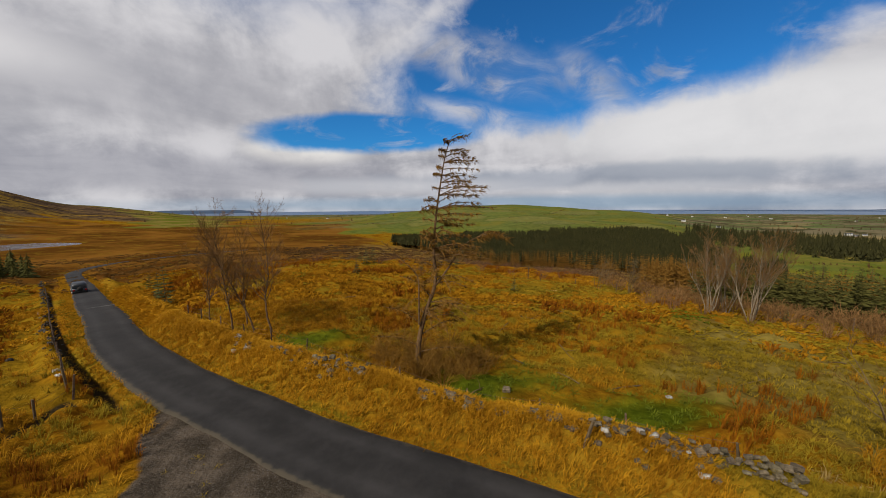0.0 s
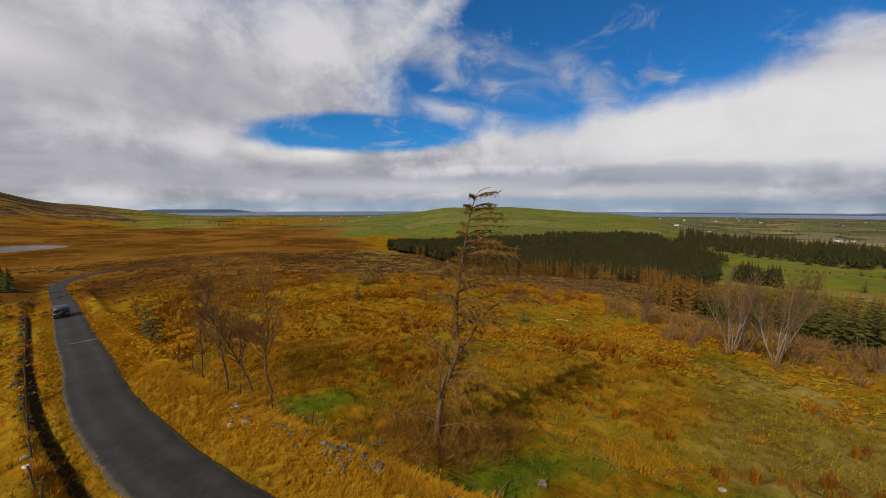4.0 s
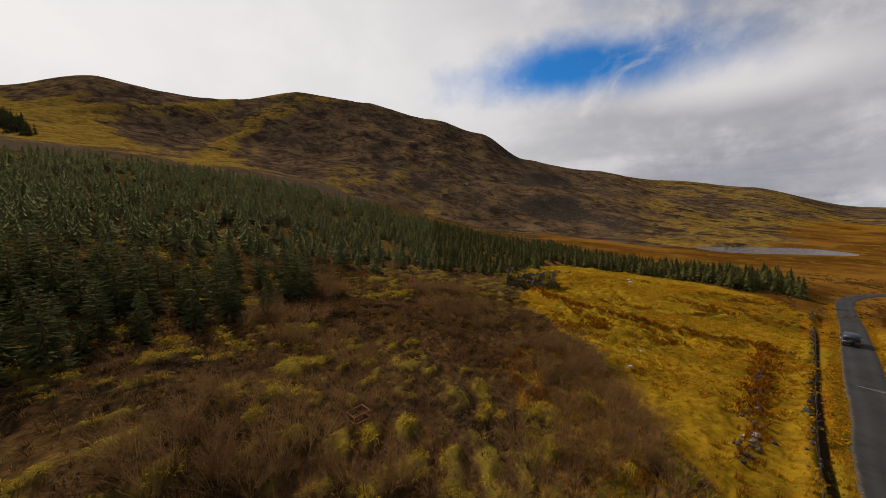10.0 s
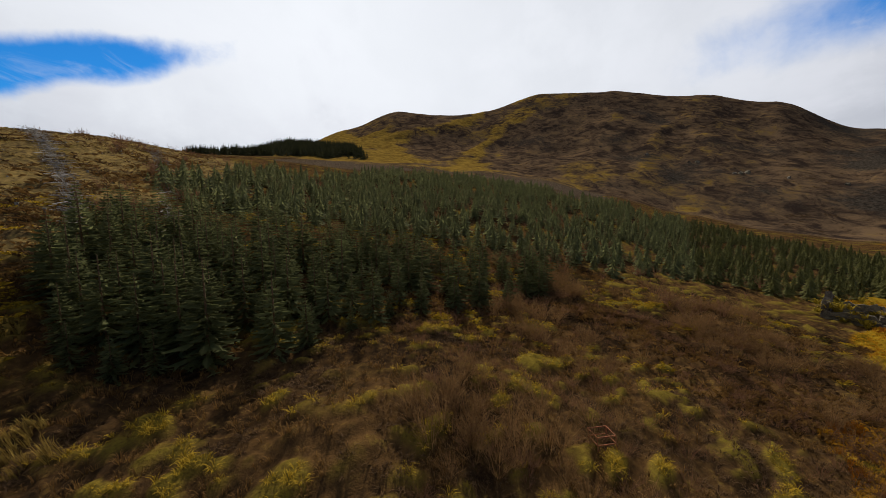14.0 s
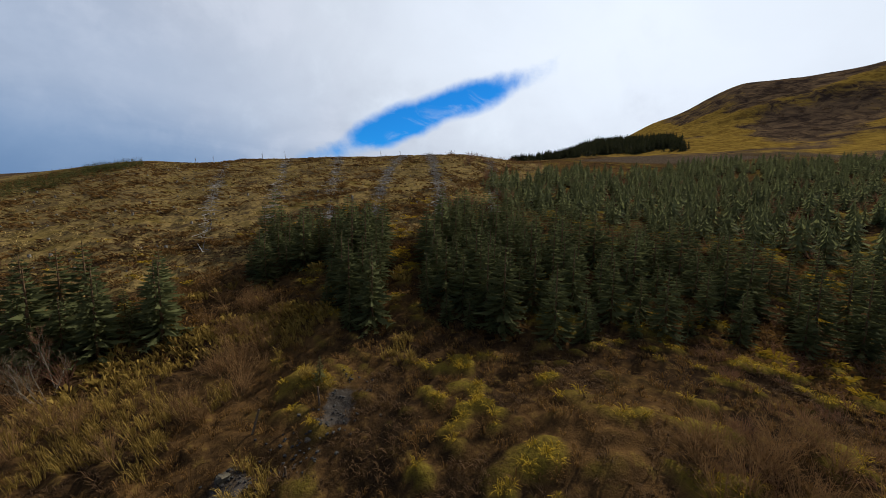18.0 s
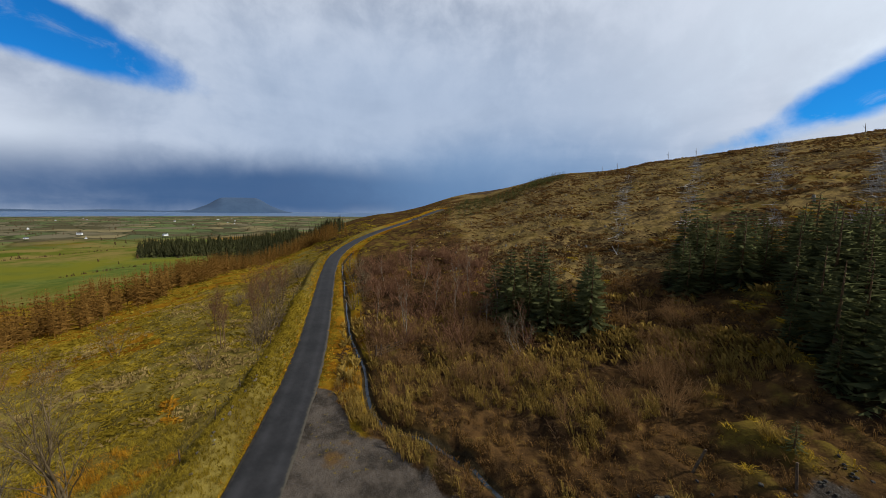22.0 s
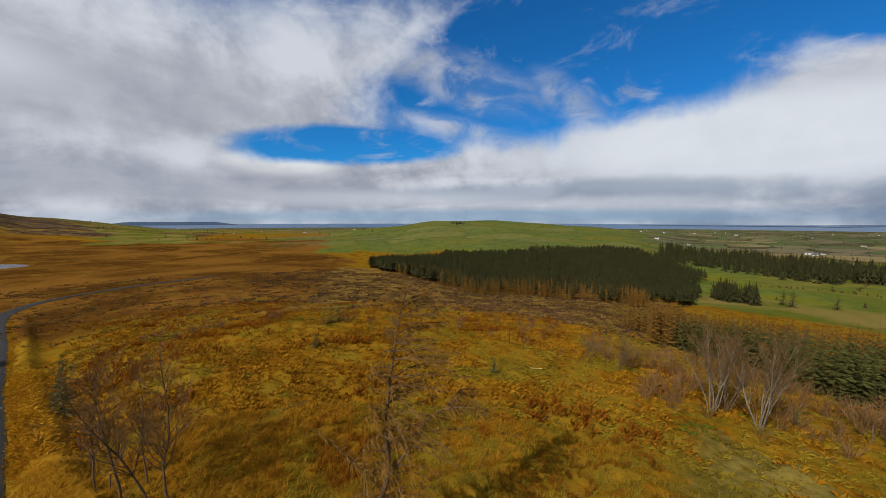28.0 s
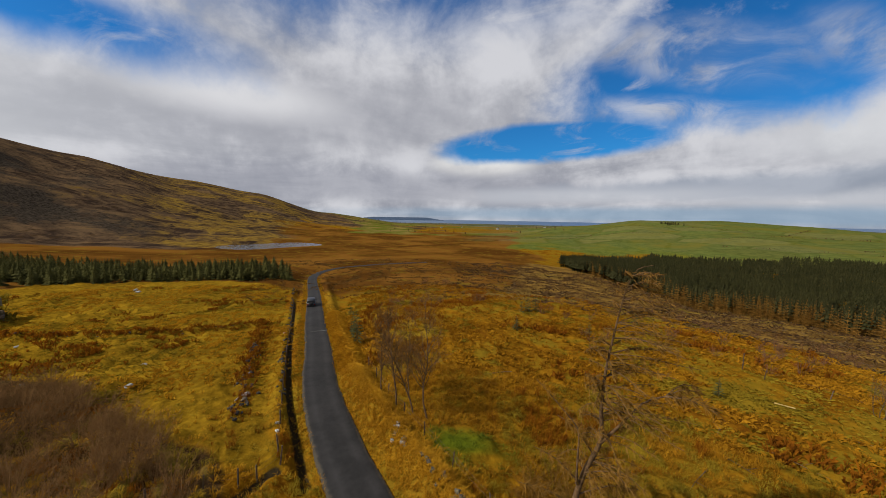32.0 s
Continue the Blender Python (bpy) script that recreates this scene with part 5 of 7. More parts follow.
FAR_EDGE = knots((33, 158), (50, 180), (60, 210), (70, 250), (80, 290), (96, 290), (112, 255), (128, 215), (140, 160), (147, 118), (155, 74), (161, 58), (169, 58), (180, 61), (196, 64), (205, 56), (209, 50))


BELT_SPRUCE = leafy("belt_needles", (0.034, 0.034, 0.009), (0.105, 0.098, 0.026), 0.1, 0.6)


def plant_spruces():
    crowns = []
    stem = rods([[(0, 0, -0.03, 0.018), (0, 0, 0.4, 0.012), (0, 0, 0.98, 0.003)]], 6)
    trunk = mesh_from("trunk", *stem, [BARK], True)
    for s in range(7):
        v, f = spruce_arrays(100 + s, whorls=18, arms=8, sprays=3, wide=0.27 + 0.025 * (s % 3))
        crowns.append(mesh_from("crown", v, f, [SPRUCE]))
    x, y, az, d = sector(17000, 33, 209, NEAR_EDGE, FAR_EDGE)
    gaps = bump_noise(x, y, 26, 3, 81) + 0.35 * bump_noise(x, y, 8, 2, 82)
    az = az % 360
    dense = np.where(az > 168, 0.1, np.where((az > 98), 0.5, np.where(az < 84, 0.6, np.where(d > 95, 0.22, 0.0))))
    lane_gap = (np.abs(az - 166 + 1.5 * gaps) < 3.2) & (d < 58) | (np.abs(az - 181 + 3 * gaps) < 4) & (d < 47)
    ok = (gaps > -dense) & (np.hypot(x + 79.5, y - 37.5) > 14) & ~lane_gap & clear(x, y, 6) & ~in_field(x, y) & (along(x, y, STREAM, 8)[0] > 2.2)
    x, y, d, az = keep(ok, x, y, d, az)
    # no two stand in one place
    order = np.argsort(d)
    px, py, chosen = [], [], []
    grid = {}
    for i in order:
        space = 2.0 if d[i] < 70 or az[i] < 84 else 2.3
        g = (int(x[i] // 3), int(y[i] // 3))
        if any(math.hypot(x[i] - q[0], y[i] - q[1]) < space for a in (-1, 0, 1) for b in (-1, 0, 1) for q in grid.get((g[0] + a, g[1] + b), ())):
            continue
        grid.setdefault(g, []).append((x[i], y[i]))
        chosen.append(i)
    x, y, d, az = x[chosen], y[chosen], d[chosen], az[chosen]
    z = ground(x, y)
    tall = np.where(az > 168, RNG.uniform(4.2, 8.2, len(x)), np.where(d < 60, RNG.uniform(3.6, 7.2, len(x)), RNG.uniform(2.8, 5.6, len(x))))
    tall = np.where(az < 62, tall * 1.15, tall) * np.where(RNG.uniform(size=len(x)) < 0.2, 0.6, 1.0)
    made = 0
    for i in range(min(280, len(x))):
        q = i % 7
        if made < 7:
            t = thing("spruce", "young dark green spruce with drooping branches", "conifer", pose(0, 0, 0), "young spruces on the slope")
            part("trunk", trunk, t)
            part("crown", crowns[q], t)
            if made == 0:
                models = []
            models.append(t)
        else:
            t = copy_thing(models[q], pose(0, 0, 0))
        made += 1
        s = tall[i]
        t.matrix_basis = Matrix.Translation((x[i], y[i], z[i] - 0.05)) @ Matrix.Rotation(RNG.uniform(0, 6.28), 4, "Z") @ Matrix.Diagonal((s * RNG.uniform(0.9, 1.2), s * RNG.uniform(0.9, 1.2), s, 1))
    protos = [spruce_arrays(120 + s, whorls=14, arms=6, sprays=2, wide=0.28) for s in range(5)]
    m = np.flatnonzero((np.arange(len(x)) >= made) & (d < 75))
    stuff("spruce_thicket", scatter(protos, x[m], y[m], z[m], tall[m], RNG.uniform(0, 6.28, len(m))), SPRUCE, "dense thicket of young spruces behind the first rows", "plantation")
    protos = [simple_conifer(130 + s, 8, 6, 0.27, 0.02, 0.012) for s in range(6)]
    m = np.flatnonzero((np.arange(len(x)) >= made) & (d >= 75) & (az < 80))
    stuff("spruce_shelter", scatter(protos, x[m], y[m], z[m], tall[m] * 1.0, RNG.uniform(0, 6.28, len(m))), BELT_SPRUCE, "dense dark band of young spruces behind a walled field", "plantation")
    m = np.flatnonzero((np.arange(len(x)) >= made) & (d >= 75) & (az >= 80))
    stuff("spruce_plantation", scatter(protos, x[m], y[m], z[m], tall[m] * 1.1, RNG.uniform(0, 6.28, len(m))), SLOPE_SPRUCE, "dense young spruce plantation across the lower slope", "plantation")


plant_spruces()


def far_wood(name, n, lo, hi, near, far, protos, tall, mat, label, category="wood", gaps=-2.0):
    x, y, az, d = sector(n, lo, hi, near, far)
    ok = (bump_noise(x, y, 30, 3, 91) > gaps) & clear(x, y, 5)
    x, y = keep(ok, x, y)
    k = len(x)
    stuff(name, scatter(protos, x, y, ground(x, y) - 0.2, RNG.uniform(*tall, k), RNG.uniform(0, 6.28, k)), mat, label, category)


def plant_woods():
    spr = [simple_conifer(s, 5, 5, 0.18, 0.36, 0.016) for s in range(200, 205)]
    full = [simple_conifer(s, 5, 5, 0.22, 0.03, 0.014) for s in range(210, 215)]
    fine = [spruce_arrays(s, whorls=9, arms=6, sprays=1, wide=0.23) for s in range(230, 234)]
    lar = [larch_arrays(s, 8, 4) for s in range(220, 225)]
    east_near, east_far = knots((-58, 205), (-48, 176), (-28, 180), (-20, 195), (-13, 240)), knots((-58, 330), (-52, 470), (-42, 450), (-24, 390), (-13, 285))
    far_wood("conifer_plantation", 7000, -58, -12.5, east_near, east_far, spr, (7.2, 9.0), FAR_SPRUCE, "dark green block of tall conifer plantation below a hill", "plantation")
    far_wood("larch_edge", 700, -54, -14, knots((-54, 172), (-28, 172), (-14, 225)), knots((-54, 186), (-28, 190), (-14, 245)), lar, (6.5, 9.5), LARCH, "thin brown larches along a plantation edge")
    far_wood("spruce_belt", 620, -84, -60, knots((-84, 76), (-70, 70), (-60, 84)), knots((-84, 96), (-70, 100), (-60, 100)), fine, (5.5, 9.0), BELT_SPRUCE, "belt of green spruces below the slope")
    far_wood("larch_belt", 1700, -110, -53, knots((-110, 165), (-102, 128), (-93, 98), (-86, 84), (-72, 92), (-53, 84)), knots((-110, 205), (-102, 165), (-93, 132), (-86, 120), (-72, 122), (-53, 108)), lar, (6.5, 10.0), LARCH, "orange-brown winter larch belt")
    far_wood("roadside_larch", 520, -125, -108, knots((-125, 150), (-117, 165), (-108, 165)), knots((-125, 170), (-117, 205), (-108, 205)), lar, (5, 8), LARCH, "orange-brown larches below the far lane")
    far_wood("roadside_spruce", 420, -124, -106, knots((-124, 175), (-117, 205), (-106, 205)), knots((-124, 205), (-117, 250), (-106, 250)), full, (5, 8), FAR_SPRUCE, "dark spruces below the far lane")
    far_wood("valley_wood", 700, -76, -54, knots((-76, 380), (-66, 360), (-54, 430)), knots((-76, 440), (-66, 520), (-54, 560)), full, (8, 13), FAR_SPRUCE, "dark wood among lowland fields")
    far_wood("lowland_wood", 520, -117, -99, knots((-117, 330), (-108, 330), (-99, 380)), knots((-117, 480), (-108, 480), (-99, 420)), full, (8, 13), FAR_SPRUCE, "dark conifer wood on low ground")
    far_wood("field_copse", 60, -66, -60, 232, 252, full, (7, 11), FAR_SPRUCE, "small dark copse in a green field")
    far_wood("hilltop_copse", 30, -25.6, -23.8, 720, 750, full, (4, 6), FAR_SPRUCE, "dark square copse on a green hilltop")
    far_wood("mountain_wood", 1500, 128, 150, knots((128, 455), (140, 440), (150, 440)), knots((128, 540), (132, 620), (138, 645), (144, 560), (150, 470)), full, (9, 13), FAR_SPRUCE, "dark conifer wood on a mountain shoulder")
    far_wood("hill_wood", 700, -159, -143, knots((-159, 190), (-143, 150)), knots((-159, 226), (-143, 215)), fine, (3.0, 4.6), BELT_SPRUCE, "young green plantation along a hill brow")
    # scattered bushes and hedge trees of the low country
    x, y, az, d = sector(1900, -126, -50, 260, 2000)
    k = len(x)
    stuff("hedge_trees", scatter(full, x, y, ground(x, y) - 1.5, RNG.uniform(3, 7, k), RNG.uniform(0, 6.28, k), stretch=np.full(k, 0.8)), DARK_HEATHER, "dark hedges and bushes scattered over lowland fields", "hedges")
    x, y, az, d = sector(420, -12, 24, 700, 2600)
    k = len(x)
    stuff("moor_edge_trees", scatter(full, x, y, ground(x, y) - 1.5, RNG.uniform(4, 9, k), RNG.uniform(0, 6.28, k), stretch=np.full(k, 0.8)), DARK_HEATHER, "dark shelter trees on far farmland", "trees")
    lines = [((-8, 560), (-16, 620), (-24, 610)), ((-18, 700), (-26, 705), (-33, 690)), ((-28, 560), (-36, 640), (-46, 680)), ((-36, 640), (-38, 760)), ((-42, 560), (-52, 640), (-56, 760)), ((-4, 640), (-9, 740), (-14, 800)), ((-30, 520), (-44, 530), (-54, 520)), ((2, 620), (-6, 600), (-11, 560)), ((-60, 300), (-72, 320), (-84, 300)), ((-72, 320), (-74, 420)), ((-84, 300), (-88, 430), (-96, 470)), ((-62, 420), (-74, 430), (-90, 440)), ((-66, 520), (-80, 540), (-98, 520)), ((-92, 300), (-100, 330)), ((-58, 560), (-70, 620), (-86, 640)), ((-96, 600), (-108, 640), (-116, 600))]
    hx, hy = [], []
    for ln in lines:
        for (a0, d0), (a1, d1) in zip(ln, ln[1:]):
            n = 48
            f = RNG.uniform(0, 1, n)
            a, dd = np.radians(a0 + (a1 - a0) * f), d0 + (d1 - d0) * f
            hx.append(-np.sin(a) * dd + RNG.normal(0, 1.2, n))
            hy.append(np.cos(a) * dd + RNG.normal(0, 1.2, n))
    hx, hy = np.concatenate(hx), np.concatenate(hy)
    k = len(hx)
    stuff("field_hedges", scatter(full, hx, hy, ground(hx, hy) - 0.8, RNG.uniform(1.8, 3.6, k), RNG.uniform(0, 6.28, k), stretch=np.full(k, 0.7)), DARK_HEATHER, "dark low hedges across a green hill", "hedges")
    for az, d, h in ((-67.6, 246, 9.5), (-66.8, 250, 8.5), (-71.0, 252, 7.0), (-69.5, 470, 13), (-70.2, 476, 12)):
        p = heading(az) * d
        t = thing("field_tree", "lone dark conifer standing in a green field", "tree", pose(p.x, p.y, height(p.x, p.y) - 0.1))
        v, f = spruce_arrays(int(d * 7), whorls=13, arms=8, sprays=3, wide=0.26)
        part("crown", mesh_from("crown", v * h, f, [SPRUCE]), t)
        part("trunk", mesh_from("trunk", *rods([[(0, 0, -0.3, 0.25), (0, 0, h * 0.9, 0.05)]], 6), [BARK], True), t)


plant_woods()


# ---------------------------------------------------------------- bare trees
def grow(rng, p, d, length, radius, level, out, spread=0.6, up=0.25, wind=None, kids=(7, 5, 4), slim=1.0):
    n = 6 if level == 0 else 4
    line, p = [], np.array(p, float)
    d = np.array(d, float)
    pts = []
    for i in range(n + 1):
        r = radius * (1 - 0.82 * i / n)
        line.append((*p, max(r, 0.005)))
        pts.append((p.copy(), d.copy(), r))
        d = d + rng.normal(0, 0.10 if level == 0 else 0.16, 3) + np.array([0, 0, up * 0.25])
        if wind is not None:
            d = d + wind * 0.05
        d /= np.linalg.norm(d)
        p = p + d * length / n
    out[level].append(line)
    if level < len(kids):
        for q in range(kids[level]):
            t = rng.uniform(0.28 if level == 0 else 0.2, 1.0)
            i = min(int(t * n), n - 1)
            bp, bd, br = pts[i][0] + (pts[i + 1][0] - pts[i][0]) * (t * n - i), pts[i][1], pts[i][2]
            side_ = rng.normal(size=3)
            side_ -= bd * side_.dot(bd)
            side_ /= np.linalg.norm(side_) + 1e-9
            nd = bd * (1 - spread * 0.5) + side_ * spread + np.array([0, 0, up])
            nd /= np.linalg.norm(nd)
            grow(rng, bp, nd, length * rng.uniform(0.32, 0.55) * (1.15 - 0.5 * t) * slim, br * 0.55, level + 1, out, spread, up, wind, kids)


def bare_tree(name, label, x, y, high, seed, stems=1, bark=BARK, twig=TWIG, kids=(9, 6, 4), spread=0.6, up=0.3, wind=0.25, lean=0.12, girth=0.014, category="tree", group="", slim=1.0):
    rng = np.random.default_rng(seed)
    out = [[], [], [], []]
    w = np.array([-math.sin(WIND), math.cos(WIND), 0]) * wind
    for s in range(stems):
        a = rng.uniform(0, 6.28)
        off = (0.25 if stems > 1 else 0.0) * rng.uniform(0.4, 1.6)
        d = np.array([math.cos(a) * lean * (1 + stems * 0.2), math.sin(a) * lean * (1 + stems * 0.2), 1.0])
        h = high * rng.uniform(0.78, 1.0) if stems > 1 else high
        grow(rng, (math.cos(a) * off, math.sin(a) * off, -0.15), d / np.linalg.norm(d), h, h * girth, 0, out, spread, up, w, kids, slim)
    t = thing(name, label, category, pose(x, y, height(x, y)), group)
    for line in out[0]:
        part("stem" if stems > 1 else "trunk", mesh_from("trunk", *rods([line], 7), [bark], True), t)
    for line in out[1]:
        part("limb", mesh_from("limb", *rods([line], 5), [bark], True), t)
    v, f = rods([l for k in out[2:] for l in k], 3)
    part("crown", mesh_from("crown", v, f, [twig]), t)
    return t


def plant_trees():
    for i, (x, y, h) in enumerate(((-5.4, 25.2, 8.6), (-3.7, 24.2, 8.2), (-2.4, 23.3, 8.8), (-7.3, 27.0, 7.0), (-4.7, 26.6, 7.2))):
        bare_tree("birch", "slender bare birch beside a grassy bank", x, y, h, 300 + i, 1, BARK, TWIG, (34, 8, 4), 0.62, 0.26, 0.1, 0.03, 0.009, group="birches by the bank", slim=0.62)
    for i, (x, y, h, st) in enumerate(((40.2, 21.6, 8.2, 7), (41.0, 18.2, 8.6, 8), (43.6, 22.0, 7.4, 6))):
        bare_tree("ash_clump", "many-stemmed bare grey tree on open moor", x, y, h, 320 + i, st, BIRCH_BARK, TWIG, (13, 7, 5), 0.5, 0.36, 0.1, 0.07, 0.009, slim=0.8)
    bare_tree("thorn_tree", "gnarled bare thorn tree with mossy twigs", 25.8, -2.2, 8.0, 341, 3, GREY_TWIG, GREY_TWIG, (11, 7, 5), 0.6, 0.3, 0.15, 0.2, 0.013)
    bare_tree("thorn_tree", "pale many-stemmed bare bush tree", 27.0, 1.0, 5.4, 342, 5, BIRCH_BARK, GREY_TWIG, (8, 5, 3), 0.5, 0.35, 0.2, 0.3, 0.011)
    bare_tree("thorn_tree", "twisted bare thorn tree among rough grass", 23.0, 2.0, 4.6, 343, 5, GREY_TWIG, TWIG, (9, 6, 4), 0.6, 0.2, 0.3, 0.35, 0.012)
    for i, (x, y, h, st) in enumerate(((56.6, 4.0, 7.2, 3), (59, 2.0, 5.2, 4), (69, 13.4, 9.5, 1), (38.1, 35.4, 4.0, 4), (40.6, 32.5, 4.4, 4), (60, -8, 4.5, 4))):
        bare_tree("moor_tree", "bare wind-bent tree on the lower moor", x, y, h, 350 + i, st, GREY_TWIG, GREY_TWIG, (10, 6, 3), 0.55, 0.25, 0.4, 0.15, 0.012)
    for i, (x, y, h) in enumerate(((44.4, -15.0, 6.6), (47.2, -15.8, 6.0), (46, -19.2, 6.6), (49.4, -20.6, 7.0), (51.5, -23.4, 7.2), (55.5, -26.6, 6.8), (60, -29.6, 6.5))):
        bare_tree("roadside_birch", "bare pale-stemmed birch by the lane", x, y, h, 370 + i, 2, BARK, RED_TWIG, (16, 7, 4), 0.5, 0.34, 0.15, 0.06, 0.010, group="birches along the lane")
    for i in range(16):
        x, y, az, d = sector(1, 208, 229, 36, 62, np.random.default_rng(900 + i))
        if clear(x, y, 7)[0]:
            bare_tree("downy_birch", "slender purplish bare birch on the slope", float(x[0]), float(y[0]), 4.2 + (i * 37 % 20) / 10, 390 + i, 1, BIRCH_BARK, RED_TWIG, (12, 6, 3), 0.45, 0.4, 0.15, 0.08, 0.011, group="birches on the slope")
    bare_tree("pale_bush", "bleached bare bush among brown scrub", 16.2, -31.2, 3.6, 411, 6, BIRCH_BARK, GREY_TWIG, (8, 5, 3), 0.6, 0.3, 0.1, 0.4, 0.011)
    # small spruces seeded along the bank and on the moor
    for i, (x, y, h) in enumerate(((-15.2, 40.4, 4.8), (-17.4, 44.6, 3.6), (-22.4, 55, 2.6), (8.2, 60.5, 3.4), (9.6, 61.5, 3.8), (7.0, 59.5, 2.6), (5.5, 47.5, 2.4), (15.8, 49.5, 2.2), (24.5, 35.5, 2.0), (46, 17.8, 1.8), (-1.2, -24.6, 1.6), (27, 63, 3))):
        t = thing("seedling_spruce", "small self-seeded spruce on rough ground", "conifer", pose(x, y, height(x, y) - 0.05, 0, 0, i * 67), "self-seeded spruces")
        v, f = spruce_arrays(500 + i, whorls=11, arms=7, sprays=4, wide=0.27)
        part("crown", mesh_from("crown", v * h, f, [SPRUCE]), t)
        part("trunk", mesh_from("trunk", *rods([[(0, 0, -0.1, 0.05), (0, 0, h * 0.95, 0.01)]], 6), [BARK], True), t)


plant_trees()


def windswept_larch():
    """The tall leaning larch, whose branches all stream one way."""
    rng = np.random.default_rng(77)
    x, y = 6.6, 16.4
    t = thing("larch", "tall wind-bent larch with bare orange-brown branches", "tree", pose(x, y, height(x, y)))
    w = np.array([-math.sin(WIND), math.cos(WIND), 0])
    c = np.array([-w[1], w[0], 0])

    def at(r, h, deep=0.0):
        return w * r * 1.1 + c * deep + np.array([0, 0, h * 1.1])

    def limb(points, thick, thin=0.012, name="limb"):
        line = np.array(curve(points, 0.35))
        f = np.linspace(0, 1, len(line))
        tube = [(*p, thick + (thin - thick) * q ** 0.8) for p, q in zip(line, f)]
        part(name, mesh_from(name, *rods([tube], 8 if thick > 0.08 else 5), [BARK], True), t)
        return line
    bole = limb([at(0, -0.3), at(0.1, 1.5), at(0.45, 3.1, 0.1), at(1.05, 4.9, 0.05), at(1.0, 6.5), at(1.1, 8.3), at(1.4, 10.4), at(1.7, 12.0), at(2.05, 12.8), at(2.6, 13.0)], 0.2, 0.012, "trunk")
    twigs = []

    def sprays(line, n, long, lift=0.0, start=0.2):
        for q in range(n):
            i = int(rng.uniform(start, 1) * (len(line) - 1))
            g = line[i]
            s = (c * rng.normal(0, 0.8) + w * rng.uniform(-0.1, 1.0) + np.array([0, 0, rng.uniform(-0.7, 0.5) + lift])) * long * rng.uniform(0.4, 1.1)
            twigs.append([(*g, 0.014), (*(g + s * 0.5 + np.array([0, 0, 0.02])), 0.012), (*(g + s), 0.007)])

    def on_bole(h):
        return bole[np.argmin(np.abs(bole[:, 2] - h))]
    # streaming branches of the crown, long downwind and short upwind
    for i in range(64):
        h = 6.1 + 7.8 * (i / 64) ** 0.85
        p = on_bole(h)
        down = rng.uniform() < 0.7
        L = ((14.6 - h) * 0.42 + 0.8) * rng.uniform(0.65, 1.1) * (1.25 if down else 0.42)
        if h < 9.0:
            L *= 0.75
        yaw = rng.normal(0, 0.55)
        d = (w * math.cos(yaw) + c * math.sin(yaw)) * (1 if down else -1)
        rise = rng.uniform(0.0, 0.4) * (0.4 + 0.6 * i / 64) if down else rng.uniform(0.2, 0.55)
        line = limb([p, p + d * L * 0.4 + np.array([0, 0, (rise + 0.05) * L * 0.5]), p + d * L * 0.75 + np.array([0, 0, rise * L * 0.6]), p + d * L + w * (0.0 if down else 0.25) + np.array([0, 0, rise * L * (0.5 if down else 1.0)])], 0.03, 0.010)
        sprays(line, int(24 + 22 * L), 0.36, -0.1)
    # the drooping lower crown
    for i in range(46):
        h = rng.uniform(3.2, 10.5)
        p = on_bole(h)
        yaw = rng.uniform(0, 6.28)
        d = w * (math.cos(yaw) + 0.35) + c * math.sin(yaw)
        L = rng.uniform(0.9, 2.3) * (1.1 if h < 8 else 0.8)
        line = limb([p, p + d * L * 0.4 + np.array([0, 0, 0.12 * L]), p + d * L * 0.75 + np.array([0, 0, 0.02]), p + d * L + np.array([0, 0, -0.16 * L])], 0.024, 0.008)
        sprays(line, int(26 + 24 * L), 0.34, -0.2)
    # dead arms and the second stem
    arm = limb([at(1.05, 4.8), at(1.7, 5.6, 0.2), at(2.6, 6.9, 0.3), at(3.4, 7.4, 0.3), at(4.4, 7.55, 0.2), at(5.3, 7.2, 0.2)], 0.085)
    sprays(arm, 240, 0.55, -0.15, 0.5)
    for deep in (-0.6, 0.5, 1.0):
        sub = limb([at(3.4, 7.4, 0.3), at(4.2, 7.7, 0.3 + deep), at(5.0, 7.5, 0.3 + deep * 1.5)], 0.035)
        sprays(sub, 130, 0.5, -0.2)
    stem = limb([at(0.15, 2.6, -0.1), at(0.15, 4.2, -0.3), at(0.1, 5.4, -0.35), at(-0.5, 6.1, -0.4), at(-1.3, 6.9, -0.4), at(-1.8, 7.35, -0.4)], 0.075)
    sprays(stem, 140, 0.45, 0.1, 0.4)
    for r0, h0, r1, h1, dp in ((0.5, 3.2, 2.4, 3.9, -0.6), (0.3, 2.6, -1.9, 3.6, 0.3), (0.2, 2.0, 2.8, 2.6, 0.8), (0.1, 1.4, -2.4, 2.2, -0.7), (0.1, 1.0, 2.9, 1.4, -0.9), (0.8, 4.2, -0.9, 5.2, 0.9)):
        low = limb([at(r0, h0), at((r0 + r1) / 2, (h0 + h1) / 2 + 0.25, dp * 0.6), at(r1, h1, dp)], 0.05)
        sprays(low, 190, 0.6, 0.1)
    part("crown", mesh_from("crown", *rods(twigs, 3), [LARCH]), t, "orange-brown knobbly larch twigs")
    # the brush of low dead boughs round the foot
    protos = [twig_proto(s, 44, 1.7, 1.8, 12, 0.009) for s in range(80, 83)]
    a = rng.uniform(0, 6.28, 34)
    rr = rng.uniform(0.3, 3.2, 34)
    bx, by = x + 0.6 + np.cos(a) * rr * 1.3, y + np.sin(a) * rr
    part("undergrowth", mesh_from("undergrowth", *[q if i else q - np.array([x, y, height(x, y)]) for i, q in enumerate(scatter(protos, bx, by, ground(bx, by), rng.uniform(0.6, 1.2, 34), a))], [LARCH]), t, "tangle of low dead boughs")


windswept_larch()


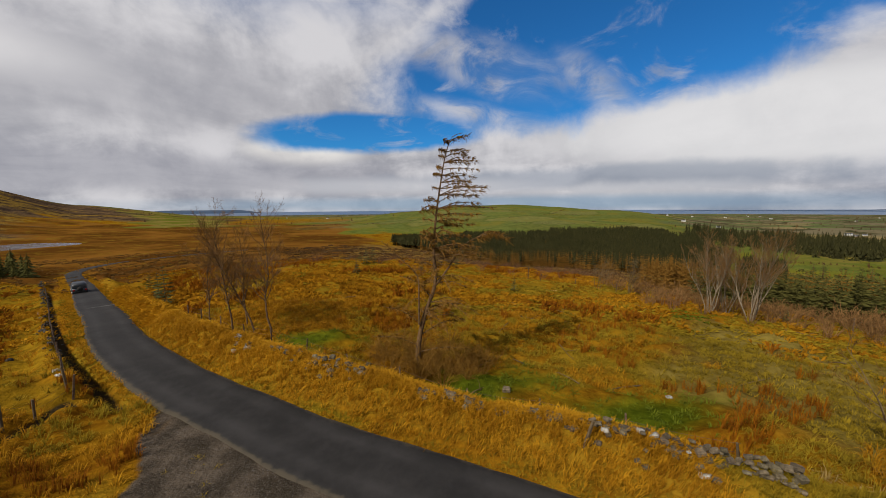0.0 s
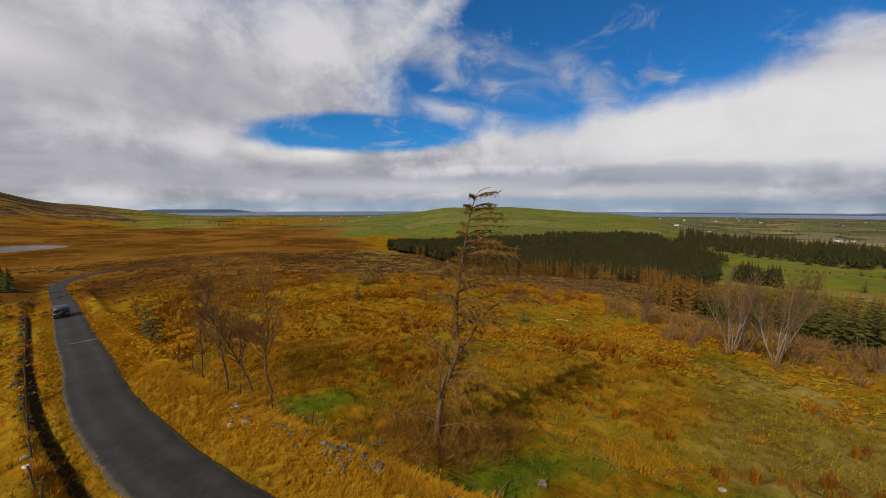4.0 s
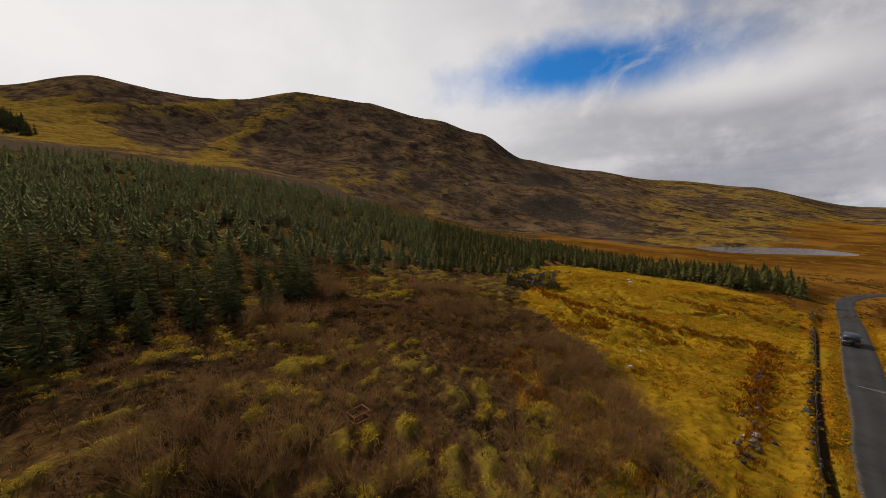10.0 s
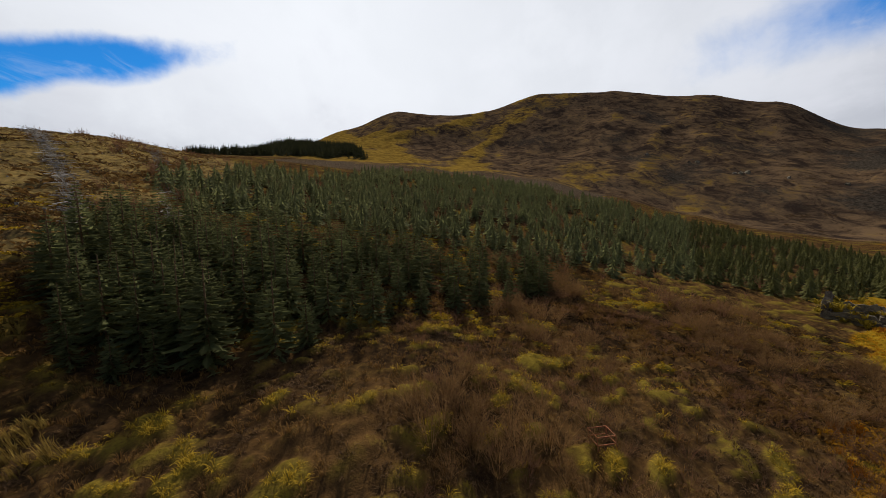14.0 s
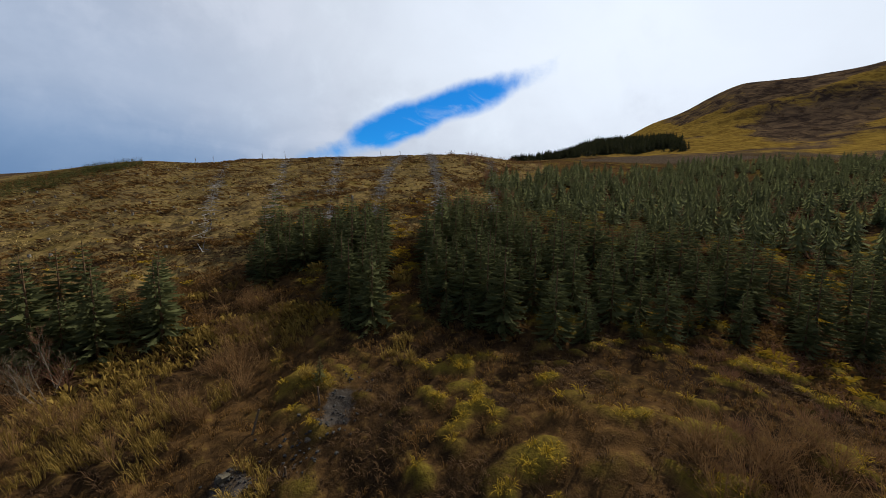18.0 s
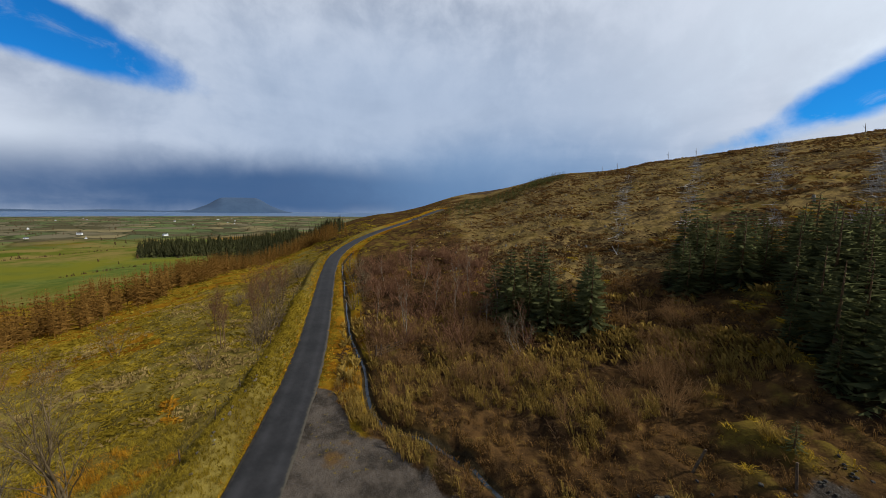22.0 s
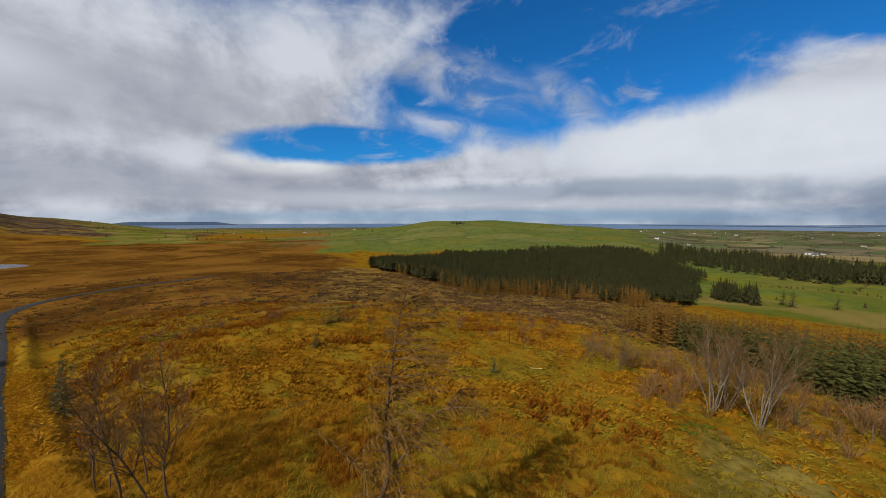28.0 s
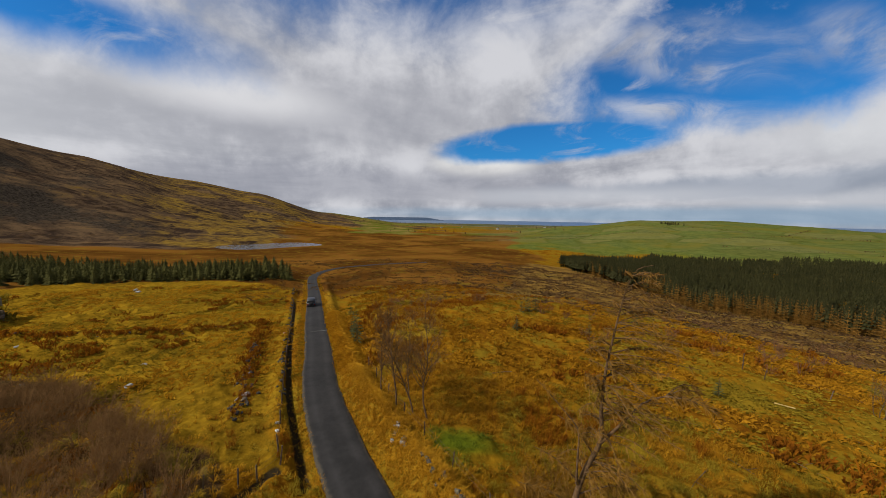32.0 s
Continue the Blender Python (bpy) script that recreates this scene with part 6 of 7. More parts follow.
# ---------------------------------------------------------------- walls, posts and other made things
def stone_shapes(seed, n=8, mat=None):
    """A few field stones: rough blocks with knocked corners."""
    out = []
    for s in range(n):
        r = np.random.default_rng(seed + s)
        bm = bmesh.new()
        box(bm, (1.0, r.uniform(0.6, 0.9), r.uniform(0.45, 0.75)), bevel=0.14)
        for v in bm.verts:
            v.co += Vector(r.normal(0, 0.05, 3))
        out.append(bm_mesh("stone", bm, mat or STONE))
    return out


DARK_STONE = plain("darker_field_stone", *DARK_STONE_TONES, 2.2, 0.95, 0.7, 0.03, 0.35)
STONES, PALE_STONES, DARK_STONES = stone_shapes(600), stone_shapes(620, 5, LIMED), stone_shapes(640, 8, DARK_STONE)


def stone_run(name, label, line, lo, hi, high, count, seed, spread=0.22, size=(0.22, 0.5), pale=0.06, broken=0.5, shapes=None):
    """A tumbled dry stone wall along part of a line, each stone by itself."""
    rng = np.random.default_rng(seed)
    pts = np.array(curve(line, 0.3))
    run = np.concatenate([[0], np.cumsum(np.linalg.norm(np.diff(pts, axis=0), axis=1))])
    mid = np.array([np.interp((lo + hi) / 2, run, pts[:, k]) for k in (0, 1)])
    t = thing(name, label, "stone wall", pose(mid[0], mid[1], height(*mid)))
    z0 = height(*mid)
    s = rng.uniform(lo, hi, count)
    a = s + 0.2
    px, py = np.interp(s, run, pts[:, 0]), np.interp(s, run, pts[:, 1])
    qx, qy = np.interp(a, run, pts[:, 0]), np.interp(a, run, pts[:, 1])
    off = rng.normal(0, spread, count)
    ln = np.hypot(qx - px, qy - py) + 1e-6
    nx, ny = (qy - py) / ln, -(qx - px) / ln
    x, y = px + nx * off, py + ny * off
    top = high * np.clip(1 - broken * (0.5 + 0.5 * bump_noise(s, s * 0 + seed, 3.0, 2, 3)), 0.1, 1) * np.clip(1 - np.abs(off) / (spread * 2.5), 0.1, 1)
    z = ground(x, y) + rng.uniform(0, 1, count) * top
    turn = np.degrees(np.arctan2(qy - py, qx - px))
    for i in range(count):
        me = PALE_STONES[i % 5] if rng.uniform() < pale else (shapes or STONES)[i % 8]
        o = new("stone", me)
        o.parent = t
        k = rng.uniform(*size)
        o.matrix_basis = Matrix.Translation((x[i] - mid[0], y[i] - mid[1], z[i] - z0 + 0.02)) @ Euler((rng.normal(0, 0.2), rng.normal(0, 0.2), radians(turn[i]) + rng.normal(0, 0.35))).to_matrix().to_4x4() @ Matrix.Diagonal((k, k, k, 1))
    return t


def build_walls():
    stone_run("dry_stone_wall", "tumbled grey stones half hidden in golden grass", EAST_BANK, 108.5, 111.5, 0.3, 22, 1, 0.3, (0.14, 0.34), 0.3)
    stone_run("dry_stone_wall", "fallen grey stones on a grassy bank", EAST_BANK, 112.8, 115.6, 0.25, 22, 12, 0.25, (0.14, 0.34), 0.05)
    stone_run("dry_stone_wall", "broken grey dry stone wall face on a grassy bank", EAST_BANK, 116.6, 120.4, 0.45, 60, 11, 0.28, (0.16, 0.36), 0.03)
    stone_run("dry_stone_wall", "grey stones showing through golden grass", EAST_BANK, 123.4, 126.4, 0.3, 30, 13, 0.25, (0.16, 0.42), 0.08)
    stone_run("dry_stone_wall", "low run of grey wall stones in grass", EAST_BANK, 127.0, 130.4, 0.25, 36, 14, 0.22, (0.14, 0.34), 0.06)
    stone_run("dry_stone_wall", "low grey stone wall standing clear of the grass", EAST_BANK, 130.6, 136.6, 0.5, 150, 2, 0.25, (0.13, 0.3), 0.05, 0.2)
    stone_run("dry_stone_wall", "low overgrown stone wall beside the lane", EAST_BANK, 146, 165, 0.2, 30, 3, 0.3, (0.14, 0.3), 0.06)
    stone_run("dry_stone_wall", "old field wall of dark stones along a ditch", WEST_WALL, 6, 34, 0.2, 45, 4, 0.3, (0.14, 0.36), 0.03, 0.6, DARK_STONES)
    stone_run("dry_stone_wall", "far end of a dark field wall", WEST_WALL, 34, 90, 0.3, 80, 5, 0.3, (0.2, 0.42), 0.02, 0.6, DARK_STONES)
    stone_run("rubble_wall", "collapsed rubble wall across a field", FIELD_WALL, 0, 22, 0.3, 110, 6, 0.35, (0.16, 0.38), 0.05, 0.5, DARK_STONES)
    stone_run("rubble_wall", "low line of stones on a field bank", FIELD_BANK, 4, 46, 0.15, 60, 7, 0.4, (0.14, 0.34), 0.03, 0.5, DARK_STONES)
    stone_run("stream_bed", "scatter of grey stones in a stream bed", STREAM, 1, 12.5, 0.05, 170, 8, 0.8, (0.08, 0.2), 0.0, 0.5, DARK_STONES)
    for i, (x, y, k, pale) in enumerate(((-3.4, 19.9, 0.6, 1), (-4.1, 20.7, 0.45, 1), (-12.6, 20.0, 0.45, 1), (-13.2, 20.9, 0.4, 1), (-18.4, 24.0, 0.9, 0), (-19.0, 24.9, 0.8, 1), (-30.9, 24.8, 0.8, 1), (-40.5, 23.2, 0.7, 0), (-36, 30.5, 0.8, 1), (-58, 33, 0.8, 1), (-83, 69, 1.3, 1), (-86, 71, 1.2, 1), (12.6, 3.2, 0.5, 1), (3.6, 17.0, 0.7, 0), (10.2, 11.6, 0.6, 0), (3.4, -20.6, 0.9, 0), (4.4, -18.6, 0.6, 0), (-0.6, -20.9, 0.5, 0), (31, 12, 0.5, 0), (18.5, 9, 0.45, 1))):
        k *= 0.7
        t = new("boulder", (PALE_STONES[i % 5] if pale else STONES[i % 8]))
        t.matrix_basis = Matrix.Translation((x, y, height(x, y) + k * 0.08)) @ Euler((0.1, -0.1, i * 1.3)).to_matrix().to_4x4() @ Matrix.Diagonal((k, k, k, 1))
        tagged(t, "pale lichened boulder lying in grass" if pale else "grey boulder lying in rough grass", "rock")


build_walls()


def build_crags():
    for i, (az, d, k) in enumerate(((74.8, 565, 11), (75.4, 560, 7), (74.2, 572, 8), (79.2, 600, 8), (80.1, 598, 6), (70.5, 560, 6), (85.0, 610, 7), (66.0, 560, 6), (91.0, 640, 6))):
        p = heading(az) * d
        o = new("crag", STONES[i % 8])
        o.matrix_basis = Matrix.Translation((p.x, p.y, height(p.x, p.y) - k * 0.05)) @ Euler((0.3, 0.2, i * 1.9)).to_matrix().to_4x4() @ Matrix.Diagonal((k * 0.7, k * 0.6, k * 1.3, 1))
        tagged(o, "weathered grey rock outcrop on a mountain slope", "rock")


build_crags()


def post_mesh(seed, high, wide=0.09):
    r = np.random.default_rng(seed)
    bm = bmesh.new()
    box(bm, (wide, wide * 0.9, high), (0, 0, high / 2 - 0.15), (r.normal(0, 2), r.normal(0, 2), 0), 0.012, 0.85)
    return bm_mesh("post", bm, POST_WOOD)


POSTS = [post_mesh(s, 1.25) for s in range(5)]
WIRE = plain("rusty_wire", (0.05, 0.03, 0.02), (0.12, 0.09, 0.07), 8.0, 0.6, 0.0, metal=0.6)


def fence(label, places, wires=2, scale=1.0):
    rng = np.random.default_rng(len(places) * 7 + int(places[0][0] * 3))
    x0, y0 = places[0]
    z0 = height(x0, y0)
    t = thing("wire_fence", label, "fence", pose(x0, y0, z0))
    tops = []
    for i, (x, y) in enumerate(places):
        o = new("post", POSTS[i % 5])
        o.parent = t
        z = height(x, y) - z0
        k = scale * rng.uniform(0.85, 1.1)
        o.matrix_basis = Matrix.Translation((x - x0, y - y0, z)) @ Euler((rng.normal(0, 0.07), rng.normal(0, 0.07), rng.uniform(0, 6))).to_matrix().to_4x4() @ Matrix.Scale(k, 4)
        tops.append((x - x0, y - y0, z, k))
    for w in range(wires):
        h = 0.95 - 0.35 * w
        line = []
        for a, b in zip(tops, tops[1:]):
            for f in (0, 0.25, 0.5, 0.75):
                q = [a[j] + (b[j] - a[j]) * f for j in range(3)]
                line.append((q[0], q[1], q[2] + h * scale - 0.08 * math.sin(f * math.pi), 0.006))
        line.append((tops[-1][0], tops[-1][1], tops[-1][2] + h * scale, 0.006))
        part("wire", mesh_from("wire", *rods([line], 3), [WIRE]), t, "slack rusty wire")


def spaced(line, lo, hi, step, off=0.0):
    pts = np.array(curve(line, 0.3))
    run = np.concatenate([[0], np.cumsum(np.linalg.norm(np.diff(pts, axis=0), axis=1))])
    out = []
    for s in np.arange(lo, hi, step):
        x, y = np.interp(s, run, pts[:, 0]), np.interp(s, run, pts[:, 1])
        x2, y2 = np.interp(s + 0.3, run, pts[:, 0]), np.interp(s + 0.3, run, pts[:, 1])
        n = math.hypot(x2 - x, y2 - y)
        out.append((x + (y2 - y) / n * off, y - (x2 - x) / n * off))
    return out


def build_fences():
    fence("line of dark wooden posts and wire behind a bank", spaced(EAST_BANK, 96, 136, 3.6, -1.7))
    fence("leaning fence posts along a grassy bank by the lane", spaced(EAST_BANK, 142, 196, 4.5, -1.3))
    fence("field fence on top of an old stone wall", spaced(WEST_WALL, 2, 62, 3.4, 0.15))
    fence("short leaning field fence beside a ditch", [(-10.6, 17.4), (-11.3, 16.2), (-11.9, 15.4), (-13.2, 14.4), (-14.6, 12.4)])
    fence("pale stakes of a fence across the lower moor", [(33, 42), (36.4, 38.2), (40, 34), (43.4, 29), (45.6, 24), (47.4, 19), (48.4, 14), (48.8, 9.0)], 1, 1.1)
    fence("fence posts beside the far lane", spaced(DITCH, 2, 70, 5.0, -1.6), 1)
    for i, (x, y, h, a) in enumerate(((10.0, 5.6, 1.25, 12), (2.4, -22.6, 1.7, -14), (-1.2, -22.8, 1.3, 6), (32.8, 45.2, 2.2, 0), (0.4, -19.4, 1.0, 20), (47.8, 7.6, 2.0, 2), (23.4, -31.5, 1.8, 4))):
        me = post_mesh(700 + i, h, 0.11)
        o = new("post", me)
        o.matrix_basis = pose(x, y, height(x, y), a, a * 0.6, i * 40)
        tagged(o, "lone weathered wooden post standing in rough ground", "post")
    # the broken gate by the ditch
    x, y = 28.0, -23.4
    t = thing("rail_gate", "broken wooden rail gate leaning by a ditch", "gate", pose(x, y, height(x, y), 0, 0, -100))
    for k in range(3):
        bm = bmesh.new()
        box(bm, (3.4, 0.05, 0.09), (1.7, 0, 0.45 + 0.3 * k), (0, -3 - 2 * k, 0), 0.01)
        part("rail", bm_mesh("rail", bm, POST_WOOD), t)
    for k in (0.0, 0.55, 3.4):
        bm = bmesh.new()
        box(bm, (0.13, 0.13, 1.6), (k, 0, 0.62), (k * 2, 3, 0), 0.015)
        part("post", bm_mesh("post", bm, POST_WOOD), t)
    # a square wooden frame lying in the scrub
    rust = plain("rust_orange", (0.12, 0.035, 0.012), (0.30, 0.10, 0.03), 5.0, 0.8, 0.4, 0.01)
    x, y = -22.7, -2.2
    t = thing("frame_pen", "open orange-brown frame lying in the scrub", "frame", pose(x, y, height(x, y) + 0.35, 4, -6, 28))
    for k in range(4):
        for h in (0.0, 0.45):
            bm = bmesh.new()
            a = k * 90
            c = Vector((math.cos(radians(a)), math.sin(radians(a)), 0)) * 0.55
            box(bm, (0.06, 1.16, 0.06), (c.x, c.y, h), (0, 0, a), 0.008)
            part("bar", bm_mesh("bar", bm, rust), t)
        bm = bmesh.new()
        box(bm, (0.06, 0.06, 0.9), (0.55 * (1 if k in (0, 3) else -1), 0.55 * (1 if k < 2 else -1), 0.05), (0, 0, 0), 0.008)
        part("upright", bm_mesh("upright", bm, rust), t)


build_fences()


def build_wood_litter():
    logs = []
    for s in range(5):
        r = np.random.default_rng(800 + s)
        L = r.uniform(1.5, 3.6)
        line = [(L * (f - 0.5), 0.12 * math.sin(f * 3 + s), 0.05 + 0.06 * math.sin(f * 5), 0.032 * (1.3 - f)) for f in np.linspace(0, 1, 6)]
        line2 = [(0.1, 0, 0.05, 0.025), (0.4, 0.35, 0.22, 0.015), (0.55, 0.6, 0.3, 0.006)]
        logs.append(mesh_from("log", *rods([line, line2], 6), [GREY_TWIG], True))
    yellow = plain("fresh_wood", (0.30, 0.20, 0.06), (0.55, 0.40, 0.14), 3.0, 0.8, 0.3, 0.01)
    bm = bmesh.new()
    box(bm, (1.5, 0.10, 0.09), (0, 0, 0.2), (0, 3, 0), 0.02)
    o = new("cut_pole", bm_mesh("cut_pole", bm, yellow))
    o.matrix_basis = pose(30.5, 35.7, height(30.5, 35.7), 0, 0, -25)
    tagged(o, "pale yellow cut pole lying in grass", "log")
    spots = ((29, 24.2), (33.5, 24), (31.5, 30.6), (22, 20), (24, 25.5), (9, 12.4), (14.6, 12.2), (16.4, 10.6), (17, 15.5), (30, 16), (21, 29), (12.6, 28), (2.6, 33), (41, 14), (25, 8.6), (28, 4), (34, 9.4), (15.6, 22), (19.8, 24.2), (11.4, 16.2), (13.4, 15.0))
    for i, (x, y) in enumerate(spots):
        o = new("dead_branch", logs[i % 5])
        o.matrix_basis = pose(x, y, height(x, y) + 0.06, 0, 0, i * 77 % 360)
        tagged(o, "bleached fallen branch lying in rough grass", "branch")
    BLEACHED = plain("bleached_wood", (0.12, 0.105, 0.085), (0.32, 0.285, 0.24), 2.0, 0.9, 0.3, 0.01)
    # stumps and pale brash rows on the felled hill
    r = np.random.default_rng(55)
    stump = [rods([[(0, 0, -0.2, 0.24 + 0.02 * s), (0, 0, 0.25, 0.19), (0.02, 0, 0.42, 0.17), (0.02, 0, 0.43, 0.01)]], 7) for s in range(3)]
    x, y, az, d = sector(1000, 148, 222, 60, 260)
    k = len(x)
    stuff("felled_stumps", scatter(stump, x, y, ground(x, y), r.uniform(0.5, 1.1, k), r.uniform(0, 6, k)), PALE_WOOD, "grey stumps over a felled hillside", "stumps")
    stick = [rods([[(-0.9, 0, 0.1, 0.03), (0.9, 0.1 * s, 0.12 + 0.12 * s, 0.012)], [(-0.2, -0.4, 0.12, 0.02), (0.3, 0.5, 0.3, 0.008)], [(0.1, 0, 0.1, 0.02), (0.3, -0.1, 0.7, 0.008)]], 3) for s in range(4)]
    rows = []
    for a, k, n in ((170.9, -0.045, 300), (161.2, 0.03, 300), (153, 0.01, 120), (178, -0.01, 140), (186, -0.015, 120), (194, -0.02, 100)):
        dd = r.uniform(62, 165, n)
        aa = np.radians(a + r.normal(0, 0.35, n) + (dd - 75) * k)
        rows.append(np.stack([-np.sin(aa) * dd, np.cos(aa) * dd], -1))
    rows = np.vstack(rows)
    k = len(rows)
    stuff("brash_rows", scatter(stick, rows[:, 0], rows[:, 1], ground(rows[:, 0], rows[:, 1]), r.uniform(1.0, 2.4, k), r.uniform(0, 6, k)), BLEACHED, "rows of pale brash on a felled hillside", "brash")
    x, y, az, d = sector(1300, -56, 0, 84, 190)
    k = len(x)
    stuff("felled_litter", scatter(stick, x, y, ground(x, y), r.uniform(0.6, 1.5, k), r.uniform(0, 6, k)), GREY_TWIG, "weathered branches littering felled forest ground", "brash")
    for i, (az, d, h) in enumerate(((-166, 262, 5), (-172, 210, 5), (-175, 196, 4), (-164, 258, 4), (171, 168, 3), (168, 168, 3))):
        p = heading(az) * d
        o = new("dead_tree", mesh_from("dead_tree", *rods([[(0, 0, -0.5, 0.16), (0.1, 0, h * 0.6, 0.1), (0.25, 0.1, h, 0.03)], [(0.1, 0, h * 0.55, 0.06), (0.8, 0.3, h * 0.8, 0.02)]], 5), [PALE_WOOD], True))
        o.matrix_basis = pose(p.x, p.y, height(p.x, p.y))
        tagged(o, "bare dead tree standing on a felled hill brow", "dead tree", "dead trunks on the brow")


build_wood_litter()


# ---------------------------------------------------------------- the parked car
def build_car():
    paint, t, b = material("dark_car_paint")
    c = mix_rgb(t, noise_node(t, place(t), 1.5, 4.0).outputs[0], (0.006, 0.009, 0.014), (0.018, 0.022, 0.030))
    t.links.new(c, b.inputs["Base Color"])
    b.inputs["Roughness"].default_value, b.inputs["Coat Weight"].default_value = 0.45, 0.05
    glass, t, b = material("tinted_glass")
    b.inputs["Base Color"].default_value, b.inputs["Roughness"].default_value = (0.008, 0.009, 0.010, 1), 0.3
    rubber = plain("tyre_rubber", (0.010, 0.010, 0.010), (0.03, 0.03, 0.03), 8.0, 0.9, 0.4, 0.01)
    steel = plain("wheel_steel", (0.18, 0.18, 0.18), (0.40, 0.40, 0.41), 5.0, 0.4, 0.1, 0.005, metal=0.9)
    red, white = plain("red_lens", (0.20, 0.008, 0.006), (0.35, 0.02, 0.015), 6.0, 0.2, 0.0), plain("clear_lens", (0.5, 0.5, 0.48), (0.75, 0.75, 0.72), 6.0, 0.15, 0.0)
    x, y = -36.4, 66.4
    car = thing("car", "dark off-road car parked on the lane edge", "car", pose(x, y, height(x, y) + 0.10, 2, 0, 30))

    def hull(name, sections, mat, label=""):
        bm = bmesh.new()
        rings = []
        for yy, half, lo, hi, tuck in sections:
            rings.append([bm.verts.new(q) for q in ((-half, yy, lo), (half, yy, lo), (half * 1.02, yy, (lo + hi) / 2), (half * tuck, yy, hi), (-half * tuck, yy, hi), (-half * 1.02, yy, (lo + hi) / 2))])
        for a, b2 in zip(rings, rings[1:]):
            for i in range(6):
                bm.faces.new((a[i], a[(i + 1) % 6], b2[(i + 1) % 6], b2[i]))
        bm.faces.new(rings[0][::-1])
        bm.faces.new(rings[-1])
        bmesh.ops.bevel(bm, geom=bm.edges[:], offset=0.03, segments=2, affect="EDGES")
        return part(name, bm_mesh(name, bm, mat, True), car, label)
    hull("body", [(-2.05, 0.78, 0.45, 0.95, 0.95), (-1.95, 0.86, 0.38, 1.08, 0.97), (0.6, 0.88, 0.36, 1.10, 0.97), (1.9, 0.86, 0.38, 1.02, 0.96), (2.1, 0.76, 0.45, 0.9, 0.95)], paint)
    hull("cabin", [(-1.9, 0.80, 1.08, 1.60, 0.82), (-1.7, 0.82, 1.08, 1.78, 0.84), (0.2, 0.82, 1.08, 1.80, 0.84), (0.85, 0.80, 1.08, 1.12, 0.95)], paint)

    def pane(at, size, turn3):
        bm = bmesh.new()
        box(bm, size, at, turn3, 0.01)
        part("window", bm_mesh("window", bm, glass), car)
    pane((0, -1.93, 1.36), (1.2, 0.03, 0.42), (-10, 0, 0))
    pane((0, 0.60, 1.46), (1.3, 0.03, 0.58), (47, 0, 0))
    for s in (-1, 1):
        pane((s * 0.765, -1.2, 1.45), (0.03, 0.7, 0.42), (0, -s * 14, 0))
        pane((s * 0.765, -0.3, 1.45), (0.03, 0.8, 0.42), (0, -s * 14, 0))
        for yy in (-1.25, 1.3):
            bm = bmesh.new()
            bmesh.ops.create_cone(bm, cap_ends=True, segments=24, radius1=0.36, radius2=0.36, depth=0.24, matrix=pose(s * 0.78, yy, 0.36, 0, 90, 0))
            bmesh.ops.bevel(bm, geom=[e for e in bm.edges if len(e.link_faces) == 2 and e.calc_face_angle(0) > 1], offset=0.05, segments=2, affect="EDGES")
            w = part("wheel", bm_mesh("tyre", bm, rubber, True), car, "black rubber tyre")
            bm = bmesh.new()
            bmesh.ops.create_cone(bm, cap_ends=True, segments=16, radius1=0.2, radius2=0.16, depth=0.05, matrix=pose(s * 0.905, yy, 0.36, 0, s * 90, 0))
            part("rim", bm_mesh("rim", bm, steel, True), w, "grey steel rim")
        for yy, mat, nm in ((-2.04, red, "tail_light"), (2.08, white, "headlight")):
            bm = bmesh.new()
            box(bm, (0.2, 0.06, 0.22), (s * 0.66, yy, 0.82), (0, 0, 0), 0.02)
            part(nm, bm_mesh(nm, bm, mat), car)
        bm = bmesh.new()
        box(bm, (0.2, 0.1, 0.14), (s * 0.98, 0.45, 1.2), (0, 0, 0), 0.03)
        part("mirror", bm_mesh("mirror", bm, paint), car)
    for yy in (-2.12, 2.14):
        bm = bmesh.new()
        box(bm, (1.66, 0.14, 0.2), (0, yy, 0.52), (0, 0, 0), 0.04)
        part("bumper", bm_mesh("bumper", bm, rubber), car)
    bm = bmesh.new()
    bmesh.ops.create_cone(bm, cap_ends=True, segments=24, radius1=0.34, radius2=0.34, depth=0.2, matrix=pose(0, -2.13, 0.98, 90, 0, 0))
    part("spare_wheel", bm_mesh("spare_wheel", bm, rubber, True), car)


build_car()


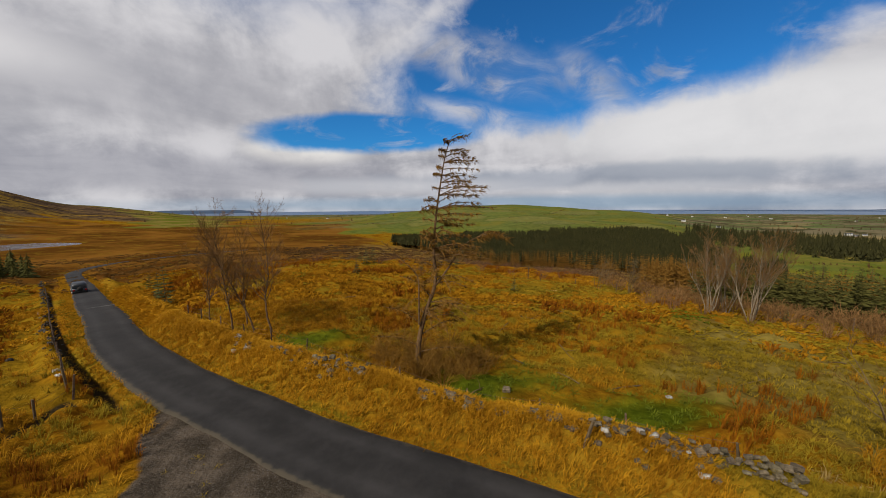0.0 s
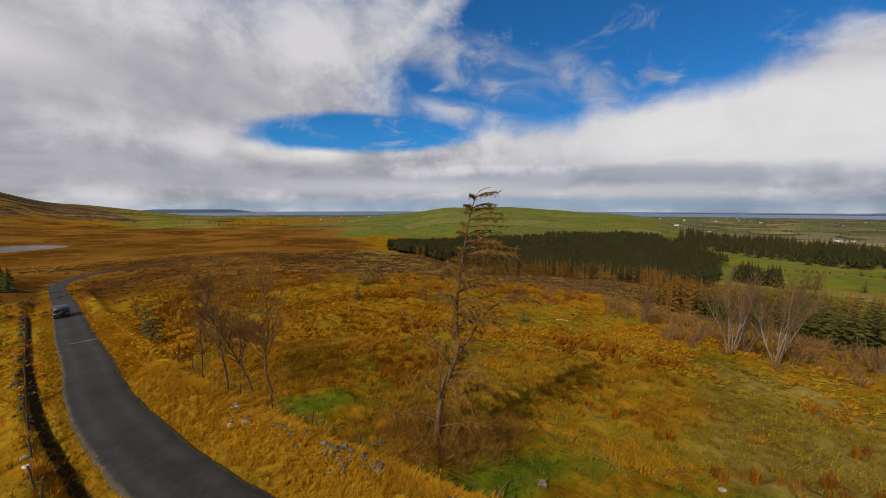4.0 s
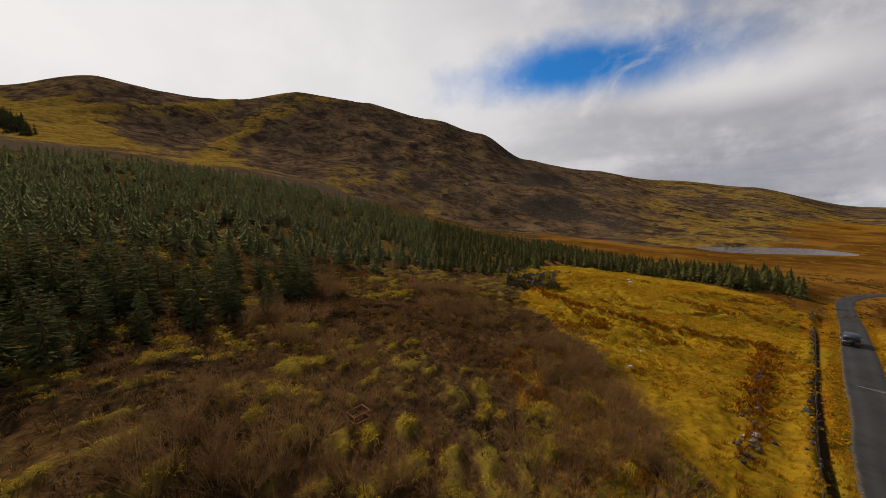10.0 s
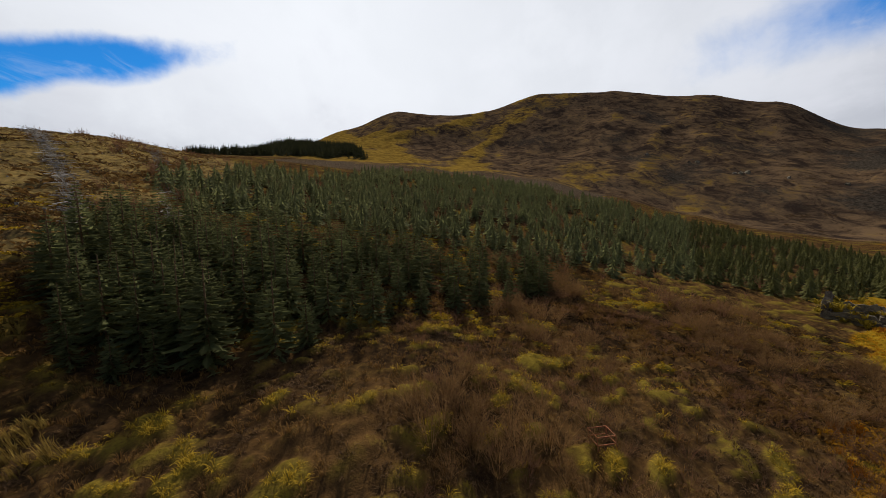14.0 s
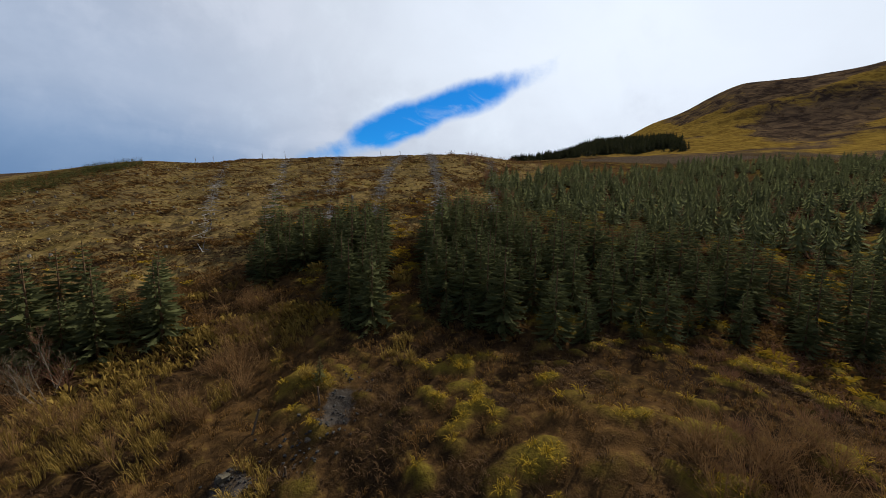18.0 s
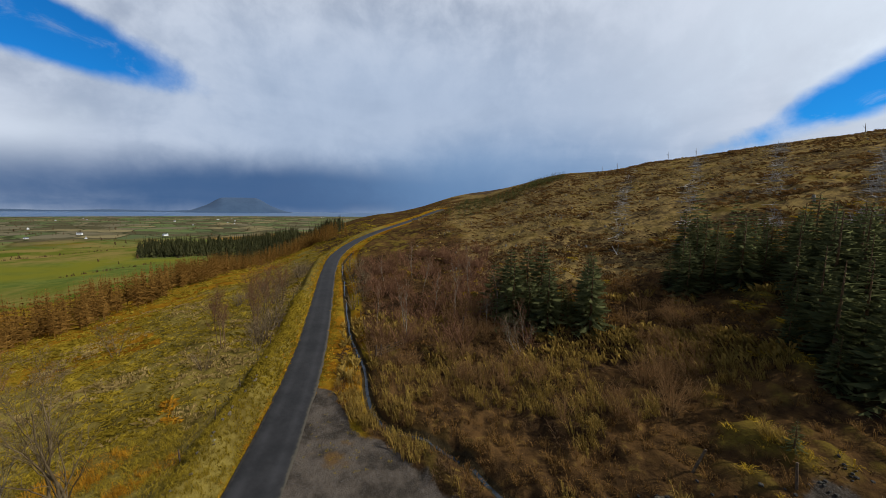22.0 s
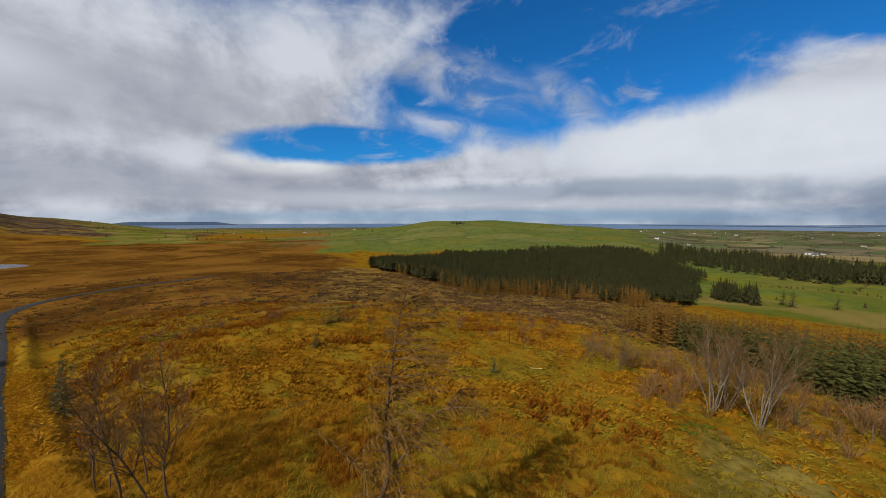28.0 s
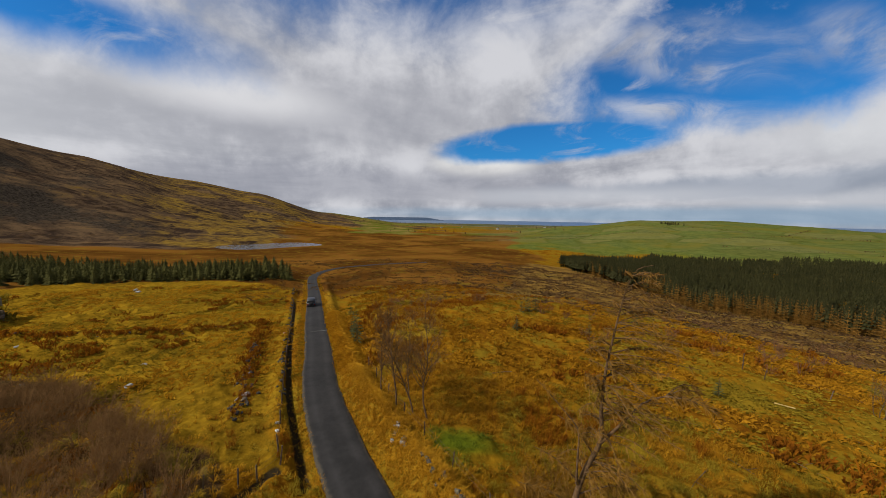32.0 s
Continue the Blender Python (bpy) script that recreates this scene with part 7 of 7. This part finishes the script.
# ---------------------------------------------------------------- ruin and far houses
def build_ruin():
    x, y = -79.5, 37.5
    z = height(x, y)
    t = thing("ruined_cottage", "roofless overgrown stone cottage ruin above a field", "ruin", pose(x, y, z, 0, 0, 62) @ Matrix.Diagonal((1.25, 1.25, 1.6, 1)))
    rng = np.random.default_rng(9)
    for name, cx, cy, L, a, h in (("front_wall", 0, -2.4, 8.5, 0, 1.2), ("back_wall", 0, 2.4, 8.5, 0, 1.9), ("gable", -4.2, 0, 5.0, 90, 2.8), ("gable", 4.2, 0, 5.0, 90, 2.2), ("inner_wall", 0.8, 0, 4.4, 90, 1.6)):
        bm = bmesh.new()
        n = 14
        ring = []
        for i in range(n + 1):
            f = i / n - 0.5
            top = h * (0.75 + 0.35 * rng.uniform() - (0.5 * abs(f) if "gable" in name else 0.35 * (abs(f - 0.12) < 0.07)))
            row = [bm.verts.new(pose(cx, cy, 0, 0, 0, a) @ Vector((f * L, s * 0.32, zz))) for s, zz in ((-1, -0.4), (-1, top), (1, top * 0.97), (1, -0.4))]
            ring.append(row)
        for p, q in zip(ring, ring[1:]):
            for i in range(4):
                bm.faces.new((p[i], p[(i + 1) % 4], q[(i + 1) % 4], q[i]))
        bm.faces.new(ring[0])
        bm.faces.new(ring[-1][::-1])
        w = part(name, bm_mesh(name, bm, STONE), t)
        for i in range(34):
            o = new("stone", STONES[i % 8])
            o.parent = w
            f, s = rng.uniform(-0.5, 0.5), rng.choice([-1, 1])
            m = pose(cx, cy, 0, 0, 0, a) @ Matrix.Translation((f * L, s * 0.3, rng.uniform(0.1, h * 0.75)))
            k = rng.uniform(0.35, 0.7)
            o.matrix_basis = m @ Matrix.Diagonal((k, 0.4, k * 0.8, 1))
    ivy = [tuft_proto(s, 16, 0.5, 0.5, 0.07, 0.7) for s in range(900, 903)]
    n = 130
    vx, vy = rng.uniform(-5.5, 5.5, n), rng.uniform(-4, 4, n)
    v, f = scatter(ivy, vx, vy, np.where(np.abs(vy) > 2, rng.uniform(0, 2.0, n), 0.2), rng.uniform(0.7, 1.6, n), rng.uniform(0, 6, n))
    part("overgrowth", mesh_from("overgrowth", v, f, [OLIVE_GRASS]), t, "yellow-green grass growing over walls")


build_ruin()


def build_houses():
    render_white = plain("whitewash", (0.42, 0.41, 0.38), (0.66, 0.65, 0.62), 0.8, 0.9, 0.2, 0.02, 0.15)
    slate = plain("roof_slate", (0.045, 0.05, 0.06), (0.12, 0.125, 0.14), 1.2, 0.7, 0.3, 0.03)
    dark = plain("window_dark", (0.012, 0.014, 0.018), (0.04, 0.045, 0.05), 2.0, 0.2, 0.0)

    def wall_mesh(L, D, h, g):
        bm = bmesh.new()
        v = [bm.verts.new(q) for q in ((-L, -D, -1.5), (L, -D, -1.5), (L, D, -1.5), (-L, D, -1.5), (-L, -D, h), (L, -D, h), (L, D, h), (-L, D, h), (-L, 0, h + g), (L, 0, h + g))]
        for q in ((0, 1, 5, 4), (2, 3, 7, 6), (1, 2, 6, 9, 5), (3, 0, 4, 8, 7)):
            bm.faces.new([v[i] for i in q])
        return bm_mesh("wall", bm, render_white)

    def roof_mesh(L, D, h, g):
        bm = bmesh.new()
        for s in (-1, 1):
            lo, hi = (s * (D + 0.35), h - 0.25), (0, h + g + 0.12)
            ring = [bm.verts.new((x, yy, zz + dz)) for dz in (0, 0.18) for x, (yy, zz) in ((-L - 0.3, lo), (L + 0.3, lo), (L + 0.3, hi), (-L - 0.3, hi))]
            for q in ((0, 1, 2, 3), (4, 5, 6, 7), (0, 1, 5, 4), (1, 2, 6, 5), (2, 3, 7, 6), (3, 0, 4, 7)):
                bm.faces.new([ring[i] for i in q])
        return bm_mesh("roof", bm, slate)
    models = []
    for L, D, h, g in ((6.5, 3.2, 2.8, 2.4), (8.0, 3.6, 5.2, 2.6), (5.0, 3.0, 2.6, 2.2)):
        t = thing("farmhouse", "small whitewashed farmhouse with slate roof among fields", "house", pose(0, 0, -300), "houses of the low country")
        part("wall", wall_mesh(L, D, h, g), t)
        roof = part("roof", roof_mesh(L, D, h, g), t, "dark slate roof")
        for s in (-1, 1):
            bm = bmesh.new()
            box(bm, (0.8, 0.7, 1.4), (s * (L - 0.6), 0, h + g + 0.3), (0, 0, 0), 0.03)
            part("chimney", bm_mesh("chimney", bm, render_white), roof)
        for s in (-1, 1):
            for k in (-0.6, 0.6):
                bm = bmesh.new()
                box(bm, (1.1, 0.08, 1.2), (k * L, s * (D + 0.01), 1.4), (0, 0, 0), 0.02)
                part("window", bm_mesh("window", bm, dark), t)
            bm = bmesh.new()
            box(bm, (1.0, 0.08, 2.0), (0, s * (D + 0.01), 1.0), (0, 0, 0), 0.02)
            part("door", bm_mesh("door", bm, dark), t)
        models.append(t)
    rng = np.random.default_rng(31)
    n = 0
    for az, d in [(-69.0, 640), (-68.5, 655), (-69.6, 690)] + [(rng.uniform(-126, -50), rng.uniform(620, 2150)) for _ in range(52)] + [(rng.uniform(-12, 18), rng.uniform(900, 2000)) for _ in range(10)]:
        p = heading(az) * d
        m = pose(p.x, p.y, height(p.x, p.y), 0, 0, rng.uniform(0, 180)) @ Matrix.Scale(0.42, 4)
        if n < 3:
            models[n].matrix_basis = m
        else:
            copy_thing(models[n % 3], m).matrix_basis = m
        n += 1


build_houses()


def build_far_hills():
    # storm haze over the bay is painted into this blue base colour
    heath = plain("far_haze_blue", (0.030, 0.052, 0.092), (0.042, 0.068, 0.112), 0.004, 1.0, 0.0)

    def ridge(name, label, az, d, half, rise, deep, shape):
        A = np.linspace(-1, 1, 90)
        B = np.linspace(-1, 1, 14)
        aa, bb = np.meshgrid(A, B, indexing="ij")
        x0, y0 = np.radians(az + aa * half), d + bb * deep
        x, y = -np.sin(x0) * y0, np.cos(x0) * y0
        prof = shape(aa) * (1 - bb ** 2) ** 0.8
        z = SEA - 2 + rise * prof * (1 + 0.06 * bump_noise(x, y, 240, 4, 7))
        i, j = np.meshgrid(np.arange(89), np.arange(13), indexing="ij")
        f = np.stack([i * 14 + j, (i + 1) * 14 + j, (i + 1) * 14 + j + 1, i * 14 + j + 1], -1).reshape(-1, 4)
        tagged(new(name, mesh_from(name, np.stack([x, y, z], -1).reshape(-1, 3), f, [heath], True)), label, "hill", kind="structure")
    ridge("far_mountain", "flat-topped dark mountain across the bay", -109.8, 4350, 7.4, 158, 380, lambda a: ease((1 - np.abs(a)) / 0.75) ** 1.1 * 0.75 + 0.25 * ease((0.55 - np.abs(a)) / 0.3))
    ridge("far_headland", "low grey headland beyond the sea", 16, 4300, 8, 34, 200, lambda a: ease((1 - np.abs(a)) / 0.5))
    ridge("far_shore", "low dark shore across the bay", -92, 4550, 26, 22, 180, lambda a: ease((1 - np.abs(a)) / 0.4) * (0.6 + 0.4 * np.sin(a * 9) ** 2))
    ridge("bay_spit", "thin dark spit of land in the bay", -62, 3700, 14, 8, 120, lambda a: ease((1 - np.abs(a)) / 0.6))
    heath = plain("purple_moor", (0.030, 0.014, 0.013), (0.075, 0.038, 0.030), 0.01, 1.0, 0.0)
    ridge("moor_ridge", "purple-brown moor ridge beyond the near hill", -163, 900, 30, 137, 300, lambda a: (0.36 + 0.64 * (1 - np.abs(a) ** 1.2)) * ease((1 - np.abs(a)) / 0.55))


build_far_hills()
